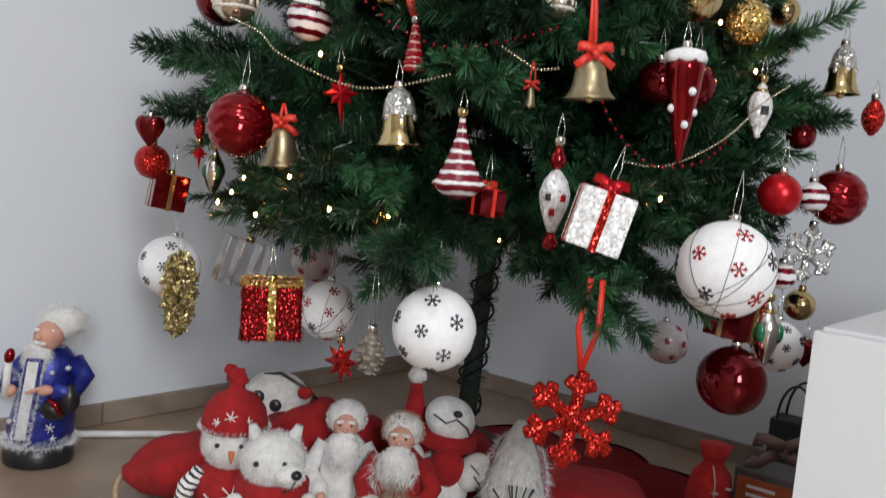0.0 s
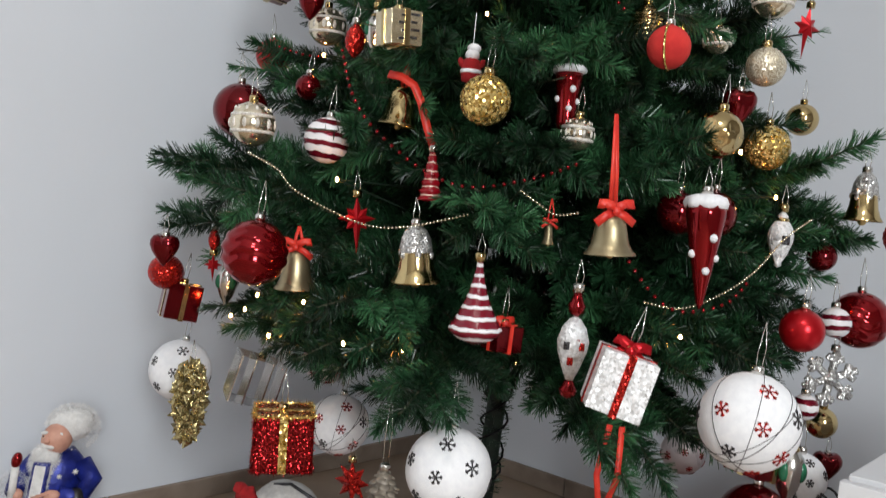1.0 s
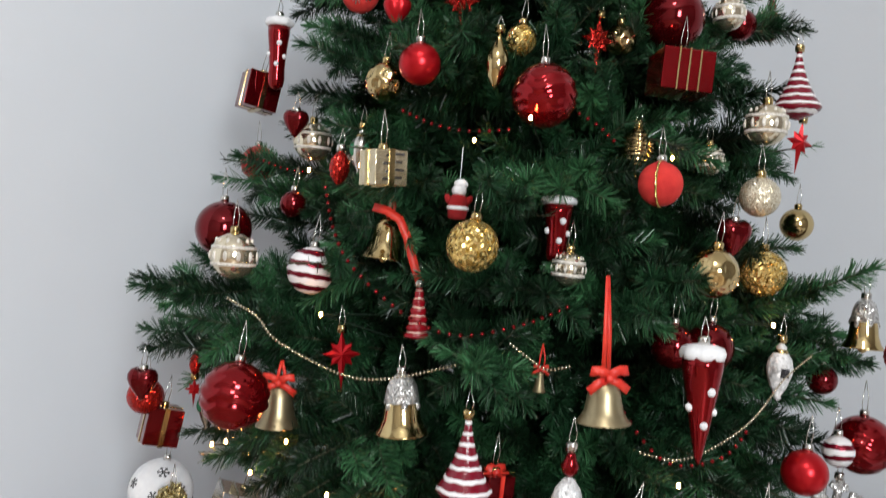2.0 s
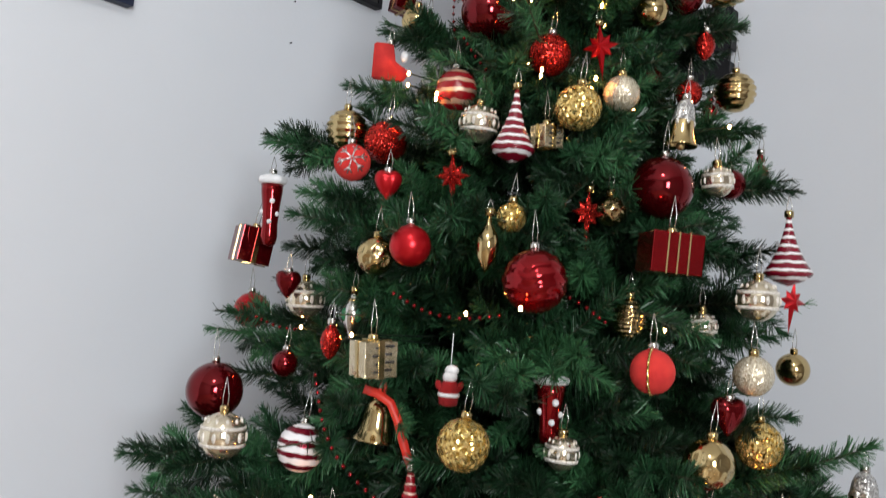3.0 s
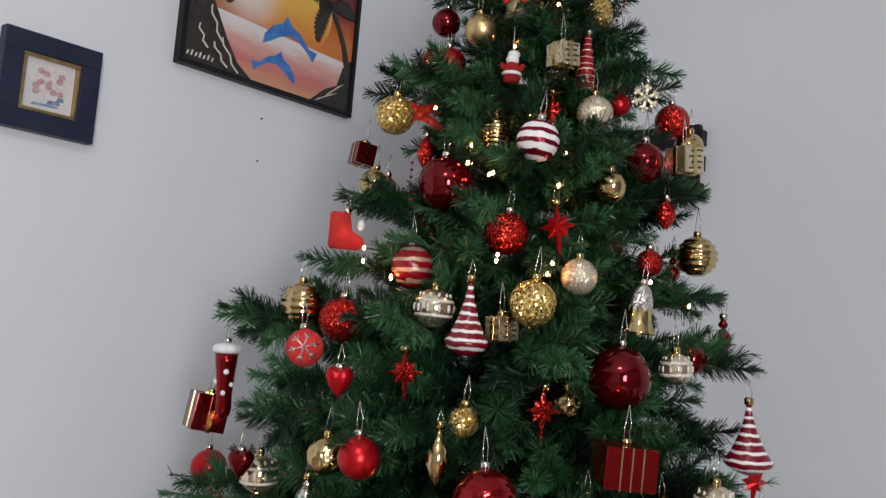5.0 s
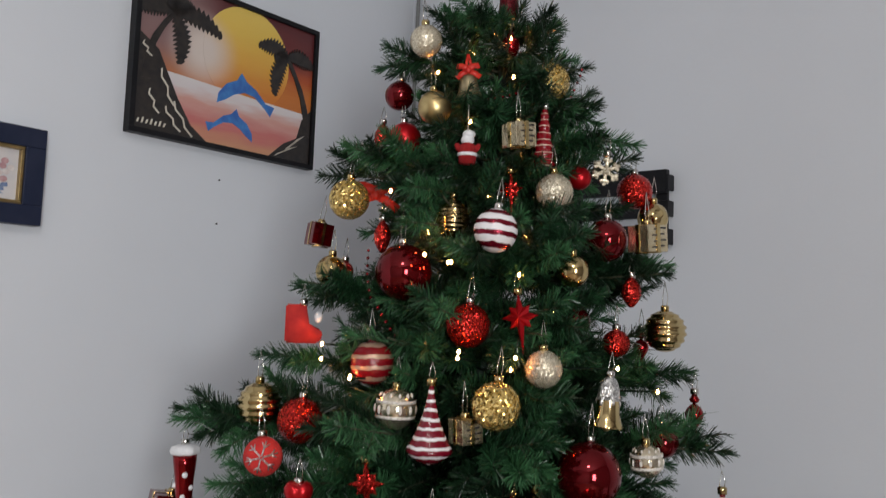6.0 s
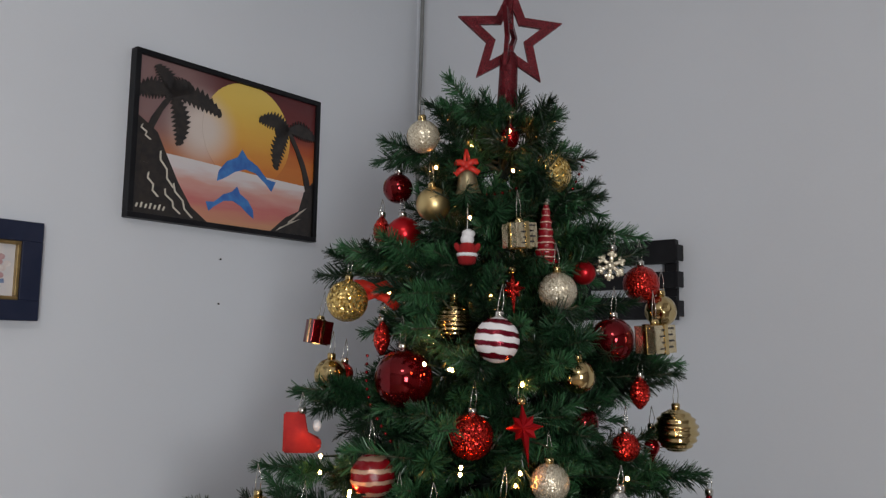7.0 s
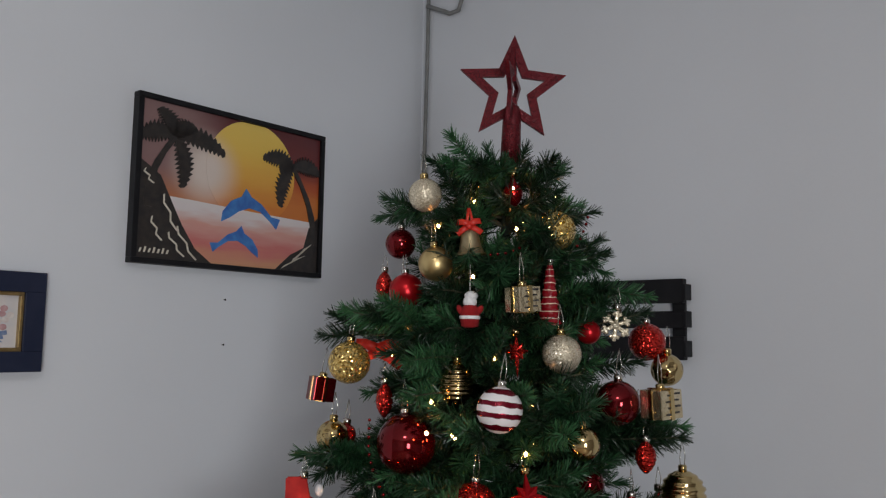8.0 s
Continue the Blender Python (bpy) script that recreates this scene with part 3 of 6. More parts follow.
def gift(x, y, z, r, look_of):
    spec = {
        "redplain": (REDDEEP, GOLD, "small glossy red gift box ornament", 1.0, 1.0), "clear": (CLEARBOX, SILVER, "clear plastic gift box ornament with silver lines", 1.0, 0.9),
        "redglit": (REDTINSEL, GOLDGLIT, "red tinsel gift box ornament with gold trim", 1.0, 0.9), "redball": (REDDEEP, REDRIB, "small red gift ornament with a bow", 1.0, 0.8),
        "white": (SNOWGLIT, REDGLIT, "white glittered gift box ornament with a red ribbon", 1.0, 1.0), "gold": (FOIL, GOLD, "gold foil gift box ornament", 0.86, 0.78),
        "redbox": (RED, GOLD, "dark red gift box ornament with thin gold lines", 1.02, 0.74)}[look_of]
    mat, trim, words, wide, high = spec
    turn = {"white": -4, "clear": 20, "redglit": 12, "redbox": 4, "gold": 32}.get(look_of, 30)
    lean = {"white": 14, "clear": 14, "redglit": -2, "redplain": 8, "gold": -4}.get(look_of, 2)
    ob = hung("gift_ornament", x, y, z, words, turn=turn, lean=lean, size=r * 1.25)
    a, h = r * wide * 0.93, r * high
    part("box", box(bmesh.new(), -a, -a, -h, a, a, h, bevel=0.05 * r), mat, ob, smooth=False)
    if look_of == "redbox":
        for k, q in enumerate((-0.4, 0.0, 0.42)):
            part("line", box(bmesh.new(), q * a - 0.001, -a - 0.001, -h - 0.001, q * a + 0.001, a + 0.001, h + 0.001), trim, ob, smooth=False)
    elif look_of == "clear":
        for q in (-0.95, -0.35, 0.4, 0.95):
            part("line", box(bmesh.new(), q * a - 0.0012, -a - 0.001, -h - 0.001, q * a + 0.0012, a + 0.001, h + 0.001), trim, ob, smooth=False)
    else:
        w = 0.13 * r
        part("ribbon", box(bmesh.new(), -w, -a - 0.0015, -h - 0.0015, w, a + 0.0015, h + 0.0015), trim, ob, smooth=False)
        part("ribbon", box(bmesh.new(), -a - 0.001, -w, -h - 0.001, a + 0.001, w, h + 0.001), trim, ob, smooth=False)
        if look_of in ("redball", "white"):
            part("bow", ribbon_bow(bmesh.new(), (0, 0, h + 0.1 * r), r * 0.5, 0.005), trim if look_of != "white" else REDMAT, ob, "bow on the lid")
    if look_of == "gold":
        for k in range(4):
            q = -0.66 + 0.44 * k
            part("print_bar", box(bmesh.new(), -a * 0.55 + 0.18 * a * (k % 2), -a - 0.0012, q * h - 0.05 * r, -0.2 * a, -a + 0.001, q * h + 0.05 * r), DARKGLIT, ob, "dark printed bar", smooth=False)
            part("print_bar", box(bmesh.new(), 0.22 * a, -a - 0.0012, (q + 0.1) * h - 0.05 * r, 0.62 * a + 0.15 * a * (k % 2), -a + 0.001, (q + 0.1) * h + 0.05 * r), DARKGLIT, ob, "dark printed bar", smooth=False)
    if look_of == "redglit":
        for hh in (-h, h):
            for s in (-1, 1):
                part("tinsel", tinsel(bmesh.new(), (-a, s * a, hh), (a, s * a, hh), 0.007), trim if hh > 0 else REDTINSEL, ob, "tinsel edge", smooth=False)
                part("tinsel", tinsel(bmesh.new(), (s * a, -a, hh), (s * a, a, hh), 0.007), trim if hh > 0 else REDTINSEL, ob, "tinsel edge", smooth=False)
        part("tinsel", tinsel(bmesh.new(), (0, -a, -h), (0, -a, h), 0.007), trim, ob, "tinsel edge", smooth=False)
        for s in (-1, 1):
            part("tinsel", tinsel(bmesh.new(), (s * a, -a, -h), (s * a, -a, h), 0.006), REDTINSEL, ob, "tinsel edge", smooth=False)
    hang(ob, h, GOLD, 0.05)
    return ob


def top(x, y, z, r, h):
    """A striped spinning-top shape with a long neck."""
    ob = hung("finial_ornament", x, y, z, "wine-red finial ornament with white stripes", lean=RNG.uniform(-3, 3), size=h * 0.45)
    prof = [(0.02, -0.5), (0.26, -0.48), (0.60, -0.435), (0.92, -0.365), (1.0, -0.325), (0.96, -0.29), (0.74, -0.18), (0.53, -0.04), (0.35, 0.11), (0.22, 0.26), (0.14, 0.38), (0.10, 0.5)]
    part("body", lathe(bmesh.new(), [(q * r, u * h) for q, u in prof], 32), STRIPEFINE, ob)
    hang(ob, h / 2, GOLD, 0.03)
    return ob


def spiral(x, y, z, r, h):
    ob = hung("spiral_ornament", x, y, z, "slim red spiral cone ornament with white lines", lean=RNG.uniform(-4, 4), size=h * 0.42)
    n = 36
    prof = [(r * (0.25 + 0.75 * (1 - k / n)) * (1 + 0.10 * math.sin(2 * math.pi * 6 * k / n)) * (0.4 if k == 0 else 1), (k / n - 0.5) * h) for k in range(n + 1)]
    part("body", lathe(bmesh.new(), prof, 24), STRIPETHIN, ob)
    hang(ob, h / 2, SILVER, 0.03)
    return ob


def lantern(x, y, z, r, h, look_of):
    ob = hung("lantern_ornament", x, y, z, "silver-white glass lantern ornament with a tiny house" if look_of == "white" else "glass lantern ornament with green and white enamel", turn=RNG.uniform(-20, 20), size=h * 0.42)
    prof = [(0.10, -0.5), (0.3, -0.47), (0.25, -0.42), (0.62, -0.28), (0.96, -0.05), (1.0, 0.06), (0.86, 0.20), (0.52, 0.31), (0.36, 0.36), (0.42, 0.40), (0.2, 0.46), (0.12, 0.5)]
    body = part("body", lathe(bmesh.new(), [(q * r, u * h) for q, u in prof], 28), SNOWGLIT if look_of == "white" else SILVER, ob)
    part("collar", lathe(bmesh.new(), [(0.55 * r, 0.30 * h), (0.56 * r, 0.33 * h), (0.40 * r, 0.37 * h)], 20), GOLD, ob, "gold collar")
    if look_of == "green":
        for k in range(4):
            pb = bmesh.new()
            a = math.pi / 4 + math.pi / 2 * k
            blob(pb, (0.80 * r * math.cos(a), 0.80 * r * math.sin(a), 0.02 * h), 0.36 * r, 0.36 * r, 0.15 * h, seg=12)
            part("panel", pb, GREENP, body, "green enamel panel")
    else:
        hb = bmesh.new()
        box(hb, -0.32 * r, -1.02 * r, -0.10 * h, 0.32 * r, -0.7 * r, 0.06 * h, bevel=0.0006)
        part("house", hb, DARKGLIT, body, "small dark house relief")
    hang(ob, h / 2, GOLD, 0.035)
    return ob


def berry(x, y, z, r, h, look_of):
    ob = hung("berry_ornament", x, y, z, "red glittered pine cone ornament", size=h * 0.5)
    n = 26
    prof = [(max(0.0006, r * math.sin(math.pi * (0.03 + 0.94 * k / n)) ** 0.75), (k / n - 0.5) * h) for k in range(n + 1)]
    bm = bmesh.new()
    lathe(bm, prof, 30, lambda a, k: 1 + 0.07 * math.sin(5 * a + 22 * k) * math.sin(5 * a - 22 * k))
    part("body", bm, REDGLIT, ob)
    hang(ob, h / 2, SILVER, 0.03)
    return ob


def drop(x, y, z, r, h, look_of):
    ob = hung("drop_ornament", x, y, z, "glossy gold drop ornament with a long neck" if look_of == "gold" else "glossy red drop ornament", size=h * 0.42)
    prof = [(0.03, -0.5), (0.32, -0.40), (0.72, -0.27), (0.97, -0.10), (1.0, 0.0), (0.86, 0.14), (0.52, 0.25), (0.28, 0.34), (0.20, 0.42), (0.16, 0.5)]
    part("body", lathe(bmesh.new(), [(q * r, u * h) for q, u in prof], 28), GOLD if look_of == "gold" else RED, ob)
    hang(ob, h / 2, GOLD, 0.02)
    return ob


def candy(x, y, z, r, h, look_of="big"):
    """A wrapped sweet: waist, round middle, flared ends."""
    ob = hung("candy_ornament", x, y, z, "red and white candy ornament with a painted house" if look_of == "big" else "red wrapped candy ornament", size=h * 0.4)
    up = [(0.15, 0.26), (0.45, 0.30), (0.55, 0.36), (0.35, 0.42), (0.2, 0.5)]
    low = [(0.05, -0.5), (0.5, -0.46), (0.58, -0.41), (0.35, -0.36), (0.25, -0.32)]
    mid = [(0.25, -0.32), (0.55, -0.22), (0.92, -0.06), (1.0, 0.04), (0.75, 0.16), (0.35, 0.24), (0.15, 0.26)]
    part("upper_twist", lathe(bmesh.new(), [(q * r, u * h) for q, u in up], 24), RED, ob, "glossy red twisted end")
    body = part("body", lathe(bmesh.new(), [(q * r, u * h) for q, u in mid], 28), SNOWGLIT if look_of == "big" else RED, ob)
    part("lower_twist", lathe(bmesh.new(), [(q * r, u * h) for q, u in low], 24), RED, ob, "glossy red end knob")
    if look_of == "big":
        for q, zz, m in ((-0.5, 0.0, DARKGLIT), (0.1, 0.03, REDGLIT), (0.42, 0.0, REDGLIT), (-0.2, -0.14, REDGLIT)):
            hb = bmesh.new()
            box(hb, (q - 0.17) * r, -0.94 * r, (zz - 0.03) * h, (q + 0.17) * r, -0.6 * r, (zz + 0.04) * h, bevel=0.0005)
            part("painted_panel", hb, m, body)
    hang(ob, h / 2, SILVER, 0.035)
    return ob


def boot(x, y, z, r, h, look_of):
    """A tapering red stocking cone with a frosted cuff and white dots."""
    ob = hung("cone_ornament", x, y, z, "glossy red cone ornament with white dots and a snowy cuff", turn=-10, lean=-2, size=h * 0.4)
    prof = [(0.04, -0.5), (0.16, -0.44), (0.45, -0.15), (0.70, 0.12), (0.86, 0.32), (0.86, 0.40)] if look_of == "cone" else [(0.05, -0.5), (0.45, -0.46), (0.55, -0.36), (0.52, -0.2), (0.60, 0.05), (0.72, 0.25), (0.76, 0.36)]
    part("cone", lathe(bmesh.new(), [(q * r, u * h) for q, u in prof], 28), RED, ob)
    cf = bmesh.new()
    lathe(cf, [(0.62 * r, 0.36 * h), (0.88 * r, 0.375 * h), (0.94 * r, 0.42 * h), (0.84 * r, 0.465 * h), (0.5 * r, 0.49 * h), (0.05 * r, 0.5 * h)], 28, lambda a, k: 1 + 0.06 * math.sin(7 * a) + 0.03 * math.sin(11 * a))
    part("cuff", cf, SNOW, ob, "white frosted cuff")
    for k, (a, u, s) in enumerate(((-62, 0.12, 1.25), (-75, -0.16, 1.15), (-150, -0.02, 1.2), (-20, -0.05, 1.1))):
        q = float(np.interp(u, [p[1] for p in prof], [p[0] for p in prof])) * r
        db = bmesh.new()
        blob(db, (q * 0.97 * math.cos(radians(a)), q * 0.97 * math.sin(radians(a)), u * h), 0.15 * r * s, 0.15 * r * s, 0.15 * r * s, seg=10)
        part("dot", db, SNOW, ob, "white frosted dot")
    hang(ob, h / 2, SILVER, 0.03)
    return ob


def stocking(x, y, z, r, look_of):
    ob = hung("stocking_ornament", x, y, z, "small red felt boot ornament with a white cuff", turn=8, size=r)
    bm = bmesh.new()
    shape = [(-0.85, -0.95), (0.75, -0.95), (1.0, -0.6), (0.9, -0.25), (0.25, -0.05), (0.15, 0.95), (-0.85, 0.95)]
    slab(bm, [(u * r, v * r) for u, v in shape], -0.22 * r, 0.22 * r, pose(0, 0, 0, 90))
    bmesh.ops.bevel(bm, geom=list(bm.edges), offset=0.08 * r, segments=2, affect="EDGES")
    part("boot", bm, BRIGHTFELT, ob)
    fb = bmesh.new()
    blob(fb, (0.75 * r, -0.1 * r, 0.35 * r), 0.22 * r, 0.2 * r, 0.3 * r, seg=10)
    part("tuft", fb, SNOW, ob, "white fluff")
    hang(ob, 0.93 * r, SILVER, 0.03)
    return ob


def santa(x, y, z, r, h):
    """A small hanging figure, kept as one plain shape."""
    bm = bmesh.new()
    lathe(bm, [(0.35 * r, -0.5 * h), (0.75 * r, -0.46 * h), (0.88 * r, -0.2 * h), (0.72 * r, 0.05 * h), (0.4 * r, 0.12 * h)], 18, mat=0)
    blob(bm, (0, 0, 0.20 * h), 0.62 * r, 0.58 * r, 0.17 * h, mat=1, seg=14)
    blob(bm, (0.1 * r, 0, 0.36 * h), 0.6 * r, 0.55 * r, 0.13 * h, mat=1, seg=14)
    lathe(bm, [(0.86 * r, -0.27 * h), (0.93 * r, -0.25 * h), (0.92 * r, -0.19 * h), (0.84 * r, -0.17 * h)], 18, mat=1)
    for s in (-1, 1):
        blob(bm, (s * 0.85 * r, -0.1 * r, -0.02 * h), 0.28 * r, 0.28 * r, 0.14 * h, (0, s * 30, 0), seg=10, mat=0)
    tube(bm, [(0, 0, 0.47 * h), (0, 0, 0.47 * h + 0.04)], 0.0006, 5, mat=1)
    CLEAR.append(((x, y, z), h * 0.5))
    ob = part("figurine_ornament", bm, (REDCLOTH, SNOW))
    ob.matrix_world = pose(x, y, z)
    return tagged(ob, "small red and white felt figurine ornament", "ornament", "tree ornaments")


def cluster(x, y, z, r, h, look_of):
    """A hanging bunch of gold stars and beads."""
    ob = hung("star_cluster_ornament", x, y, z, "gold glitter ornament of clustered stars", size=h * 0.4)
    for k in range(44):
        bm = bmesh.new()
        w = k / 43
        q = r * (0.20 + 0.80 * math.sin(math.pi * (0.12 + 0.80 * w)) * (1 - 0.35 * w))
        m = pose(q * 0.82 * math.sin(k * 2.4), q * 0.5 * math.cos(k * 2.4), (0.48 - 0.94 * w) * h, 90 + 30 * math.sin(k), 25 * math.cos(2 * k), 40 * k)
        rim = [bm.verts.new(m @ Vector((r * (0.50 if j % 2 == 0 else 0.27) * math.cos(math.pi * j / 5), r * (0.50 if j % 2 == 0 else 0.27) * math.sin(math.pi * j / 5), 0))) for j in range(10)]
        for side in (-1, 1):
            mid = bm.verts.new(m @ Vector((0, 0, side * 0.30 * r)))
            for j in range(10):
                bm.faces.new((mid, rim[j], rim[(j + 1) % 10]) if side > 0 else (mid, rim[(j + 1) % 10], rim[j]))
        part("gold_star", bm, AGEDGOLD, ob, smooth=False)
    hang(ob, h / 2 - 0.01, GOLD, 0.05)
    return ob


def cone(x, y, z, r, h, look_of):
    ob = hung("pine_cone_ornament", x, y, z, "champagne pine cone ornament with open scales", size=h * 0.5)
    part("core", lathe(bmesh.new(), [(0.1 * r, -0.5 * h), (0.5 * r, -0.3 * h), (0.62 * r, 0.1 * h), (0.4 * r, 0.4 * h), (0.05 * r, 0.5 * h)], 14), PINEC, ob)
    scale_bm = bmesh.new()
    lathe(scale_bm, [(0.05, -0.12), (0.8, -0.1), (1.0, 0.0), (0.7, 0.10), (0.05, 0.12)], 8, m=Matrix.Diagonal((0.30 * r, 0.34 * r, 0.5 * r, 1)))
    first = None
    for k in range(34):
        u = k / 33
        a = k * 2.399
        q = r * math.sin(math.pi * (0.12 + 0.80 * u)) * 0.78
        m = pose(q * math.cos(a), q * math.sin(a), (u - 0.5) * h * 0.92, 0, 0, math.degrees(a)) @ pose(0, 0, 0, 0, 28, 0)
        if first is None:
            first = part("scale", scale_bm, PINEC, ob)
            s = first
        else:
            s = new("scale", first.data)
            s.parent = ob
        s.matrix_local = m
    hang(ob, h / 2, SILVER, 0.10)
    return ob


ball(-0.206, 1.195, 0.797, 0.032, "stripe")
star8(-0.149, 1.156, 0.693, 0.032, "red")
spiral(-0.053, 1.128, 0.759, 0.016, 0.067)
bell(-0.059, 1.026, 0.660, 0.031, 0.069, "goldwhite")
ball(-0.270, 1.098, 0.637, 0.043, "pleat")
bell(-0.229, 1.178, 0.615, 0.030, 0.058, "bow")
heart(-0.425, 1.207, 0.622, 0.022, "red")
ball(-0.469, 1.352, 0.574, 0.028, "redglit")
gift(-0.449, 1.374, 0.527, 0.029, "redplain")
lantern(-0.374, 1.369, 0.565, 0.018, 0.079, "green")
ball(-0.473, 1.482, 0.389, 0.054, "snow")
cluster(-0.427, 1.396, 0.354, 0.032, 0.134, "gold")
gift(-0.293, 1.269, 0.434, 0.038, "clear")
gift(-0.214, 1.109, 0.397, 0.040, "redglit")
ball(-0.167, 1.337, 0.360, 0.048, "snowred")
ball(-0.230, 1.586, 0.415, 0.046, "snowpale")
cone(-0.071, 1.027, 0.366, 0.021, 0.055, "pine")
ball(0.006, 1.012, 0.406, 0.052, "snow")
top(0.018, 0.963, 0.616, 0.031, 0.097)
gift(0.057, 1.060, 0.565, 0.020, "redball")
candy(0.129, 0.954, 0.580, 0.018, 0.123)
gift(0.162, 0.849, 0.563, 0.030, "white")
bell(0.144, 0.882, 0.709, 0.027, 0.044, "bow")
bell(0.098, 1.034, 0.700, 0.008, 0.026, "tiny")
boot(0.270, 0.980, 0.698, 0.0262, 0.134, "cone")
ball(0.279, 1.143, 0.744, 0.029, "red")
ball(0.329, 1.156, 0.746, 0.033, "red")
lantern(0.429, 1.167, 0.723, 0.017, 0.078, "white")
bell(0.556, 1.209, 0.794, 0.027, 0.069, "goldwhite")
berry(0.668, 1.328, 0.745, 0.017, 0.058, "red")
ball(0.442, 1.095, 0.608, 0.028, "redmat")
ball(0.550, 1.237, 0.610, 0.022, "stripe")
ball(0.607, 1.284, 0.614, 0.043, "pleat")
flake(0.565, 1.265, 0.524, 0.043, "silver")
ball(0.328, 0.936, 0.517, 0.055, "snowred")
ball(0.409, 1.096, 0.356, 0.046, "red")
lantern(0.450, 1.103, 0.423, 0.020, 0.091, "green")
ball(0.441, 1.531, 0.322, 0.040, "snowpale")
ball(0.499, 1.178, 0.394, 0.036, "snow")
ball(0.494, 1.177, 0.494, 0.018, "stripe")
ball(0.619, 1.393, 0.430, 0.026, "gold")
gift(0.414, 1.115, 0.440, 0.031, "redplain")
flake(0.180, 0.976, 0.318, 0.061, "red")
star8(-0.131, 1.259, 0.296, 0.033, "eight")
ball(-0.307, 1.175, 0.808, 0.031, "goldwhite")
ball(-0.375, 1.364, 0.843, 0.044, "red")
ball(-0.254, 1.396, 0.996, 0.031, "goldwhite")
berry(-0.181, 1.206, 0.941, 0.014, 0.048, "red")
ball(0.132, 1.120, 0.832, 0.022, "goldwhite")
rib(0.225, 1.218, 1.006, 0.024, 0.061, "gold")
bell(-0.104, 1.152, 0.850, 0.029, 0.055, "ribbon")
ball(0.298, 1.064, 0.843, 0.030, "filigree")
ball(0.414, 1.215, 0.850, 0.032, "goldglit")
ball(0.373, 1.141, 0.947, 0.026, "goldsilver")
heart(0.348, 1.153, 0.894, 0.024, "red")
ball(0.592, 1.550, 0.944, 0.029, "gold")
ball(0.005, 1.008, 0.849, 0.030, "goldglit")
ball(0.227, 1.073, 0.945, 0.027, "redband")
ball(0.079, 1.089, 1.042, 0.040, "pleat")
santa(-0.015, 1.095, 0.906, 0.015, 0.051)
boot(0.117, 1.147, 0.881, 0.025, 0.091, "dot")
gift(-0.109, 1.065, 0.933, 0.027, "gold")
gift(-0.363, 1.460, 1.077, 0.030, "redplain")
boot(-0.326, 1.409, 1.134, 0.024, 0.119, "dot")
heart(-0.276, 1.355, 1.018, 0.021, "red")
lantern(-0.165, 1.304, 0.977, 0.017, 0.071, "green")
ball(-0.130, 1.202, 1.063, 0.026, "filigree")
ball(-0.080, 1.129, 1.076, 0.027, "redmat")
drop(0.018, 1.118, 1.086, 0.015, 0.075, "gold")
ball(0.049, 1.163, 1.127, 0.020, "goldglit")
star8(0.155, 1.195, 1.146, 0.032, "redglit")
ball(0.190, 1.222, 1.155, 0.022, "filigree")
gift(0.253, 1.131, 1.093, 0.035, "redbox")
ball(0.382, 1.166, 1.045, 0.028, "goldwhite")
top(0.458, 1.264, 1.124, 0.034, 0.101)
star8(0.497, 1.336, 1.055, 0.033, "red")
ball(-0.377, 1.564, 0.967, 0.032, "redmat")
star8(-0.034, 1.200, 1.182, 0.031, "redglit")
heart(-0.122, 1.204, 1.164, 0.020, "redmat")
ball(-0.040, 1.315, 1.333, 0.032, "spiralred")
ball(-0.002, 1.271, 1.273, 0.029, "goldwhite")
top(0.046, 1.207, 1.261, 0.031, 0.105)
gift(0.094, 1.225, 1.252, 0.021, "gold")
ball(0.203, 1.268, 1.335, 0.027, "goldsilver")
ball(0.131, 1.191, 1.289, 0.032, "goldglit")
ball(0.096, 1.293, 1.392, 0.032, "redglit")
star8(0.169, 1.279, 1.407, 0.035, "red")
bell(0.291, 1.249, 1.295, 0.024, 0.069, "goldwhite")
ball(0.348, 1.257, 1.215, 0.023, "goldwhite")
ball(0.264, 1.240, 1.196, 0.045, "red")
ball(-0.206, 1.350, 1.265, 0.032, "rib")
ball(-0.183, 1.273, 1.201, 0.027, "redstar")
ball(-0.142, 1.326, 1.245, 0.033, "redglit")
stocking(-0.152, 1.375, 1.385, 0.031, "red")
ball(0.417, 1.417, 1.394, 0.033, "rib")
candy(0.386, 1.444, 1.365, 0.013, 0.057, "small")
ball(0.329, 1.371, 1.373, 0.021, "redglit")
berry(0.350, 1.369, 1.452, 0.015, 0.047, "red")
gift(0.365, 1.335, 1.532, 0.026, "gold")
ball(0.308, 1.362, 1.530, 0.033, "red")
ball(0.248, 1.305, 1.477, 0.024, "gold")
ball(-0.001, 1.347, 1.468, 0.043, "red")
ball(0.128, 1.250, 1.526, 0.031, "stripe")
rib(0.071, 1.360, 1.553, 0.026, 0.068, "gold")
ball(-0.092, 1.395, 1.582, 0.032, "goldglit")
ball(-0.117, 1.415, 1.469, 0.025, "filigree")
ball(0.225, 1.354, 1.600, 0.029, "goldsilver")
candy(0.469, 1.427, 1.263, 0.015, 0.069, "small")
ball(0.019, 1.387, 1.840, 0.026, "goldsilver")
ball(-0.023, 1.479, 1.774, 0.025, "red")
ball(-0.011, 1.462, 1.696, 0.028, "redmat")
berry(-0.050, 1.503, 1.705, 0.014, 0.051, "red")
ball(0.037, 1.392, 1.734, 0.027, "goldmat")
ball(0.224, 1.428, 1.793, 0.033, "goldglit")
bell(0.089, 1.380, 1.768, 0.024, 0.043, "bow")
drop(0.157, 1.426, 1.852, 0.016, 0.056, "red")
santa(0.089, 1.351, 1.664, 0.017, 0.055)
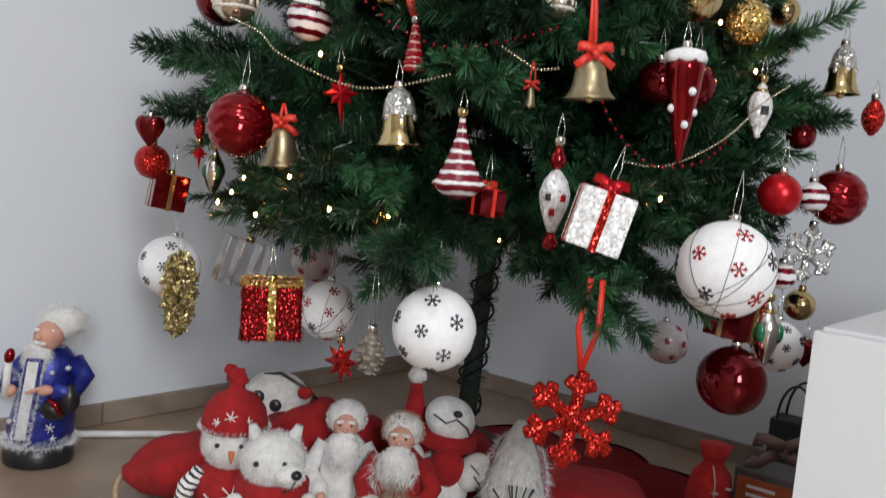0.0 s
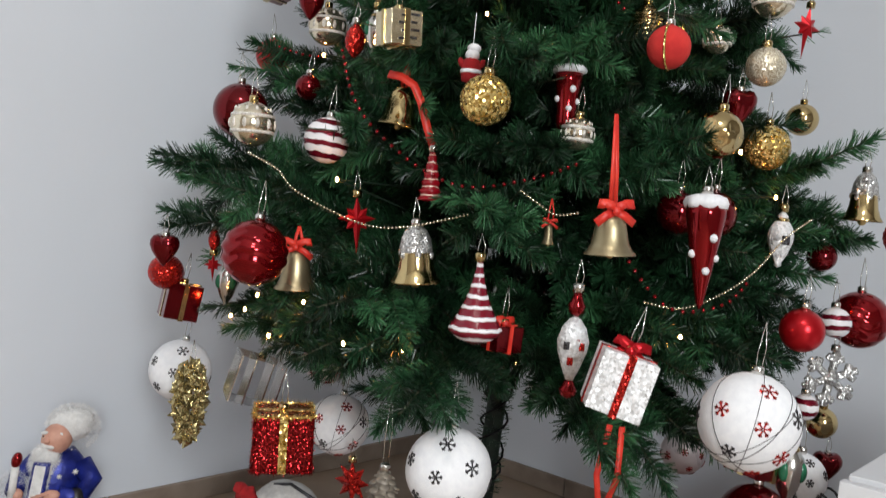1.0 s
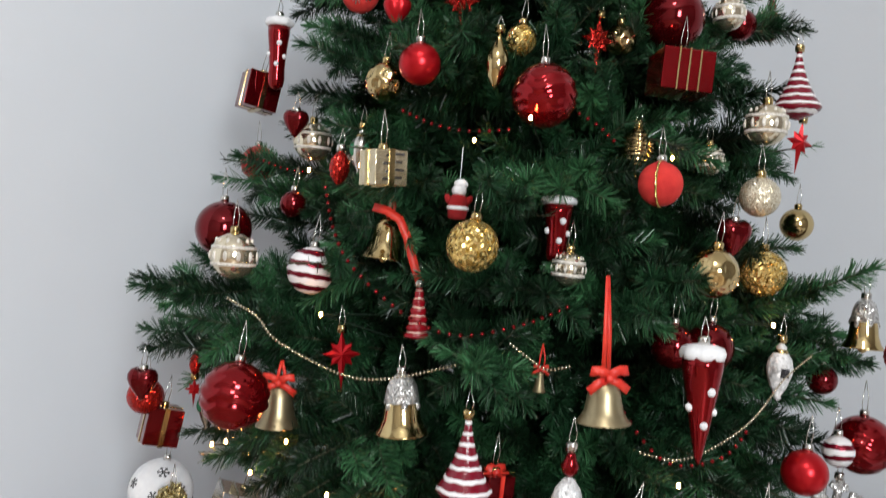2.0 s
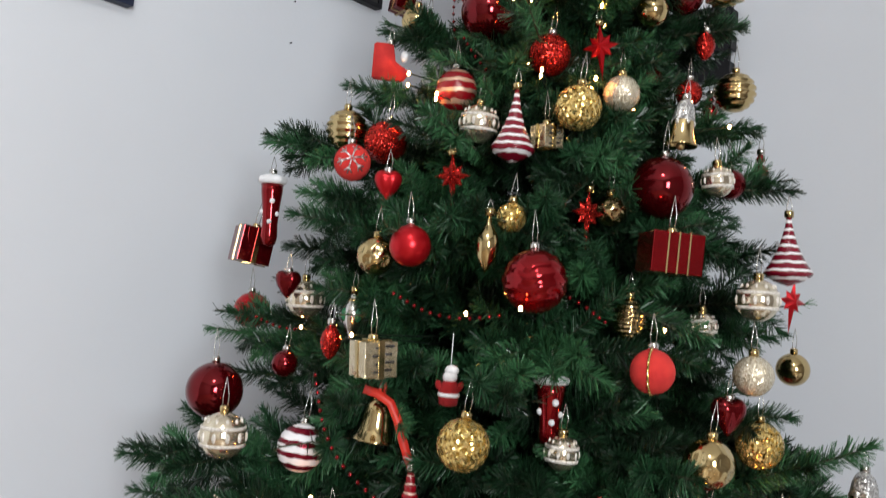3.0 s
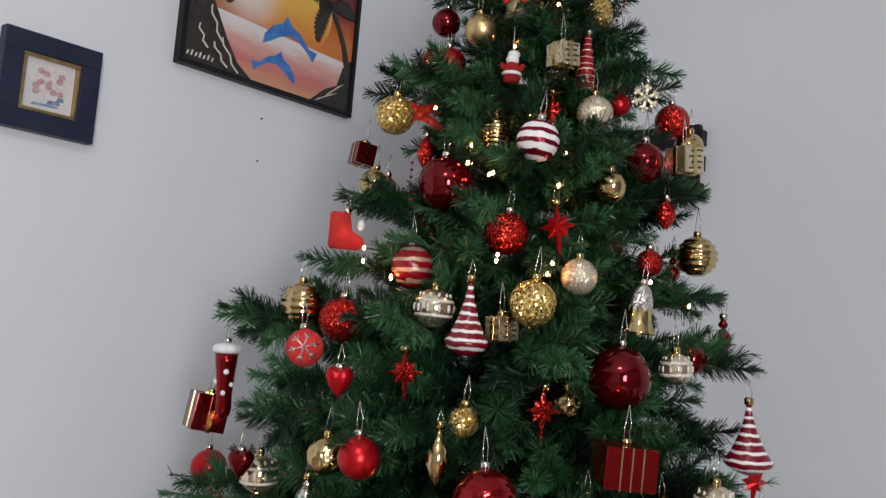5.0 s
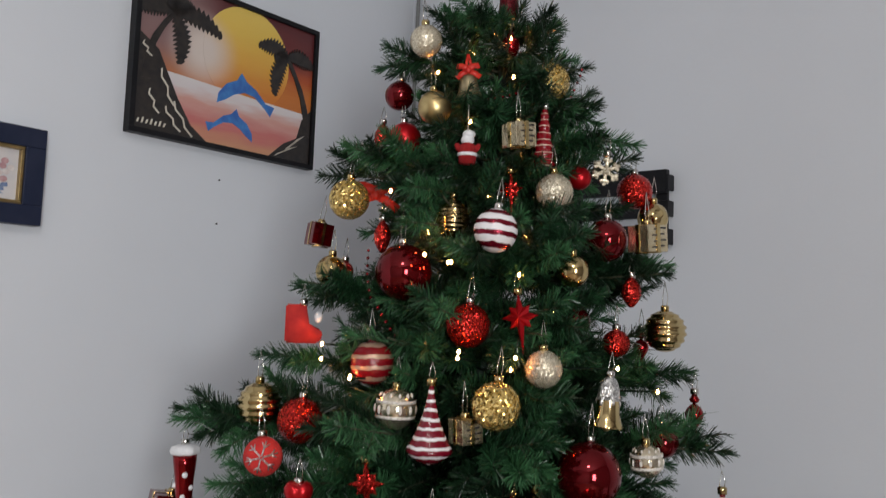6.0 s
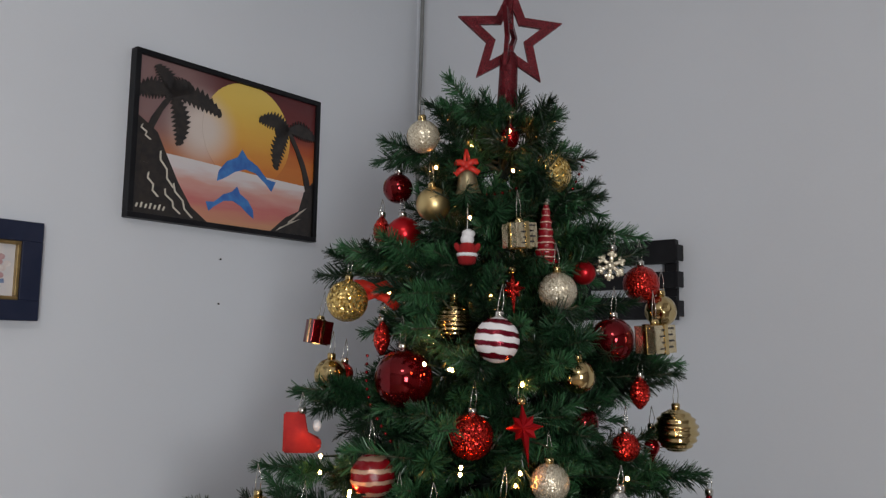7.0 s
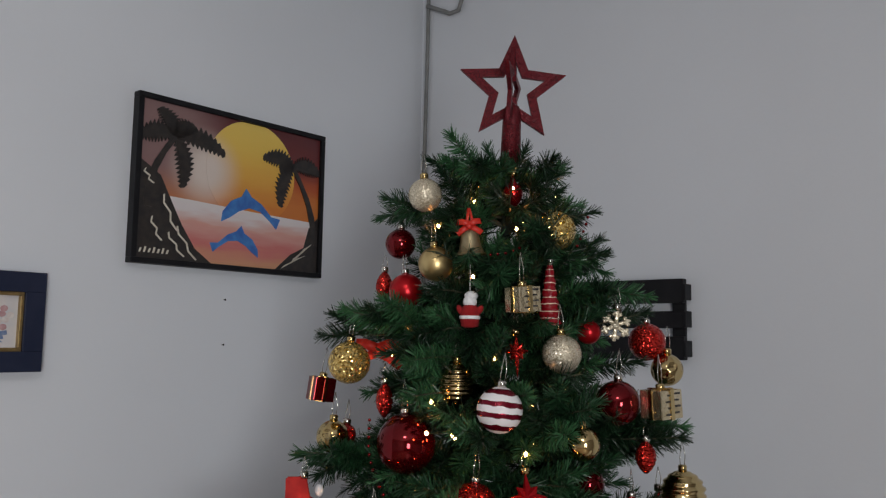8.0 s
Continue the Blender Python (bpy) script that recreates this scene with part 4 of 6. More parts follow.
gift(0.164, 1.318, 1.678, 0.023, "gold")
spiral(0.209, 1.371, 1.688, 0.018, 0.093)
ball(0.274, 1.413, 1.634, 0.019, "redmat")
flake(0.312, 1.392, 1.644, 0.024, "gold")
ball(0.370, 1.439, 1.620, 0.029, "redglit")
ball(0.400, 1.436, 1.577, 0.025, "filigree")
star8(0.159, 1.362, 1.603, 0.027, "redglit")
berry(-0.038, 1.402, 1.526, 0.013, 0.052, "red")
bow(-0.054, 1.445, 1.597, 0.030, "red")
ball(0.274, 1.427, 1.403, 0.026, "red")
gift(-0.151, 1.509, 1.535, 0.019, "redplain")
star8(-0.391, 1.339, 0.594, 0.018, "red")
ball(0.541, 1.287, 0.703, 0.022, "red")
berry(-0.391, 1.334, 0.634, 0.009, 0.036, "red")
ball(-0.099, 1.432, 1.471, 0.016, "redglit")
ball(0.396, 1.349, 1.229, 0.024, "red")
ball(-0.273, 1.377, 0.892, 0.021, "red")
ball(0.342, 1.266, 1.005, 0.021, "goldwhite")
heart(0.674, 1.471, 0.339, 0.026, "red")



# ---- bead garlands ----
def garland(kind, *ends, sag=0.0):
    """A string of small beads through the given places."""
    pts = [Vector(e) for e in ends]
    line = []
    for k in range(len(pts) - 1):
        p0, p1, p2, p3 = pts[max(k - 1, 0)], pts[k], pts[k + 1], pts[min(k + 2, len(pts) - 1)]
        for s in np.linspace(0, 1, 40, endpoint=False):
            s = float(s)
            line.append(0.5 * (2 * p1 + (p2 - p0) * s + (2 * p0 - 5 * p1 + 4 * p2 - p3) * s * s + (3 * p1 - p0 - 3 * p2 + p3) * s**3))
    line.append(pts[-1])
    red = kind == "red"
    ob = thing("bead_garland", Matrix.Translation(pts[0]), "string of small red beads draped over the branches" if red else "string of small pale gold beads draped over the branches", "garland", "bead garlands")
    step, r, gone, beads = (0.0125, 0.0025, 0.0, []) if red else (0.0045, 0.0015, 0.0, [])
    for a, b in zip(line, line[1:]):
        run = (b - a).length
        while gone < run:
            beads.append(a.lerp(b, gone / run))
            gone += step
        gone -= run
    sb = bmesh.new()
    tube(sb, [p - pts[0] for p in line[::8] + [line[-1]]], 0.0003, 4)
    part("string", sb, WIRE if red else GOLD, ob)
    bb = bmesh.new()
    for p in beads:
        lathe(bb, sphere_prof(r, 6), 8, m=Matrix.Translation(p - pts[0]))
    tagged(part("bead_strand", bb, RED if red else PALEGOLD, ob), kind="stuff")
    for p in line[::10]:
        CLEAR.append((tuple(p), 0.012))


garland("gold", (-0.275, 1.04, 0.762), (-0.234, 1.02, 0.745), (-0.205, 1.01, 0.720), (-0.127, 1.00, 0.691), (-0.073, 1.00, 0.692), (0.0, 1.0, 0.714))
garland("gold", (0.055, 0.97, 0.746), (0.079, 0.96, 0.731), (0.096, 0.96, 0.723), (0.123, 0.97, 0.728))
garland("gold", (0.219, 1.02, 0.630), (0.261, 1.01, 0.628), (0.308, 1.02, 0.648), (0.353, 1.04, 0.679), (0.400, 1.08, 0.722), (0.445, 1.11, 0.752))
garland("red", (-0.180, 1.09, 0.905), (-0.158, 1.05, 0.849), (-0.127, 1.03, 0.808), (-0.064, 1.02, 0.763), (-0.003, 1.01, 0.746), (0.071, 1.02, 0.764), (0.130, 1.05, 0.790))
garland("red", (0.180, 1.02, 0.708), (0.197, 1.0, 0.670), (0.244, 0.99, 0.628), (0.306, 1.0, 0.638), (0.345, 1.03, 0.670))
garland("red", (-0.095, 1.12, 1.013), (-0.051, 1.09, 0.994), (-0.008, 1.08, 0.989), (0.042, 1.09, 0.997))
garland("red", (0.125, 1.10, 1.026), (0.147, 1.10, 1.015), (0.175, 1.12, 0.999))
garland("red", (-0.335, 1.42, 0.960), (-0.293, 1.40, 0.948), (-0.255, 1.40, 0.946))
garland("red", (-0.035, 1.31, 1.413), (-0.016, 1.30, 1.384), (0.006, 1.31, 1.362))
garland("red", (-0.056, 1.36, 1.500), (-0.055, 1.35, 1.458), (-0.048, 1.36, 1.424))
garland("red", (0.120, 1.38, 1.748), (0.143, 1.37, 1.750), (0.167, 1.38, 1.760))
garland("red", (0.258, 1.42, 1.768), (0.270, 1.41, 1.800), (0.276, 1.42, 1.822))


# ---- the tree ----
tree = thing("christmas_tree", pose(*TREE_FOOT), "tall green artificial Christmas tree in the room's corner", "tree")
trunk_bm = bmesh.new()
tube(trunk_bm, [on_axis(z) - TREE_FOOT for z in (0.04, 0.4, 0.8, 1.2, 1.6, 1.9)], 0.019, 10, taper=0.4)
tube(trunk_bm, [on_axis(z) - TREE_FOOT for z in (0.52, 0.55, 0.62, 0.66)], 0.030, 10)
part("trunk", trunk_bm, TRUNK, tree, "dark green metal trunk pole")
for turns, shift in ((5, 0.0), (4, 2.1)):
    wind = [on_axis(z) - TREE_FOOT + Vector((0.024 * math.cos(turns * z * 14 + shift), 0.024 * math.sin(turns * z * 14 + shift), 0)) for z in np.linspace(0.10, 0.64, 60)]
    part("trunk_wire", tube(bmesh.new(), wind, 0.0022, 5), BLACK, tree, "black light cable wound round the trunk")
for x, z, e in ((0.16, 0.06, 0.02), (-0.15, 0.05, 0.03)):
    part("bare_arm", tube(bmesh.new(), [on_axis(0.56) - TREE_FOOT, on_axis(0.56) - TREE_FOOT + Vector((x * 0.5, -0.05, z * 0.5)), on_axis(0.56) - TREE_FOOT + Vector((x, -0.10, z + e))], 0.004, 6), SILVER, tree, "bare metal branch arm")
stand = bmesh.new()
for k in range(4):
    a = radians(90 * k + 20)
    tube(stand, [(0.012 * math.cos(a), 0.012 * math.sin(a), 0.14), (0.16 * math.cos(a), 0.16 * math.sin(a), 0.06), (0.30 * math.cos(a), 0.30 * math.sin(a), 0.009)], 0.009, 8)
part("stand", stand, TRUNK, tree, "folding metal tree stand")


def needles_along(line, count, length, rng, spread=(46, 62)):
    """Slim needles set all round a line; gives vertices (4 per needle)."""
    line = np.asarray(line)
    seg = np.linalg.norm(np.diff(line, axis=0), axis=1)
    cum = np.r_[0, np.cumsum(seg)]
    at = np.sort(rng.uniform(0, cum[-1], count))
    k = np.clip(np.searchsorted(cum, at) - 1, 0, len(seg) - 1)
    f = ((at - cum[k]) / seg[k])[:, None]
    base = line[k] * (1 - f) + line[k + 1] * f
    tan = (line[k + 1] - line[k]) / seg[k][:, None]
    side = np.cross(tan, rng.normal(size=(count, 3)))
    side /= np.linalg.norm(side, axis=1)[:, None] + 1e-9
    lean = np.radians(rng.uniform(*spread, count))
    late = at > cum[-1] - 0.02
    lean[late] *= rng.uniform(0.1, 0.9, late.sum())
    way = tan * np.cos(lean)[:, None] + side * np.sin(lean)[:, None]
    way[:, 2] -= 0.03
    size = length * rng.uniform(0.90, 1.05, count)[:, None]
    size[late] *= 0.72
    wide = np.cross(way, rng.normal(size=(count, 3)))
    wide *= (0.00085 / (np.linalg.norm(wide, axis=1)[:, None] + 1e-9))
    tip = base + way * size
    return np.stack([base - wide, base + wide, tip + 0.55 * wide, tip - 0.55 * wide], 1).reshape(-1, 3)


def free_of_ornaments(v):
    """Drops most needles that would poke through an ornament or lie over its room side."""
    v = v.reshape(-1, 4, 3)
    p = 0.25 * v[:, 0] + 0.75 * v[:, 2] + np.array(TREE_FOOT)
    luck = RNG.random(len(v)) < 0.05
    keep = np.ones(len(v), bool)
    for c, way, r in CLEAR_WAYS:
        d = p - c
        along = np.clip(d @ way, 0.0, 0.17)
        near = ((d - along[:, None] * way) ** 2).sum(1) < (r * 1.12) ** 2
        keep &= ~near | (luck & (along > r))
    return v[keep].reshape(-1, 3)


CLEAR_WAYS = []
for c, r in CLEAR:
    out = Vector((c[0], c[1], 0)) - Vector((on_axis(c[2]).x, on_axis(c[2]).y, 0))
    out = (out.normalized() * 0.5 + Vector((0, -1, 0))).normalized()
    CLEAR_WAYS.append((np.array(c), np.array(out), r))


def bough(start, end, lift, rng, density=3100, twig=1.0, name="branch"):
    """One branch from the trunk to a tip, with side twigs; its needles are one mesh under it."""
    start, end = np.array(start, float), np.array(end, float)
    length = np.linalg.norm(end - start)
    mid = (start + end) / 2 + np.array([0, 0, lift])
    s = np.linspace(0, 1, 9)[:, None]
    main = (1 - s) ** 2 * start + 2 * s * (1 - s) * mid + s**2 * end
    lines = [(main, 0.30)]
    n = max(2, int(length / 0.085))
    flip = rng.choice([-1, 1])
    for j in range(n):
        u = 0.26 + 0.68 * (j + rng.uniform(-0.2, 0.2)) / n
        k = min(int(u * 8), 7)
        root = main[k] + (main[k + 1] - main[k]) * (u * 8 - k)
        tan = (main[k + 1] - main[k]) / np.linalg.norm(main[k + 1] - main[k])
        side = np.cross(tan, [0, 0, 1.0])
        side /= np.linalg.norm(side) + 1e-9
        for sign in ((-1, 1) if rng.random() < 0.75 else (flip,)):
            ang = np.radians(rng.uniform(34, 58))
            roll = rng.uniform(-0.75, 0.95)
            out = sign * side * np.cos(roll) + np.cross(side, tan) * np.sin(roll)
            way = tan * np.cos(ang) + out * np.sin(ang)
            way /= np.linalg.norm(way)
            size = min(0.19, (0.055 + 0.50 * (1 - u) * length) * rng.uniform(0.75, 1.25)) * twig
            q = np.linspace(0, 1, 4)[:, None]
            lines.append((root + way * size * q + np.array([0, 0, 1.0]) * (q**2) * size * rng.uniform(-0.16, 0.10), 0.0))
    verts, looks = [], []
    stem = bmesh.new()
    off = np.array(TREE_FOOT)
    for line, skip in lines:
        body = line[int(skip * 8):]
        run = np.linalg.norm(np.diff(body, axis=0), axis=1).sum()
        grown = needles_along(body - off, max(12, int(run * density)), 0.0268, rng)
        kept = free_of_ornaments(grown)
        if not skip and len(kept) < 0.5 * len(grown):
            continue
        tube(stem, [Vector(p - off) for p in line], 0.0028 if skip else 0.0013, 5 if skip else 4, taper=0.45)
        verts.append(kept)
        looks.append(np.full(len(kept) // 4, rng.choice([0, 1, 2], p=[0.40, 0.36, 0.24])))
    br = part(name, stem, BARK, tree)
    v = np.concatenate(verts)
    i = np.arange(len(v) // 4)[:, None] * 4
    me = bpy.data.meshes.new("needles")
    me.from_pydata(v.tolist(), [], (i + [0, 1, 2, 3]).tolist())
    for m in (NEEDLE_DARK, NEEDLE, NEEDLE_LIGHT):
        me.materials.append(m)
    me.polygons.foreach_set("material_index", np.concatenate(looks).astype(np.int32))
    child("needles", me, br, kind="stuff")
    return br


def crown_radius(z):
    return 0.66 * max(0.0, 1 - (z - 0.46) / 1.62) + 0.035


TIPS = []


def tip(x, y, z, reach=1.0):
    """A branch whose end shows against the others."""
    TIPS.append((x, y, z))
    c = on_axis(z)
    r = math.hypot(x - c.x, y - c.y)
    root = on_axis(max(0.62, min(1.88, z - 0.10 * r + RNG.uniform(-0.02, 0.02))))
    bough(root, (x, y, z), RNG.uniform(-0.02, 0.03), RNG, twig=0.6 if y < 1.12 else 0.78)


tip(-0.481, 1.300, 0.748)
tip(-0.364, 1.150, 0.725)
tip(-0.496, 1.400, 0.673)
tip(-0.368, 1.350, 0.531)
TIPS.append((0.533, 1.150, 0.869))
bough(on_axis(0.72), (0.533, 1.150, 0.869), -0.07, RNG, twig=0.34)
bough(on_axis(0.74), (0.585, 1.290, 0.735), -0.01, RNG, twig=0.7)
bough(on_axis(0.70), (0.545, 1.270, 0.672), 0.0, RNG, twig=0.7)
bough(on_axis(0.72), (0.470, 1.180, 0.640), 0.0, RNG, twig=0.7)
tip(0.613, 1.300, 0.731)
tip(-0.475, 1.300, 0.760)
tip(-0.328, 1.360, 1.239)
tip(-0.425, 1.500, 0.963)
tip(0.447, 1.400, 1.323)
tip(0.493, 1.350, 1.245)
tip(-0.331, 1.380, 1.251)
tip(-0.428, 1.500, 0.933)
tip(-0.208, 1.360, 1.337)
tip(-0.157, 1.380, 1.450)
tip(-0.102, 1.400, 1.657)
tip(0.305, 1.450, 1.759)
tip(0.354, 1.380, 1.664)
tip(0.402, 1.360, 1.482)
tip(0.449, 1.400, 1.332)
tip(0.483, 1.320, 1.221)
tip(0.524, 1.350, 1.053)
tip(-0.054, 1.460, 1.815)
tip(0.026, 1.420, 1.901)
tip(0.077, 1.380, 1.878)
tip(0.226, 1.420, 1.890)
tip(0.287, 1.440, 1.826)
tip(0.296, 1.400, 1.754)
tip(0.362, 1.400, 1.689)
tip(0.408, 1.380, 1.496)
tip(-0.137, 1.420, 1.622)
tip(-0.097, 1.360, 1.661)
tip(-0.164, 1.400, 1.443)
tip(0.014, 0.980, 0.924)
tip(-0.125, 1.060, 0.926)
tip(0.003, 1.000, 0.744)
tip(0.021, 0.930, 0.721)
tip(0.011, 0.900, 0.723)
tip(0.267, 1.000, 0.834)
tip(0.092, 0.980, 0.802)
tip(-0.056, 0.920, 0.489)
tip(-0.086, 1.050, 0.436)
tip(-0.196, 1.050, 0.513)
tip(0.209, 0.950, 0.424)
tip(0.265, 1.000, 0.415)
tip(0.170, 0.920, 0.465)
tip(0.350, 1.050, 0.446)
tip(0.504, 1.200, 0.839)
tip(-0.256, 1.250, 1.116)
tip(-0.039, 1.080, 1.115)
tip(0.159, 1.120, 1.215)
tip(0.087, 1.100, 1.153)
tip(0.308, 1.150, 1.141)
tip(-0.108, 1.100, 1.094)
tip(-0.166, 0.980, 0.589)
tip(0.284, 0.980, 0.479)
tip(-0.079, 1.160, 1.262)
tip(0.050, 1.160, 1.413)
tip(0.001, 1.280, 1.588)
tip(0.101, 1.200, 1.492)
tip(0.162, 1.240, 1.547)
tip(0.219, 1.220, 1.498)
tip(0.126, 1.300, 1.717)
tip(0.326, 1.080, 0.609)
tip(0.398, 1.150, 0.638)
tip(0.304, 1.050, 0.536)
tip(0.464, 1.180, 0.548)
tip(0.254, 1.020, 0.590)
tip(0.383, 1.100, 0.562)
tip(-0.234, 1.150, 0.550)
tip(-0.349, 1.300, 0.502)
tip(0.136, 1.050, 0.492)
tip(0.456, 1.320, 1.129)
tip(0.411, 1.250, 1.044)
tip(0.445, 1.280, 0.997)
tip(0.348, 1.200, 1.102)
tip(-0.294, 1.420, 1.079)
tip(-0.350, 1.460, 0.915)
tip(-0.367, 1.420, 0.872)
tip(-0.220, 1.300, 1.015)
tip(-0.409, 1.300, 0.664)
tip(0.517, 1.250, 0.739)
tip(-0.255, 1.300, 1.156)
tip(-0.285, 1.200, 0.553)
tip(-0.260, 1.200, 0.494)
tip(-0.208, 1.120, 0.546)
tip(-0.153, 1.060, 0.498)
tip(-0.122, 1.020, 0.532)
tip(-0.399, 1.360, 0.522)
tip(0.477, 1.200, 0.824)
tip(0.218, 0.980, 0.794)
tip(0.411, 1.200, 0.642)
tip(0.490, 1.260, 0.645)
tip(0.537, 1.300, 0.680)
tip(0.580, 1.300, 0.606)
tip(0.462, 1.220, 0.580)
tip(0.378, 1.150, 0.567)
tip(0.394, 1.150, 0.699)
tip(0.536, 1.300, 0.540)

# whorls that fill the crown
for tier in range(17):
    z = 0.73 + 1.07 * tier / 16
    count = 8 if z < 1.2 else 7 if z < 1.6 else 6
    turn = RNG.uniform(0, 360)
    for k in range(count):
        a = radians(turn + 360 * k / count + RNG.uniform(-9, 9))
        r = crown_radius(z) * RNG.uniform(0.62, 0.88)
        c = on_axis(z)
        rise = RNG.uniform(-0.12, 0.05) * (r / 0.6) if z < 1.1 else RNG.uniform(-0.02, 0.07)
        back = math.sin(a) > 0.35
        bough(c, (c.x + r * math.cos(a), c.y + r * math.sin(a), z + rise), RNG.uniform(-0.01, 0.04), RNG, 1100 if back else 3000, 1.0 if z < 1.5 else 0.6)
# short inner shoots that close the heart of the tree
for tier in range(20):
    z = 0.70 + 1.10 * tier / 19
    turn = RNG.uniform(0, 360)
    for k in range(6):
        a = radians(turn + 60 * k + RNG.uniform(-15, 15))
        r = 0.05 + crown_radius(z) * RNG.uniform(0.30, 0.55)
        c = on_axis(z)
        bough(c, (c.x + r * math.cos(a), c.y + r * math.sin(a), z + RNG.uniform(-0.02, 0.08)), RNG.uniform(-0.02, 0.03), RNG, 2400)
for k in range(6):
    a = radians(60 * k + 20)
    c = on_axis(1.84)
    bough(c, (c.x + 0.035 * math.cos(a), c.y + 0.035 * math.sin(a), 1.905 + 0.02 * (k % 2)), 0.0, RNG, 2600, 0.25)
wrap_line = np.array([list(on_axis(z) - TREE_FOOT) for z in np.linspace(0.22, 0.62, 12)])
wv = needles_along(wrap_line, 900, 0.032, RNG, (50, 88))
wme = bpy.data.meshes.new("trunk_needles")
wi = np.arange(len(wv) // 4)[:, None] * 4
wme.from_pydata(wv.tolist(), [], (wi + [0, 1, 2, 3]).tolist())
wme.materials.append(NEEDLE)
child("trunk_needles", wme, tree, kind="stuff")

# ---- tree lights ----
lights = thing("fairy_lights", pose(*TREE_FOOT), "string of warm white fairy lights wound through the tree", "lights")
BULBS = []
bulb_mesh = None


def bulb(x, y, z):
    global bulb_mesh
    if bulb_mesh is None:
        bm = bmesh.new()
        lathe(bm, sphere_prof(0.0024, 8, 1.3), 10)
        bulb_mesh = bpy.data.meshes.new("bulb")
        bm.to_mesh(bulb_mesh)
        bm.free()
        bulb_mesh.materials.append(BULB)
        bulb_mesh.shade_smooth()
    ob = new("bulb", bulb_mesh)
    ob.parent = lights
    ob.location = Vector((x, y, z)) - TREE_FOOT
    BULBS.append(Vector((x, y, z)) - TREE_FOOT)


bulb(-0.296, 1.250, 0.564)
bulb(-0.210, 1.150, 0.573)
bulb(-0.264, 1.200, 0.514)
bulb(-0.313, 1.250, 0.541)
bulb(-0.139, 1.050, 0.539)
bulb(-0.064, 1.050, 0.538)
bulb(0.275, 1.050, 0.589)
bulb(0.089, 1.200, 0.509)
bulb(-0.346, 1.300, 0.522)
bulb(0.356, 1.150, 0.833)
bulb(0.429, 1.200, 0.780)
bulb(-0.180, 1.150, 0.743)
bulb(0.030, 1.280, 1.491)
bulb(0.165, 1.270, 1.466)
bulb(0.081, 1.250, 1.347)
bulb(0.155, 1.250, 1.334)
bulb(-0.115, 1.320, 1.336)
bulb(-0.257, 1.400, 0.950)
bulb(-0.158, 1.250, 0.951)
bulb(0.000, 1.200, 0.995)
bulb(0.061, 1.050, 1.007)
bulb(0.271, 1.200, 0.995)
bulb(0.040, 1.400, 1.794)
bulb(0.155, 1.400, 1.855)
bulb(-0.027, 1.380, 1.596)
bulb(0.035, 1.330, 1.529)
bulb(0.180, 1.330, 1.529)
bulb(0.226, 1.430, 1.846)
bulb(-0.116, 1.330, 1.357)
bulb(-0.070, 1.300, 1.313)
bulb(0.082, 1.250, 1.356)
bulb(0.161, 1.250, 1.350)
bulb(0.069, 1.300, 1.483)
bulb(-0.029, 1.350, 1.443)
bulb(0.315, 1.300, 1.338)
bulb(-0.068, 1.270, 1.313)
bulb(0.065, 1.320, 1.484)
bulb(0.374, 1.300, 1.307)
for k in range(26):
    z = 1.22 + 0.62 * k / 25
    c, r, a = on_axis(z), 0.42 * crown_radius(z), 2.399 * k
    bulb(c.x + r * math.cos(a), c.y + r * math.sin(a), z)
chain = sorted(BULBS, key=lambda p: p.z)
for p, q in zip(chain, chain[1:]):
    inner = (p + q) / 2
    c = on_axis((p.z + q.z) / 2) - TREE_FOOT
    inner = inner.lerp(Vector((c.x, c.y, inner.z)), 0.75)
    part("wire", tube(bmesh.new(), [p, p.lerp(inner, 0.6) + Vector((0, 0.01, -0.008)), inner, q.lerp(inner, 0.6) + Vector((0, 0.01, -0.008)), q], 0.0012, 5), WIRE, lights, "thin dark green wire")


# ---- on the walls ----
def on_wall(x, z, side="left"):
    """A pose on a wall: its local x to the right as seen, y up, z out of the wall."""
    base = CORNER @ (pose(x, -0.001, z, 90, 0, 0) if side == "left" else pose(-0.001, x, z, 90, 0, -90))
    return base



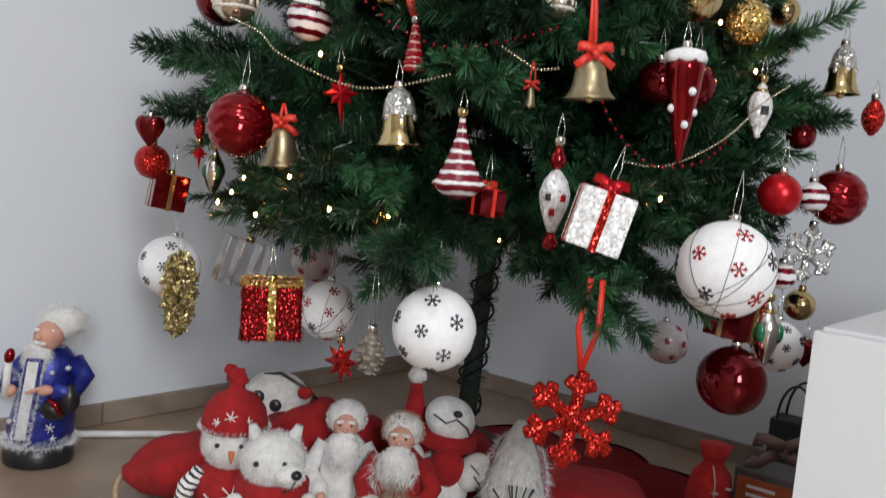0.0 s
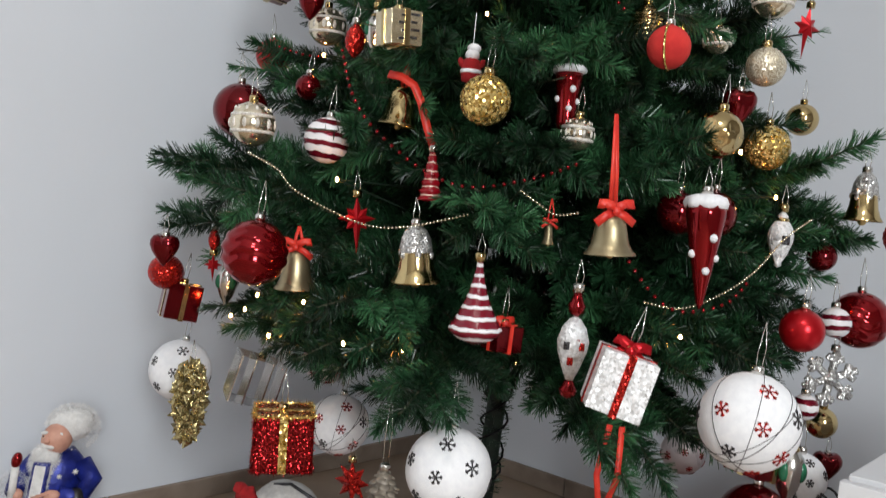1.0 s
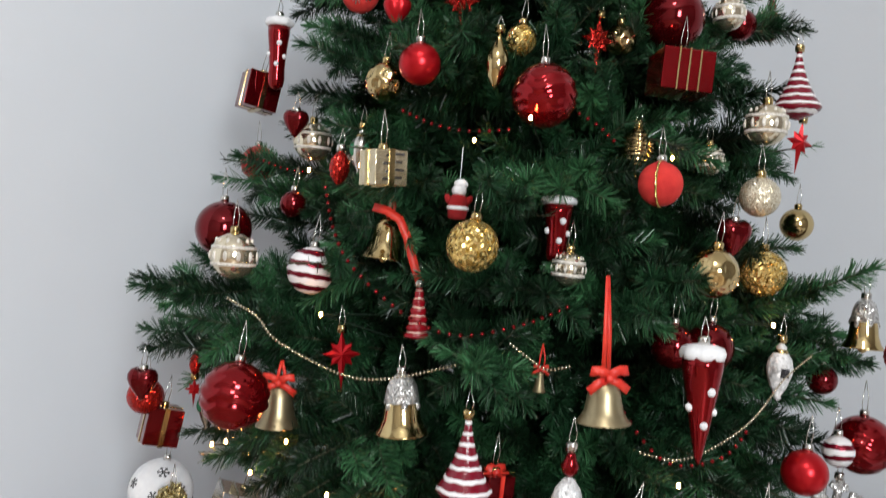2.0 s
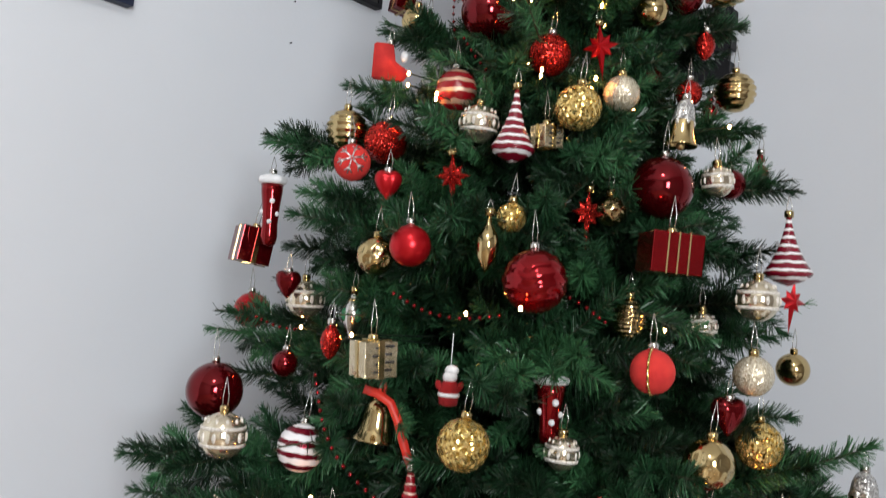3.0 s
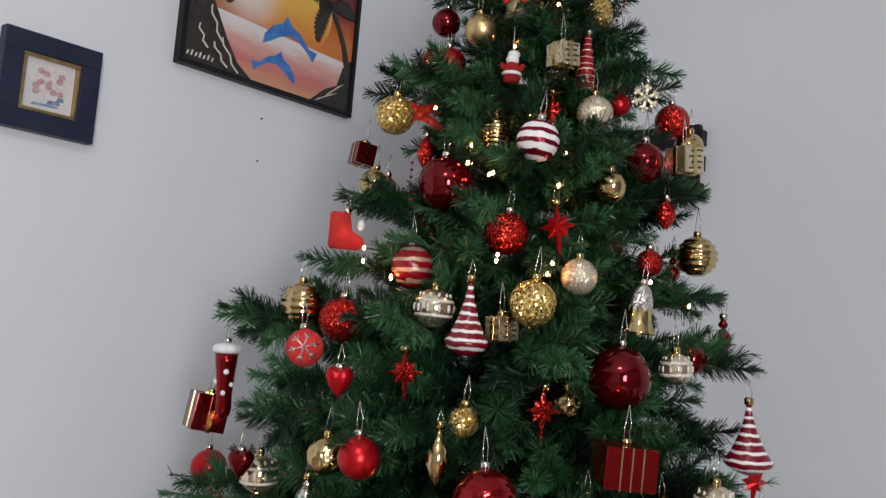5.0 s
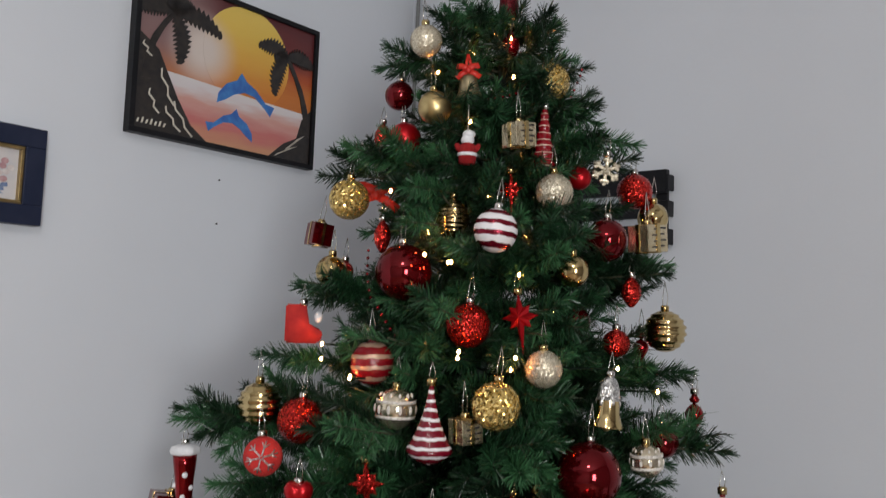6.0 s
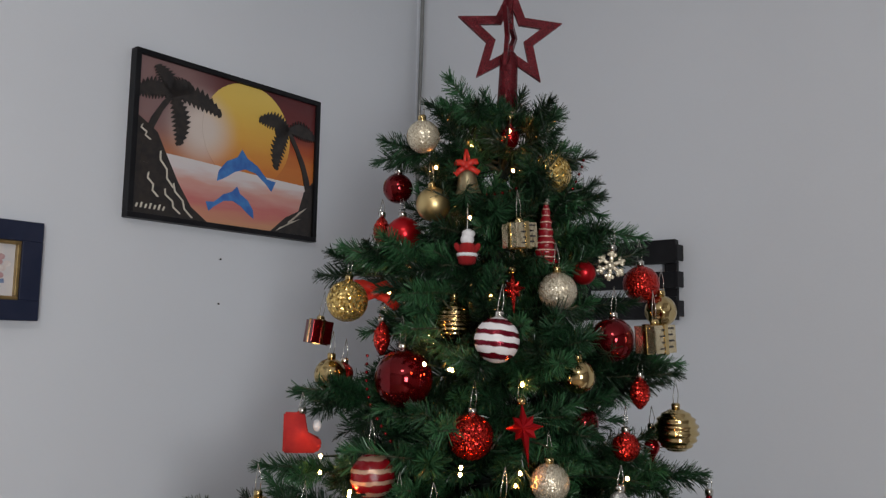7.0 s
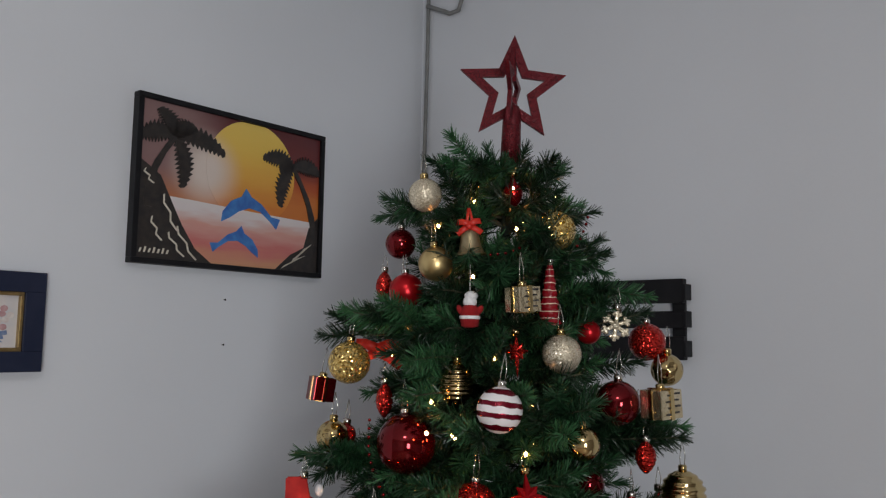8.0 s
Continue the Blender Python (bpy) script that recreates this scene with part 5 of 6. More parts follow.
def painted(name, stops, axis=1, noise_scale=6.0, rough=0.4, amount=0.05, clouds=()):
    """Brushed paint that passes through the colours along one axis of the object."""
    m, nd, ln, p = nodes_of(name)
    tc = nd.new("ShaderNodeTexCoord")
    sep = nd.new("ShaderNodeSeparateXYZ")
    ln.new(tc.outputs["Object"], sep.inputs[0])
    mp = nd.new("ShaderNodeMapping")
    mp.inputs["Scale"].default_value = (noise_scale, noise_scale * 5, noise_scale)
    ln.new(tc.outputs["Object"], mp.inputs[0])
    n = nd.new("ShaderNodeTexNoise")
    n.inputs["Scale"].default_value = 1.5
    ln.new(mp.outputs[0], n.inputs["Vector"])
    ma = nd.new("ShaderNodeMath")
    ma.operation = "MULTIPLY_ADD"
    ma.inputs[1].default_value = amount
    ln.new(n.outputs[0], ma.inputs[0])
    ln.new(sep.outputs[axis], ma.inputs[2])
    mr = nd.new("ShaderNodeMapRange")
    mr.inputs[1].default_value, mr.inputs[2].default_value = stops[0][0], stops[-1][0]
    ln.new(ma.outputs[0], mr.inputs[0])
    r = nd.new("ShaderNodeValToRGB")
    lo, hi = stops[0][0], stops[-1][0]
    while len(r.color_ramp.elements) < len(stops):
        r.color_ramp.elements.new(0.5)
    for e, (at, c) in zip(r.color_ramp.elements, stops):
        e.position, e.color = (at - lo) / (hi - lo), (*c, 1)
    ln.new(mr.outputs[0], r.inputs[0])
    paint = r.outputs[0]
    for cx, cy, near, far, colour in clouds:
        dist = nd.new("ShaderNodeVectorMath")
        dist.operation = "DISTANCE"
        dist.inputs[1].default_value = (cx, cy, 0.016)
        ln.new(tc.outputs["Object"], dist.inputs[0])
        fade = nd.new("ShaderNodeMapRange")
        fade.interpolation_type = "SMOOTHSTEP"
        fade.inputs[1].default_value, fade.inputs[2].default_value = near, far
        fade.inputs[3].default_value, fade.inputs[4].default_value = 1.0, 0.0
        ln.new(dist.outputs["Value"], fade.inputs[0])
        mix = nd.new("ShaderNodeMix")
        mix.data_type = "RGBA"
        ln.new(fade.outputs[0], mix.inputs[0])
        ln.new(paint, mix.inputs[6])
        mix.inputs[7].default_value = (*colour, 1)
        paint = mix.outputs[2]
    ln.new(paint, p.inputs["Base Color"])
    p.inputs["Roughness"].default_value = rough
    return m


CLOUDS = [(-0.085, 0.040, 0.02, 0.108, (0.68, 0.58, 0.52))]
SKYP = painted("painted_sunset", [(-0.19, (0.55, 0.22, 0.06)), (-0.06, (0.52, 0.16, 0.03)), (0.02, (0.56, 0.17, 0.03)), (0.06, (0.42, 0.08, 0.02)), (0.10, (0.16, 0.025, 0.022)), (0.20, (0.09, 0.016, 0.02))], 1, 6.0, 0.35, 0.04, [(-0.20, 0.11, 0.06, 0.20, (0.24, 0.14, 0.135))] + CLOUDS)
SEAP = painted("painted_sea", [(-0.19, (0.62, 0.30, 0.07)), (-0.14, (0.58, 0.28, 0.16)), (-0.10, (0.55, 0.16, 0.15)), (-0.06, (0.62, 0.33, 0.28)), (-0.03, (0.68, 0.62, 0.62)), (0.0, (0.70, 0.66, 0.66))], 1, 7.0, 0.35, 0.05)
SUNP = painted("painted_sun", [(-0.06, (0.55, 0.16, 0.03)), (-0.01, (0.62, 0.20, 0.03)), (0.06, (0.72, 0.38, 0.06)), (0.12, (0.76, 0.50, 0.09)), (0.2, (0.80, 0.58, 0.13))], 1, 5.0, 0.35, 0.03, CLOUDS)
BLUEP = surface("painted_blue", (0.03, 0.12, 0.42), (0.05, 0.22, 0.55), 0.35, scale=40.0)
INKP = surface("painted_black", (0.012, 0.010, 0.010), (0.03, 0.022, 0.018), 0.35, scale=60.0)
CREAMP = surface("painted_cream", (0.72, 0.68, 0.58), (0.60, 0.55, 0.46), 0.4, scale=60.0)

W, H = 0.513, 0.363
painting = thing("painting", on_wall(-0.6435, 1.9495), "framed sunset beach painting with palms in a black frame", "painting")
for x0, y0, x1, y1 in ((-W / 2, -H / 2, W / 2, -H / 2 + 0.012), (-W / 2, H / 2 - 0.012, W / 2, H / 2), (-W / 2, -H / 2 + 0.012, -W / 2 + 0.012, H / 2 - 0.012), (W / 2 - 0.012, -H / 2 + 0.012, W / 2, H / 2 - 0.012)):
    part("frame_side", box(bmesh.new(), x0, y0, 0, x1, y1, 0.024, bevel=0.0015), BLACK, painting, "black lacquered frame side", smooth=False)
iw, ih = W / 2 - 0.012, H / 2 - 0.012
canvas = part("canvas", box(bmesh.new(), -iw, -ih, 0.002, iw, ih, 0.016), SKYP, painting, "orange and red sunset sky", smooth=False)


def patch(name, outline, level, material, label=""):
    bm = slab(bmesh.new(), outline, 0.0162, 0.0162 + 0.0004 * level)
    return part(name, bm, material, canvas, label, smooth=False)


def clip_box(points):
    return [(max(-iw + 0.0005, min(iw - 0.0005, x)), max(-ih + 0.0005, min(ih - 0.0005, y))) for x, y in points]


patch("sun", clip_box([(0.040 + 0.125 * math.cos(a), 0.052 + 0.122 * math.sin(a)) for a in np.linspace(0, 2 * math.pi, 48, endpoint=False)]), 2, SUNP, "large yellow sun")
patch("sea", clip_box([(-iw, -0.030), (-0.1, -0.034), (0.05, -0.040), (iw, -0.045), (iw, -ih), (-iw, -ih)]), 3, SEAP, "rosy sea with white foam line")
for cx, cy, s, tl in ((0.035, -0.030, 1.0, 6), (0.005, -0.110, 0.80, -8)):
    arc = [(-0.080, -0.034), (-0.074, -0.010), (-0.050, 0.014), (-0.020, 0.025), (-0.006, 0.044), (0.008, 0.024), (0.035, 0.008), (0.062, -0.022), (0.088, -0.028), (0.074, -0.052), (0.058, -0.034), (0.030, -0.010), (0.0, -0.002), (-0.030, -0.010), (-0.055, -0.024)]
    c, n = math.cos(radians(tl)), math.sin(radians(tl))
    flip = 1 if s == 1.0 else -1
    pts = [(cx + s * (flip * x * c - y * n), cy + s * (flip * x * n + y * c)) for x, y in arc]
    patch("blue_shape", pts if flip == 1 else list(reversed(pts)), 5, BLUEP, "leaping blue shape")
patch("shore", clip_box([(-iw, -ih), (-0.062, -ih), (-0.105, -0.14), (-0.140, -0.090), (-0.168, -0.04), (-0.195, 0.01), (-iw, 0.04)]), 4, INKP, "dark shore")
patch("shore", clip_box([(iw, -ih), (0.115, -ih), (0.160, -0.130), (0.200, -0.110), (0.215, -0.06), (iw, -0.03)]), 4, INKP, "dark shore")


def palm(x0, y0, x1, y1, fronds, size):
    n = 9
    left, right = [], []
    for k in range(n):
        u = k / (n - 1)
        bend = 0.018 * math.sin(math.pi * u) * (1 if x1 < x0 else -1)
        w = 0.0095 - 0.0035 * u + (0.0012 if k % 2 else 0)
        px, py = x0 + (x1 - x0) * u + bend, y0 + (y1 - y0) * u
        left.append((px - w, py))
        right.append((px + w, py))
    patch("palm_trunk", clip_box(right + left[::-1])[::1], 6, INKP, "black palm trunk")
    for ang, ln in fronds:
        up, dn = [], []
        for k in range(23):
            u = k / 22
            q = size * ln * u
            a = radians(ang) - 0.5 * u * (1 if math.cos(radians(ang)) > 0 else -1)
            w = size * 0.165 * math.sin(math.pi * min(1, u * 0.80 + 0.10)) * (1.40 if k % 2 else 0.75)
            bx, by = x1 + q * math.cos(a), y1 + q * math.sin(a)
            up.append((bx - w * math.sin(a), by + w * math.cos(a)))
            dn.append((bx + w * math.sin(a), by - w * math.cos(a)))
        patch("palm_frond", clip_box(dn + up[::-1]), 7, INKP, "black palm frond")


palm(-0.222, -0.06, -0.165, 0.100, ((98, 0.62), (160, 0.80), (20, 1.15), (-50, 1.0), (62, 0.5)), 0.112)
palm(0.232, -0.10, 0.160, 0.085, ((145, 0.85), (26, 0.80), (-138, 1.0), (172, 0.4)), 0.108)
for k, (x, y, dx, dy) in enumerate(((-0.19, -0.03, 0.035, -0.075), (-0.155, -0.095, 0.05, -0.07), (-0.215, -0.08, 0.025, -0.05), (-0.235, 0.02, 0.02, -0.03), (0.13, -0.165, 0.07, 0.035), (0.16, -0.15, 0.06, 0.05), (-0.175, -0.11, 0.04, -0.05))):
    zig = [(x + dx * u + 0.004 * (-1) ** j, y + dy * u) for j, u in enumerate((0, 0.25, 0.5, 0.75, 1.0))]
    patch("foam_streak", clip_box([(a - 0.0016, b - 0.001) for a, b in zig] + [(a + 0.0016, b + 0.001) for a, b in zig[::-1]]), 8, CREAMP, "cream paint streak")
for k in range(7):
    patch("scribble", [(-0.238 + 0.0105 * k, -0.158), (-0.234 + 0.0105 * k, -0.158), (-0.231 + 0.0105 * k, -0.149 + 0.003 * (k % 2)), (-0.235 + 0.0105 * k, -0.149 + 0.003 * (k % 2))], 8, CREAMP, "cream stroke")

# small framed flower picture
GILT = surface("gilt_edge", (0.45, 0.33, 0.15), (0.33, 0.23, 0.10), 0.35, 0.8, scale=60.0)
small = thing("small_picture", on_wall(-1.159, 1.640), "small flower picture in a wide navy frame", "picture")
for q, m, lo, hi, nm in ((0.0925, NAVY, 0.055, 0.026, "frame_side"), (0.055, GILT, 0.048, 0.022, "gilt_side")):
    for x0, y0, x1, y1 in ((-q, -q, q, -lo), (-q, lo, q, q), (-q, -lo, -lo, lo), (lo, -lo, q, lo)):
        part(nm, box(bmesh.new(), x0, y0, 0, x1, y1, hi, bevel=0.0015), m, small, "" if m is NAVY else "gilt inner edge", smooth=False)
sheet = part("picture_sheet", box(bmesh.new(), -0.048, -0.048, 0.002, 0.048, 0.048, 0.012), surface("picture_ground", (0.66, 0.63, 0.62), (0.55, 0.56, 0.60), 0.5, scale=25.0), small, smooth=False)
PET = [surface("petal_paint", (0.55, 0.36, 0.36), (0.42, 0.22, 0.24), 0.5, scale=90.0), surface("petal_white", (0.72, 0.68, 0.66), (0.6, 0.52, 0.5), 0.5, scale=90.0), surface("vase_blue", (0.10, 0.16, 0.32), (0.25, 0.32, 0.45), 0.5, scale=90.0)]
for k in range(22):
    a, q = k * 2.4, 0.036 * math.sqrt(k / 22)
    bm = slab(bmesh.new(), [(q * math.cos(a) + 0.007 * math.cos(b), 0.008 + 0.8 * q * math.sin(a) + 0.006 * math.sin(b)) for b in np.linspace(0, 6.28, 8, endpoint=False)], 0.0121, 0.0125 + 0.00005 * k)
    part("blossom", bm, PET[k % 2], sheet, smooth=False)
for x0, y0, w, h in ((-0.030, -0.040, 0.055, 0.006), (0.0, -0.034, 0.026, 0.010), (0.018, -0.026, 0.014, 0.010)):
    part("blue_stroke", slab(bmesh.new(), [(x0, y0), (x0 + w, y0 + 0.002), (x0 + w * 0.9, y0 + h), (x0 + 0.1 * w, y0 + h * 0.8)], 0.0121, 0.0128), PET[2], sheet, smooth=False)

# black slatted rack on the other wall
rack = thing("wall_rack", on_wall(-0.712, 1.672, "right"), "black slatted wooden wall rack", "rack")
for z0, z1 in ((0.036, 0.090), (-0.020, 0.018), (-0.090, -0.038)):
    part("slat", box(bmesh.new(), -0.16, z0, 0.012, 0.110, z1, 0.030, bevel=0.002), BLACK, rack, smooth=False)
for x in (-0.15, 0.075):
    part("post", box(bmesh.new(), x, -0.090, 0.0, x + 0.03, 0.090, 0.012, bevel=0.002), BLACK, rack, smooth=False)
for z0 in (-0.065, 0.0, 0.06):
    part("end_block", box(bmesh.new(), 0.1105, z0 - 0.018, 0.0, 0.1165, z0 + 0.018, 0.034, bevel=0.002), BLACK, rack, smooth=False)

# cable down the corner, with its loop near the ceiling
cable = thing("corner_cable", CORNER @ pose(-0.008, -0.026, 0), "grey cable running down the room's corner", "cable")
cb = bmesh.new()
tube(cb, [(0.0025 * math.sin(z * 5), 0.002 * math.sin(z * 7), z) for z in np.linspace(0.07, ROOM_H - 0.002, 26)], 0.0055, 8)
part("cable", cb, CABLE_G, cable)
lp = bmesh.new()
tube(lp, [(-0.002, 0.0, 2.60), (-0.004, -0.03, 2.585), (-0.004, -0.09, 2.555), (-0.004, -0.122, 2.556), (-0.004, -0.135, 2.590), (-0.004, -0.135, 2.745)], 0.0065, 8)
part("cable_loop", lp, CABLE_G, cable)
for x, z in ((-0.655, 1.702), (-0.655, 1.60)):
    nail = part("nail", lathe(bmesh.new(), [(0.0008, -0.004), (0.0008, 0.004), (0.0022, 0.0045), (0.0022, 0.0058), (0.0002, 0.006)], 8), BLACK)
    nail.matrix_world = on_wall(x, z)
    tagged(nail, "small dark nail in the wall", "nail", "wall nails")

# ---- star on the tree's tip ----
star = thing("tree_topper", pose(0.158, 1.455, 2.030, 0, 1.5, 4), "red glittered openwork star on the tree's tip", "star")
TOPGLIT = glitter("deep_red_glitter", (0.05, 0.002, 0.006), (0.20, 0.008, 0.016), 900.0, metal=0.5, rough=0.4)


def star_ring(bm, r, inner, wide, thick, m):
    def ring(q):
        return [(q * (1 if k % 2 == 0 else inner) * math.sin(math.pi * k / 5), q * (1 if k % 2 == 0 else inner) * math.cos(math.pi * k / 5)) for k in range(10)]
    out, hole = ring(r), ring(r * wide)
    vs = [[bm.verts.new(m @ Vector((x, s * thick, z))) for x, z in ring_pts] for ring_pts in (out, hole) for s in (-1, 1)]
    of, ob_, hf, hb = vs
    for k in range(10):
        j = (k + 1) % 10
        for quad in ((of[k], of[j], hf[j], hf[k]), (ob_[j], ob_[k], hb[k], hb[j]), (of[j], of[k], ob_[k], ob_[j]), (hf[k], hf[j], hb[j], hb[k])):
            bm.faces.new(quad)
    return bm


part("front_star", star_ring(bmesh.new(), 0.092, 0.45, 0.60, 0.0035, Matrix()), TOPGLIT, star, smooth=False)
part("cross_star", star_ring(bmesh.new(), 0.080, 0.45, 0.62, 0.0035, pose(0, 0, 0, 0, 0, 74)), TOPGLIT, star, smooth=False)
part("sleeve", lathe(bmesh.new(), [(0.017, -0.125), (0.015, -0.045), (0.012, -0.03), (0.002, -0.022)], 16), TOPGLIT, star)

# ---- white cabinet ----
cab = thing("cabinet", CORNER @ pose(-0.832, -1.365, 0), "low white lacquered cabinet", "cabinet")
part("carcass", box(bmesh.new(), 0, -1.3, 0.02, 0.40, 0, 0.428, bevel=0.002), WHITE, cab, smooth=False)
part("top_board", box(bmesh.new(), 0.012, -1.31, 0.4285, 0.41, -0.004, 0.452, bevel=0.0015), WHITE, cab, smooth=False)
for k in range(2):
    part("door", box(bmesh.new(), -0.019, -0.645 * (k + 1) + 0.003, 0.03, -0.001, -0.645 * k - 0.002, 0.449, bevel=0.0015), WHITE, cab, "plain white cabinet door", smooth=False)
part("plinth", box(bmesh.new(), 0.03, -1.28, 0.0, 0.38, -0.02, 0.0195), WHITE, cab, smooth=False)
carton = part("cardboard_box", box(bmesh.new(), 0, -0.16, 0, 0.16, 0, 0.075, bevel=0.002), surface("card", (0.42, 0.33, 0.24), (0.34, 0.26, 0.19), 0.85, scale=20.0), smooth=False)
carton.matrix_world = CORNER @ pose(-0.66, -1.53, 0.4525)
tagged(carton, "plain light brown cardboard box lying on the cabinet", "box")


# ---- under the tree ----
PLUSH = surface("white_plush", (0.80, 0.79, 0.77), (0.66, 0.65, 0.63), 0.95, scale=90.0, bump=1.0, bump_scale=420.0)
GREYPLUSH = surface("grey_plush", (0.62, 0.60, 0.57), (0.48, 0.46, 0.44), 0.95, scale=90.0, bump=1.0, bump_scale=420.0)
FUR = per_piece("white_fur", (0.62, 0.62, 0.62), (0.88, 0.87, 0.86), 0.8, 0.2)
TANFUR = per_piece("tan_fur", (0.26, 0.19, 0.13), (0.52, 0.43, 0.33), 0.8, 0.2)
SKIN = surface("doll_face", (0.62, 0.34, 0.25), (0.52, 0.26, 0.19), 0.5, scale=60.0)
ORANGE = surface("carrot_felt", (0.65, 0.16, 0.06), None, 0.8)
BLUECLOTH = surface("blue_foil_cloth", (0.02, 0.035, 0.30), (0.008, 0.015, 0.14), 0.32, 0.35, scale=40.0, bump=0.5, bump_scale=160.0)
BLACKP = surface("black_plastic", (0.014, 0.014, 0.016), None, 0.3)
BLACKBAG = surface("black_paper", (0.018, 0.020, 0.026), (0.03, 0.03, 0.036), 0.6, scale=30.0, bump=0.3, bump_scale=60.0)
DARKRED = surface("dark_red_velvet", (0.16, 0.010, 0.012), (0.10, 0.006, 0.008), 0.85, scale=60.0, bump=0.4, bump_scale=400.0)
ROPE = surface("jute_rope", (0.50, 0.38, 0.24), (0.36, 0.26, 0.16), 0.9, scale=200.0, bump=0.8, bump_scale=300.0)
SCARF = banded("black_white_scarf", (0.80, 0.79, 0.77), (0.03, 0.03, 0.035), 85.0, 0.6, 0.9, 0.9, 0.0, tilt=0.5)
TINSEL = per_piece("white_tinsel", (0.55, 0.56, 0.58), (0.92, 0.92, 0.94), 0.25)


def fuzz(bm, centre, rx, ry, rz, count, length, mat, rng, droop=0.25, up=-1.0, width=0.0011):
    """Short tapering tufts all over an egg shape."""
    length, width = length * 0.46, width * 0.42
    for _ in range(int(count * 2.8)):
        d = Vector(rng.normal(size=3))
        d.normalize()
        if d.z < up:
            continue
        p = Vector((centre[0] + d.x * rx, centre[1] + d.y * ry, centre[2] + d.z * rz))
        w = d.cross(Vector(rng.normal(size=3))).normalized() * width
        q = p + (d + Vector(rng.normal(size=3)) * 0.45 + Vector((0, 0, -droop))) * length * rng.uniform(0.6, 1.2)
        f = bm.faces.new([bm.verts.new(v) for v in (p - w, p + w, q)])
        f.material_index = mat
    return bm


def toy(name, bm, mats, place, label, category="toy"):
    ob = part(name, bm, mats)
    ob.matrix_world = place
    return tagged(ob, label, category, "toys under the tree")


TR = np.random.default_rng(11)

# red felt tree skirt: lumpy cloth round the foot, pointed leaves along its rim
sk = bmesh.new()
rings, seg = 14, 96
rows_v = []
for i in range(rings + 1):
    u = i / rings
    row = []
    for j in range(seg):
        a = 2 * math.pi * j / seg
        reach = 0.40 + 0.05 * abs(math.sin(6 * a)) + 0.03 * math.sin(2 * a + 1)
        r = 0.035 + (reach - 0.035) * u
        h = 0.010 + 0.055 * max(0.0, noise.noise(Vector((math.cos(a) * r * 7, math.sin(a) * r * 7, 3)))) * math.sin(math.pi * min(1, u * 1.02)) + 0.03 * (1 - u) ** 2
        row.append(sk.verts.new((r * math.cos(a), r * math.sin(a), h)))
    rows_v.append(row)
for lo, hi in zip(rows_v, rows_v[1:]):
    for j in range(seg):
        sk.faces.new((lo[j], hi[j], hi[(j + 1) % seg], lo[(j + 1) % seg]))
bmesh.ops.solidify(sk, geom=list(sk.faces), thickness=0.004)
skirt = part("tree_skirt", sk, REDCLOTH)
skirt.matrix_world = pose(TREE_FOOT.x + 0.06, TREE_FOOT.y + 0.05, 0.0)
tagged(skirt, "red felt tree skirt with pointed leaves on the floor", "tree skirt")

# rolled red cloth with a rope hem, on its left flank and behind the toys
def cushion(x, y, z, rx, ry, rz, turn, label, mat=REDCLOTH, rope=False, seed=1):
    ob = thing("cloth_bundle", pose(x, y, z, 0, 0, turn), label, "cloth", "red cloth bundles")
    bm = blob(bmesh.new(), (0, 0, rz), rx, ry, rz, seg=28, lump=0.35, seed=seed)
    for v in bm.verts:
        v.co.z = max(v.co.z, 0.002)
        v.co += Vector((0, 0, 0.010 * noise.noise(v.co * 22)))
        v.co.z = max(v.co.z, 0.002)
    part("cloth", bm, mat, ob)
    if rope:
        rb = bmesh.new()
        tube(rb, [(rx * 1.02 * math.cos(a), ry * 1.04 * math.sin(a), 0.35 * rz + 0.018 * math.sin(3 * a)) for a in np.linspace(math.pi * 0.85, math.pi * 1.75, 22)], 0.005, 7)
        part("rope_hem", rb, ROPE, ob, "twisted jute rope hem")
    return ob


cushion(-0.37, 1.40, 0.0, 0.135, 0.10, 0.055, 25, "red felt bundle with a jute rope hem", rope=True, seed=4)
cushion(-0.16, 1.40, 0.0, 0.12, 0.08, 0.095, 10, "folded red velvet cloth under the tree", seed=9)
cushion(0.02, 1.47, 0.0, 0.14, 0.07, 0.085, -8, "folded red cloth behind the toys", seed=14)
cushion(0.27, 1.52, 0.0, 0.17, 0.13, 0.035, -20, "flat red cloth spread on the floor", seed=21)

# blue-coated figure on its black stand, white tinsel trim: one plain mesh
b = bmesh.new()
lathe(b, [(0.055, 0.038), (0.060, 0.06), (0.054, 0.12), (0.048, 0.17), (0.044, 0.205), (0.026, 0.226)], 36, lambda a, k: 1 + 0.035 * math.sin(8 * a + 2 * k) * (1 - k), mat=0)
tube(b, [(0.040, 0.0, 0.200), (0.070, -0.010, 0.172), (0.062, -0.040, 0.146), (0.030, -0.060, 0.156)], 0.021, 12, mat=0, taper=0.8)
tube(b, [(-0.040, 0.0, 0.200), (-0.064, -0.014, 0.170), (-0.056, -0.044, 0.150)], 0.020, 12, mat=0, taper=0.85)
blob(b, (0.020, -0.066, 0.158), 0.016, 0.010, 0.010, seg=12, mat=2)
blob(b, (-0.046, -0.062, 0.152), 0.014, 0.011, 0.012, seg=12, mat=2)
for k in range(3):
    blob(b, (0.010 - 0.008 * k, -0.074, 0.162 - 0.004 * k), 0.008, 0.004, 0.003, seg=8, mat=2)
fuzz(b, (-0.066, -0.030, 0.160), 0.022, 0.022, 0.026, 700, 0.012, 5, TR, 0.1)
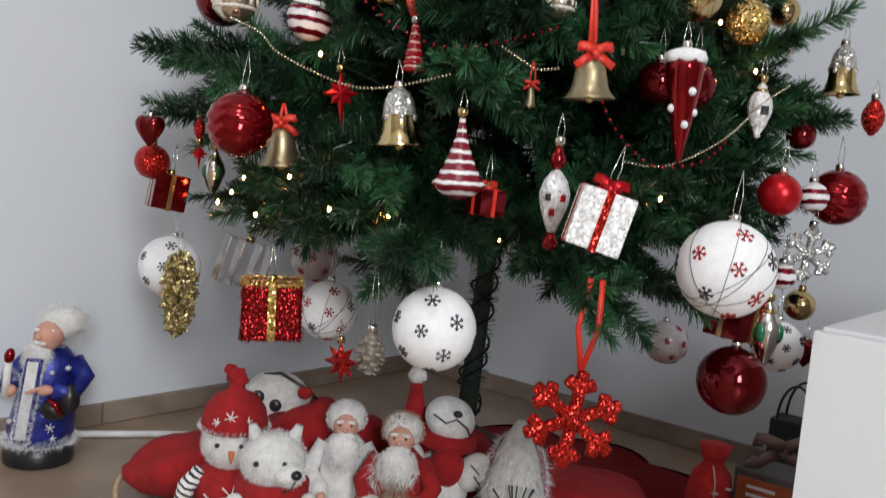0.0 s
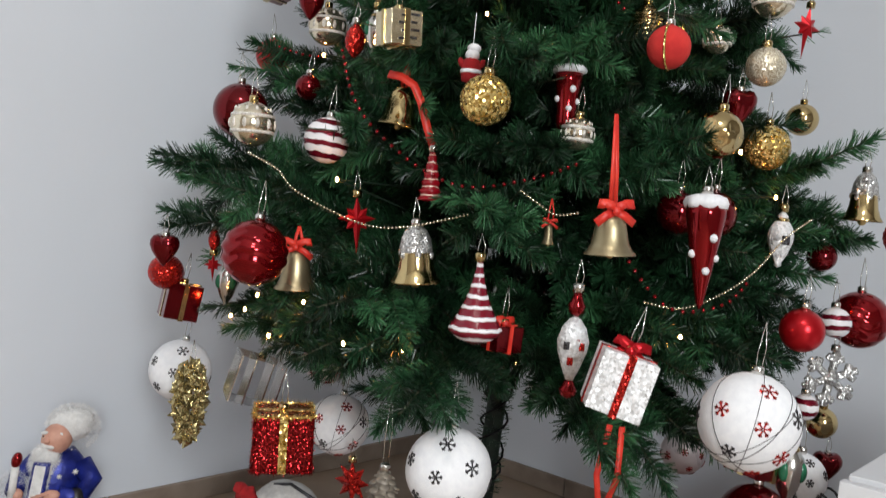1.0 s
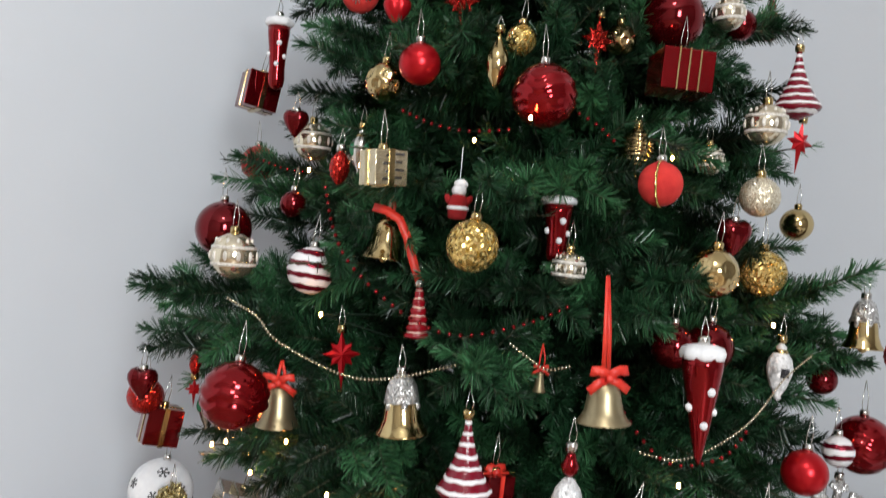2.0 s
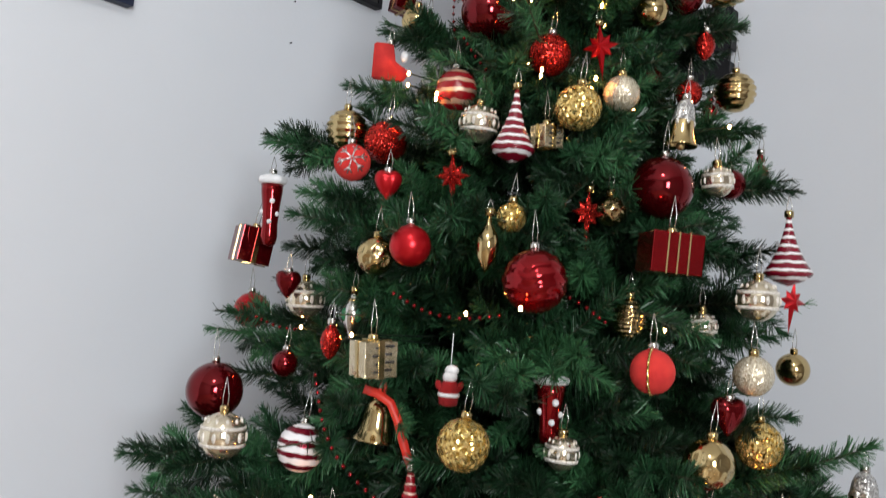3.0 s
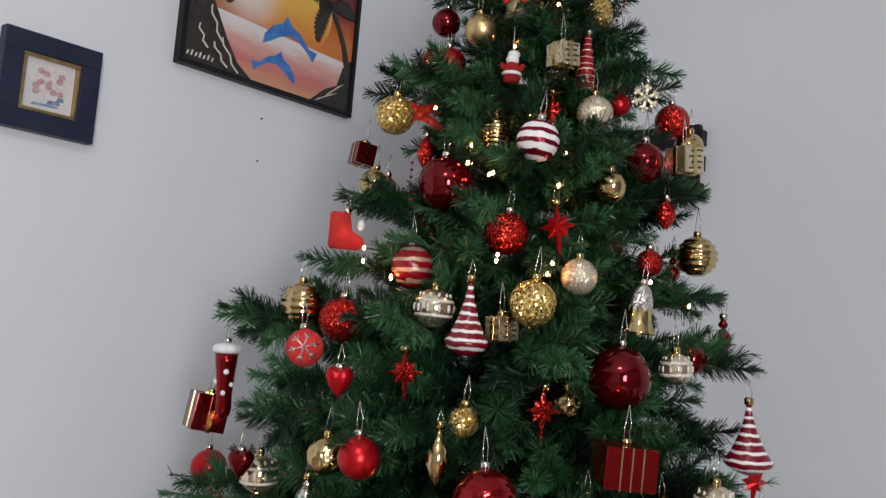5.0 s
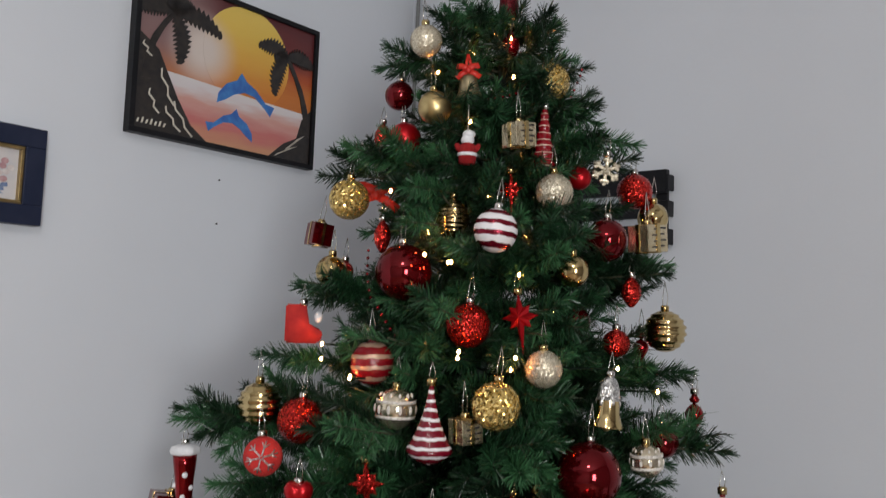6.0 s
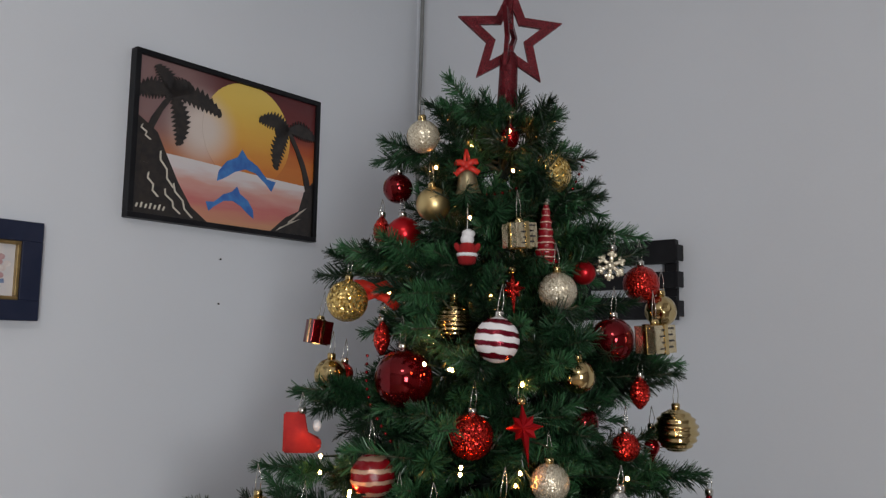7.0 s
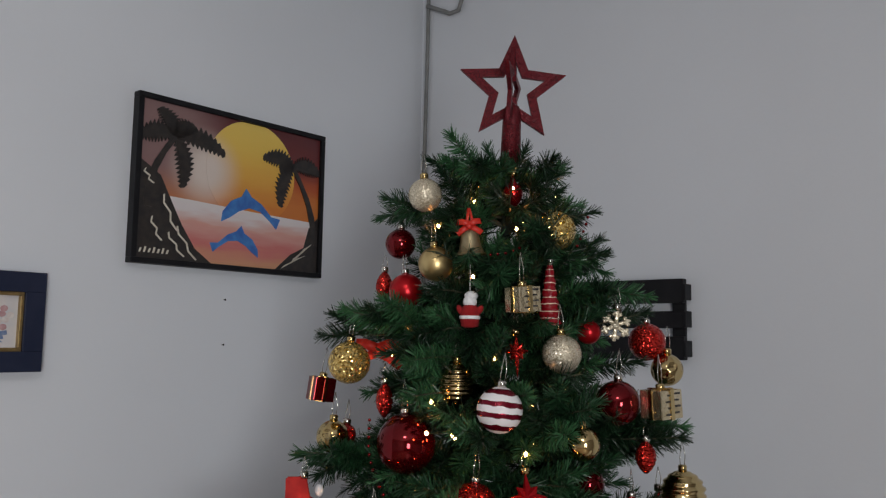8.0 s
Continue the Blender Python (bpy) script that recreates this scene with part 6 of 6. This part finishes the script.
# face turned to one side, brow, nose and moustache, framed by a white hood
blob(b, (-0.002, -0.028, 0.254), 0.028, 0.028, 0.031, (0, 8, -12), mat=2)
blob(b, (-0.010, -0.054, 0.255), 0.006, 0.008, 0.006, seg=10, mat=2)
for dx, dz, t in ((-0.021, 0.267, -14), (0.006, 0.269, 12)):
    blob(b, (dx, -0.045, dz), 0.009, 0.004, 0.0035, (0, t, -25), seg=8, mat=3)
    blob(b, (dx, -0.045, dz - 0.007), 0.003, 0.003, 0.002, seg=8, mat=1)
blob(b, (-0.010, -0.050, 0.244), 0.016, 0.006, 0.005, (0, 6, -20), seg=10, mat=3)
blob(b, (0.010, -0.002, 0.276), 0.042, 0.038, 0.034, mat=3, lump=0.1)
fuzz(b, (0.010, 0.000, 0.275), 0.044, 0.038, 0.038, 1900, 0.010, 4, TR, 0.1, -0.25)
fuzz(b, (0.016, 0.012, 0.262), 0.042, 0.030, 0.042, 1200, 0.010, 4, TR, 0.1, -0.8)
blob(b, (-0.014, -0.040, 0.222), 0.024, 0.014, 0.026, mat=3, lump=0.2)
fuzz(b, (-0.014, -0.042, 0.216), 0.024, 0.015, 0.030, 700, 0.014, 4, TR, 0.6)
box(b, -0.028, -0.068, 0.05, 0.004, -0.04, 0.212, pose(0, 0, 0, -2.5, 0, 0), bevel=0.006, mat=3)
for k in range(12):
    fuzz(b, (-0.012, -0.064 + 0.0014 * k, 0.055 + 0.0140 * k), 0.017, 0.008, 0.010, 170, 0.012, 5, TR, 0.2)
tube(b, [(-0.050, -0.068, 0.140), (-0.052, -0.070, 0.208)], 0.0068, 12, mat=3)
blob(b, (-0.052, -0.070, 0.220), 0.0095, 0.0095, 0.015, seg=12, mat=6)
# dark mitten with a red strap, and small white stars on the coat
blob(b, (0.056, -0.046, 0.140), 0.024, 0.018, 0.030, (0, -20, 0), mat=1, lump=0.1)
blob(b, (0.036, -0.056, 0.118), 0.026, 0.014, 0.018, (0, 20, 0), mat=1, lump=0.2)
tube(b, [(0.030, -0.066, 0.142), (0.046, -0.070, 0.130), (0.054, -0.062, 0.112)], 0.006, 8, mat=6)
for cx, cz, sz in ((0.034, 0.080, 0.010), (0.040, 0.058, 0.008), (0.022, 0.108, 0.006), (0.046, 0.196, 0.006), (-0.046, 0.085, 0.006), (0.024, 0.190, 0.005)):
    for k in range(3):
        a = math.pi * k / 3 + 0.4
        yy = -math.sqrt(max(1e-5, 0.059**2 - cx * cx)) - 0.002
        tube(b, [(cx - sz * math.cos(a), yy, cz - sz * math.sin(a)), (cx + sz * math.cos(a), yy, cz + sz * math.sin(a))], 0.0011, 5, mat=3)
for v in b.verts:
    v.co.x += 0.11 * max(0.0, v.co.z - 0.05)
fuzz(b, (0, 0, 0.046), 0.066, 0.066, 0.015, 1900, 0.016, 5, TR, 0.3)
lathe(b, [(0.062, 0.0), (0.064, 0.004), (0.064, 0.034), (0.058, 0.038)], 32, mat=1)
toy("blue_figurine", b, (BLUECLOTH, BLACKP, SKIN, PLUSH, FUR, TINSEL, RED), pose(-0.706, 1.515, 0.001, 0, 0, 4) @ Matrix.Scale(0.95, 4), "blue-coated figurine with white tinsel trim on a black stand", "figurine")

# snowman with a red hat
b = bmesh.new()
blob(b, (0, 0, 0.068), 0.062, 0.055, 0.068, mat=0, lump=0.1)
lathe(b, [(0.050, 0.055), (0.064, 0.07), (0.062, 0.115), (0.045, 0.132)], 24, mat=1)
blob(b, (0, -0.004, 0.172), 0.055, 0.050, 0.050, mat=0, lump=0.05)
fuzz(b, (0, -0.004, 0.172), 0.055, 0.050, 0.050, 1200, 0.007, 2, TR)
lathe(b, [(0.058, 0.198), (0.060, 0.21), (0.054, 0.236), (0.038, 0.258), (0.016, 0.268), (0.012, 0.285)], 24, mat=1)
fuzz(b, (0, 0, 0.204), 0.062, 0.058, 0.013, 1200, 0.010, 2, TR, 0.1)
blob(b, (0.0, 0, 0.292), 0.018, 0.016, 0.018, mat=1, lump=0.4)
blob(b, (-0.012, 0, 0.304), 0.012, 0.012, 0.010, mat=1, lump=0.4)
for s in (-1, 1):
    blob(b, (s * 0.021, -0.055, 0.182), 0.0045, 0.004, 0.0045, seg=8, mat=3)
tube(b, [(0.004, -0.052, 0.170), (0.006, -0.066, 0.155)], 0.006, 8, mat=4, taper=0.25)
tube(b, [(-0.05, -0.02, 0.122), (-0.072, -0.035, 0.10), (-0.078, -0.045, 0.06)], 0.016, 8, mat=5)
for cx, cz, q, sz in ((0.0, 0.232, 0.053, 0.012), (-0.024, 0.222, 0.056, 0.008), (0.028, 0.225, 0.053, 0.008), (0.01, 0.095, 0.064, 0.022), (-0.03, 0.085, 0.06, 0.012)):
    for k in range(3):
        a = math.pi * k / 3 + 0.3
        dx, dz = sz * math.cos(a), sz * math.sin(a)
        yy = -math.sqrt(max(1e-6, q * q - cx * cx)) - 0.003
        tube(b, [(cx - dx, yy + 0.002, cz - dz), (cx, yy, cz), (cx + dx, yy + 0.002, cz + dz)], 0.0014, 5, mat=0)
toy("snowman_toy", b, (PLUSH, REDCLOTH, FUR, BLACKP, ORANGE, SCARF), pose(-0.288, 1.265, 0.006, 0, 0, 6) @ Matrix.Scale(0.86, 4), "white plush snowman with a red knitted hat")

# white bear with a red scarf
b = bmesh.new()
blob(b, (0, 0, 0.055), 0.055, 0.05, 0.058, mat=0, lump=0.1)
blob(b, (0, -0.006, 0.145), 0.047, 0.044, 0.042, mat=0, lump=0.06)
fuzz(b, (0, -0.006, 0.145), 0.047, 0.044, 0.042, 1100, 0.009, 1, TR)
fuzz(b, (0, 0, 0.06), 0.055, 0.05, 0.05, 900, 0.009, 1, TR)
blob(b, (0.022, -0.042, 0.136), 0.022, 0.020, 0.018, mat=0)
fuzz(b, (0.022, -0.042, 0.136), 0.022, 0.020, 0.018, 300, 0.007, 1, TR)
tube(b, [(0.030, -0.066, 0.134), (0.024, -0.066, 0.122), (0.012, -0.062, 0.116)], 0.0012, 5, mat=3)
blob(b, (0.031, -0.063, 0.142), 0.008, 0.007, 0.007, seg=10, mat=3)
for s in (-1, 1):
    tube(b, [(s * 0.026, 0.0, 0.172), (s * 0.034, -0.002, 0.196)], 0.013, 10, mat=0, taper=0.45)
    blob(b, (s * 0.02 - 0.006, -0.046, 0.152), 0.0042, 0.004, 0.0042, seg=8, mat=3)
    blob(b, (s * 0.045, -0.03, 0.07), 0.02, 0.02, 0.034, (0, s * 20, 0), mat=0)
lathe(b, [(0.046, 0.092), (0.054, 0.095), (0.055, 0.112), (0.046, 0.116)], 24, mat=2)
toy("bear_toy", b, (PLUSH, FUR, REDCLOTH, BLACKP), pose(-0.212, 1.20, 0.012, 0, 0, 12), "white fluffy bear toy with a red scarf")

# grey-white toy with dark stitches behind them
b = bmesh.new()
blob(b, (0, 0, 0.06), 0.06, 0.05, 0.06, mat=1)
blob(b, (-0.01, -0.01, 0.165), 0.062, 0.05, 0.055, mat=0, lump=0.05)
for x, z in ((-0.022, 0.185), (0.008, 0.172)):
    blob(b, (x - 0.01, -0.056, z), 0.011, 0.006, 0.011, seg=10, mat=2)
tube(b, [(-0.03, -0.02, 0.215), (0.0, -0.03, 0.222), (0.05, -0.03, 0.195), (0.075, -0.02, 0.165)], 0.003, 6, mat=2)
blob(b, (0.045, -0.045, 0.195), 0.013, 0.011, 0.011, seg=10, mat=3)
blob(b, (0.02, -0.055, 0.125), 0.045, 0.025, 0.035, (0, 35, 0), mat=1)
toy("round_plush_toy", b, (GREYPLUSH, DARKRED, BLACKP, REDCLOTH), pose(-0.245, 1.43, 0.012), "grey-white plush toy with black buttons and a wine-red coat")

# two bearded figures, each one plain mesh
def bearded(x, y, turn, height, coat, hood, beard, label, long_beard):
    s = height / 0.24
    b = bmesh.new()
    lathe(b, [(0.05 * s, 0.0), (0.055 * s, 0.01 * s), (0.047 * s, 0.10 * s), (0.040 * s, 0.165 * s), (0.022 * s, 0.185 * s)], 24, lambda a, k: 1 + 0.04 * math.sin(7 * a), mat=0)
    blob(b, (0, -0.008 * s, 0.205 * s), 0.024 * s, 0.024 * s, 0.026 * s, mat=2)
    blob(b, (0, 0.006, 0.214 * s), 0.034 * s, 0.030 * s, 0.031 * s, mat=1, lump=0.1)
    fuzz(b, (0, 0.006, 0.214 * s), 0.035 * s, 0.030 * s, 0.032 * s, 900, 0.008 * s, 3 if hood is not FUR else 4, TR, 0.1, -0.5)
    blob(b, (0, -0.034 * s, 0.166 * s), 0.030 * s, 0.018 * s, 0.034 * s, mat=1, lump=0.15)
    blob(b, (0, -0.034 * s, 0.203 * s), 0.0055 * s, 0.006 * s, 0.005 * s, seg=10, mat=2)
    for d in (-1, 1):
        blob(b, (d * 0.009 * s, -0.034 * s, 0.194 * s), 0.011 * s, 0.005 * s, 0.0045 * s, (0, d * 18, 0), seg=10, mat=1)
        blob(b, (d * 0.010 * s, -0.029 * s, 0.2165 * s), 0.008 * s, 0.004 * s, 0.003 * s, (0, d * 8, 0), seg=10, mat=1)
        blob(b, (d * 0.010 * s, -0.0305 * s, 0.2105 * s), 0.0026 * s, 0.002 * s, 0.002 * s, seg=8, mat=5)
    fuzz(b, (0, -0.033 * s, 0.163 * s), 0.031 * s, 0.019 * s, 0.036 * s, 1100, 0.013 * s, 4, TR, 0.9, -1.0)
    if long_beard:
        fuzz(b, (0, -0.034 * s, 0.115 * s), 0.016 * s, 0.016 * s, 0.055 * s, 800, 0.030 * s, 3, TR, 1.2)
        fuzz(b, (-0.034 * s, -0.02 * s, 0.14 * s), 0.012 * s, 0.012 * s, 0.04 * s, 300, 0.026 * s, 4, TR, 1.2)
    for d in (-1, 1):
        tube(b, [(d * 0.034 * s, 0, 0.168 * s), (d * 0.060 * s, -0.016 * s, 0.125 * s), (d * 0.042 * s, -0.042 * s, 0.10 * s)], 0.017 * s, 10, mat=0)
        blob(b, (d * 0.040 * s, -0.045 * s, 0.098 * s), 0.020 * s, 0.018 * s, 0.018 * s, mat=1)
        fuzz(b, (d * 0.040 * s, -0.045 * s, 0.098 * s), 0.021 * s, 0.019 * s, 0.019 * s, 260, 0.008 * s, 3 if hood is not FUR else 4, TR, 0.2)
        blob(b, (d * 0.034 * s, -0.060 * s, 0.092 * s), 0.009 * s, 0.010 * s, 0.009 * s, mat=2, seg=10)
    if not long_beard:
        fuzz(b, (0, 0, 0.09 * s), 0.050 * s, 0.050 * s, 0.08 * s, 1500, 0.007 * s, 4, TR, 0.3)
    mats = (coat, PLUSH, SKIN, TANFUR, FUR, BLACKP)
    return toy("bearded_figurine", b, mats, pose(x, y, 0.012, 0, 0, turn), label, "figurine")


bearded(-0.117, 1.285, 4, 0.210, PLUSH, FUR, FUR, "bearded figurine in a white fur coat and hood", False)
bearded(-0.026, 1.235, -6, 0.214, REDCLOTH, TANFUR, FUR, "bearded figurine in a wine-red coat with tan fur", True)

# striped plush bear leaning at the trunk
b = bmesh.new()
blob(b, (0, 0, 0.07), 0.055, 0.05, 0.072, mat=0)
blob(b, (0.0, -0.008, 0.200), 0.045, 0.042, 0.036, (20, 14, 0), mat=0)
blob(b, (0.012, -0.048, 0.222), 0.008, 0.006, 0.006, seg=10, mat=2)
tube(b, [(-0.028, -0.042, 0.212), (-0.005, -0.055, 0.205), (0.012, -0.053, 0.214), (0.032, -0.045, 0.20), (0.038, -0.04, 0.188)], 0.0016, 5, mat=2)
lathe(b, [(0.046, 0.150), (0.054, 0.155), (0.052, 0.175), (0.044, 0.178)], 24, mat=1)
blob(b, (0.01, -0.035, 0.125), 0.03, 0.022, 0.036, mat=1)
for d in (-1, 1):
    blob(b, (d * 0.056, -0.02, 0.12), 0.028, 0.026, 0.036, (0, d * 25, 0), mat=0)
    blob(b, (d * 0.04, -0.04, 0.03), 0.028, 0.034, 0.028, mat=0)
    for k in range(3):
        tube(b, [(d * (0.05 + 0.008 * k), -0.046, 0.14 - 0.018 * k), (d * (0.068 + 0.004 * k), -0.043, 0.125 - 0.018 * k)], 0.0014, 5, mat=2)
toy("striped_bear_toy", b, (PLUSH, REDCLOTH, BLACKP), pose(0.028, 1.345, 0.010, 0, 6, -4) @ Matrix.Scale(0.95, 4), "cream plush bear with stitched stripes and a red vest")

# red cap with a pompom peeping out behind them
b = bmesh.new()
lathe(b, [(0.040, 0.0), (0.042, 0.05), (0.030, 0.14), (0.015, 0.20), (0.009, 0.235)], 18, lambda a, k: 1 + 0.05 * math.sin(5 * a + 4 * k), mat=0)
blob(b, (0.0, 0, 0.247), 0.014, 0.014, 0.014, mat=1, lump=0.2)
fuzz(b, (0.0, 0, 0.247), 0.014, 0.014, 0.014, 250, 0.006, 2, TR)
toy("pointed_cap", b, (REDCLOTH, PLUSH, FUR), pose(-0.012, 1.37, 0.012), "pointed red felt cap with a white pompom", "cap")

# silvery white figure with twigs
b = bmesh.new()
lathe(b, [(0.055, 0.0), (0.058, 0.02), (0.048, 0.10), (0.032, 0.16), (0.02, 0.19), (0.006, 0.215)], 22, lambda a, k: 1 + 0.06 * math.sin(9 * a), mat=0)
fuzz(b, (0, 0, 0.11), 0.05, 0.05, 0.09, 1500, 0.018, 1, TR, 1.0)
blob(b, (0.015, -0.035, 0.06), 0.03, 0.025, 0.03, mat=2)
fuzz(b, (-0.01, -0.03, 0.02), 0.06, 0.045, 0.03, 700, 0.012, 3, TR)
for k in range(8):
    a = TR.uniform(-0.9, 0.9)
    tube(b, [(-0.005, -0.058, 0.07), (-0.005 + 0.02 * math.sin(a), -0.064, 0.10), (-0.005 + 0.045 * math.sin(a), -0.066, 0.115 + 0.02 * math.cos(a))], 0.0013, 5, mat=4)
toy("silver_figurine", b, (GREYPLUSH, TINSEL, PLUSH, FUR, BLACKP), pose(0.155, 1.265, 0.012), "silvery white tinsel figurine with dark twigs", "figurine")

# red sack with white print, black carrier bag, boxes beside the cabinet
b = bmesh.new()
lathe(b, [(0.030, 0.0), (0.046, 0.008), (0.050, 0.05), (0.040, 0.10), (0.020, 0.125), (0.026, 0.135), (0.034, 0.165)], 24, lambda a, k: 1 + 0.06 * math.sin(5 * a + 3 * k))
sack = thing("gift_sack", pose(0.548, 1.505, 0.002, 0, 0, 10) @ Matrix.Scale(0.86, 4), "small red cloth sack with white print and a drawstring", "sack")
part("sack_body", b, BRIGHTFELT, sack)
for k, (x, z) in enumerate(((-0.018, 0.075), (0.012, 0.085), (0.0, 0.055), (0.022, 0.06))):
    part("print_mark", box(bmesh.new(), x - 0.006, -0.054, z - 0.0015, x + 0.006, -0.046, z + 0.0015), SNOW, sack, "white printed mark", smooth=False)
st = bmesh.new()
tube(st, [(-0.014, -0.024, 0.126), (-0.018, -0.045, 0.10), (-0.022, -0.055, 0.06)], 0.0016, 6)
tube(st, [(-0.022 + 0.010 * math.cos(a), -0.057, 0.048 + 0.010 * math.sin(a)) for a in np.linspace(0, 6.28, 14)], 0.002, 6)
part("drawstring", st, CABLE_W, sack, "white drawstring with a ring")
bag = thing("carrier_bag", CORNER @ pose(-0.075, -1.150, 0.001), "small black paper carrier bag with cord handles", "bag")
bb = box(bmesh.new(), -0.045, -0.048, 0, 0.025, 0.048, 0.150, bevel=0.004)
part("bag_body", bb, BLACKBAG, bag, smooth=False)
for x in (-0.040, 0.020):
    hb = bmesh.new()
    tube(hb, [(x, 0.035 * math.cos(a), 0.15 + 0.075 * math.sin(a)) for a in np.linspace(0, math.pi, 14)], 0.0028, 6)
    part("cord_handle", hb, BLACKP, bag)
ORBOX = surface("printed_orange", (0.42, 0.10, 0.03), (0.30, 0.06, 0.02), 0.45, scale=25.0)
pk = thing("packet_box", pose(0.66, 1.46, 0.0, 0, 0, -38), "dark cardboard packet with an orange printed front", "box")
part("carton", box(bmesh.new(), -0.075, -0.04, 0.001, 0.075, 0.06, 0.115, bevel=0.002), surface("dark_card", (0.10, 0.09, 0.085), (0.06, 0.055, 0.05), 0.6, scale=30.0), pk, smooth=False)
part("front_label", box(bmesh.new(), -0.068, -0.0425, 0.01, 0.068, -0.0405, 0.103), ORBOX, pk, "orange printed panel", smooth=False)
for z in (0.085, 0.07):
    part("print_bar", box(bmesh.new(), -0.05, -0.0435, z, 0.0, -0.0428, z + 0.006), SNOW, pk, "white printed bar", smooth=False)
bow_bag = thing("ribbon_tie", pose(0.66, 1.48, 0.1165), "dull brown ribbon bow lying on the packet", "ribbon")
part("ribbon", ribbon_bow(bmesh.new(), (0, 0, 0.032), 0.05, 0.010), surface("brown_satin", (0.16, 0.09, 0.075), None, 0.4), bow_bag)
fl = thing("floor_cable", pose(0, 0, 0), "white cable duct lying on the floor along the wall", "cable")
part("duct", tube(bmesh.new(), [(-0.98, 1.565, 0.008), (-0.80, 1.618, 0.008), (-0.678, 1.652, 0.008), (-0.54, 1.69, 0.008), (-0.40, 1.725, 0.008)], 0.007, 8), CABLE_W, fl)
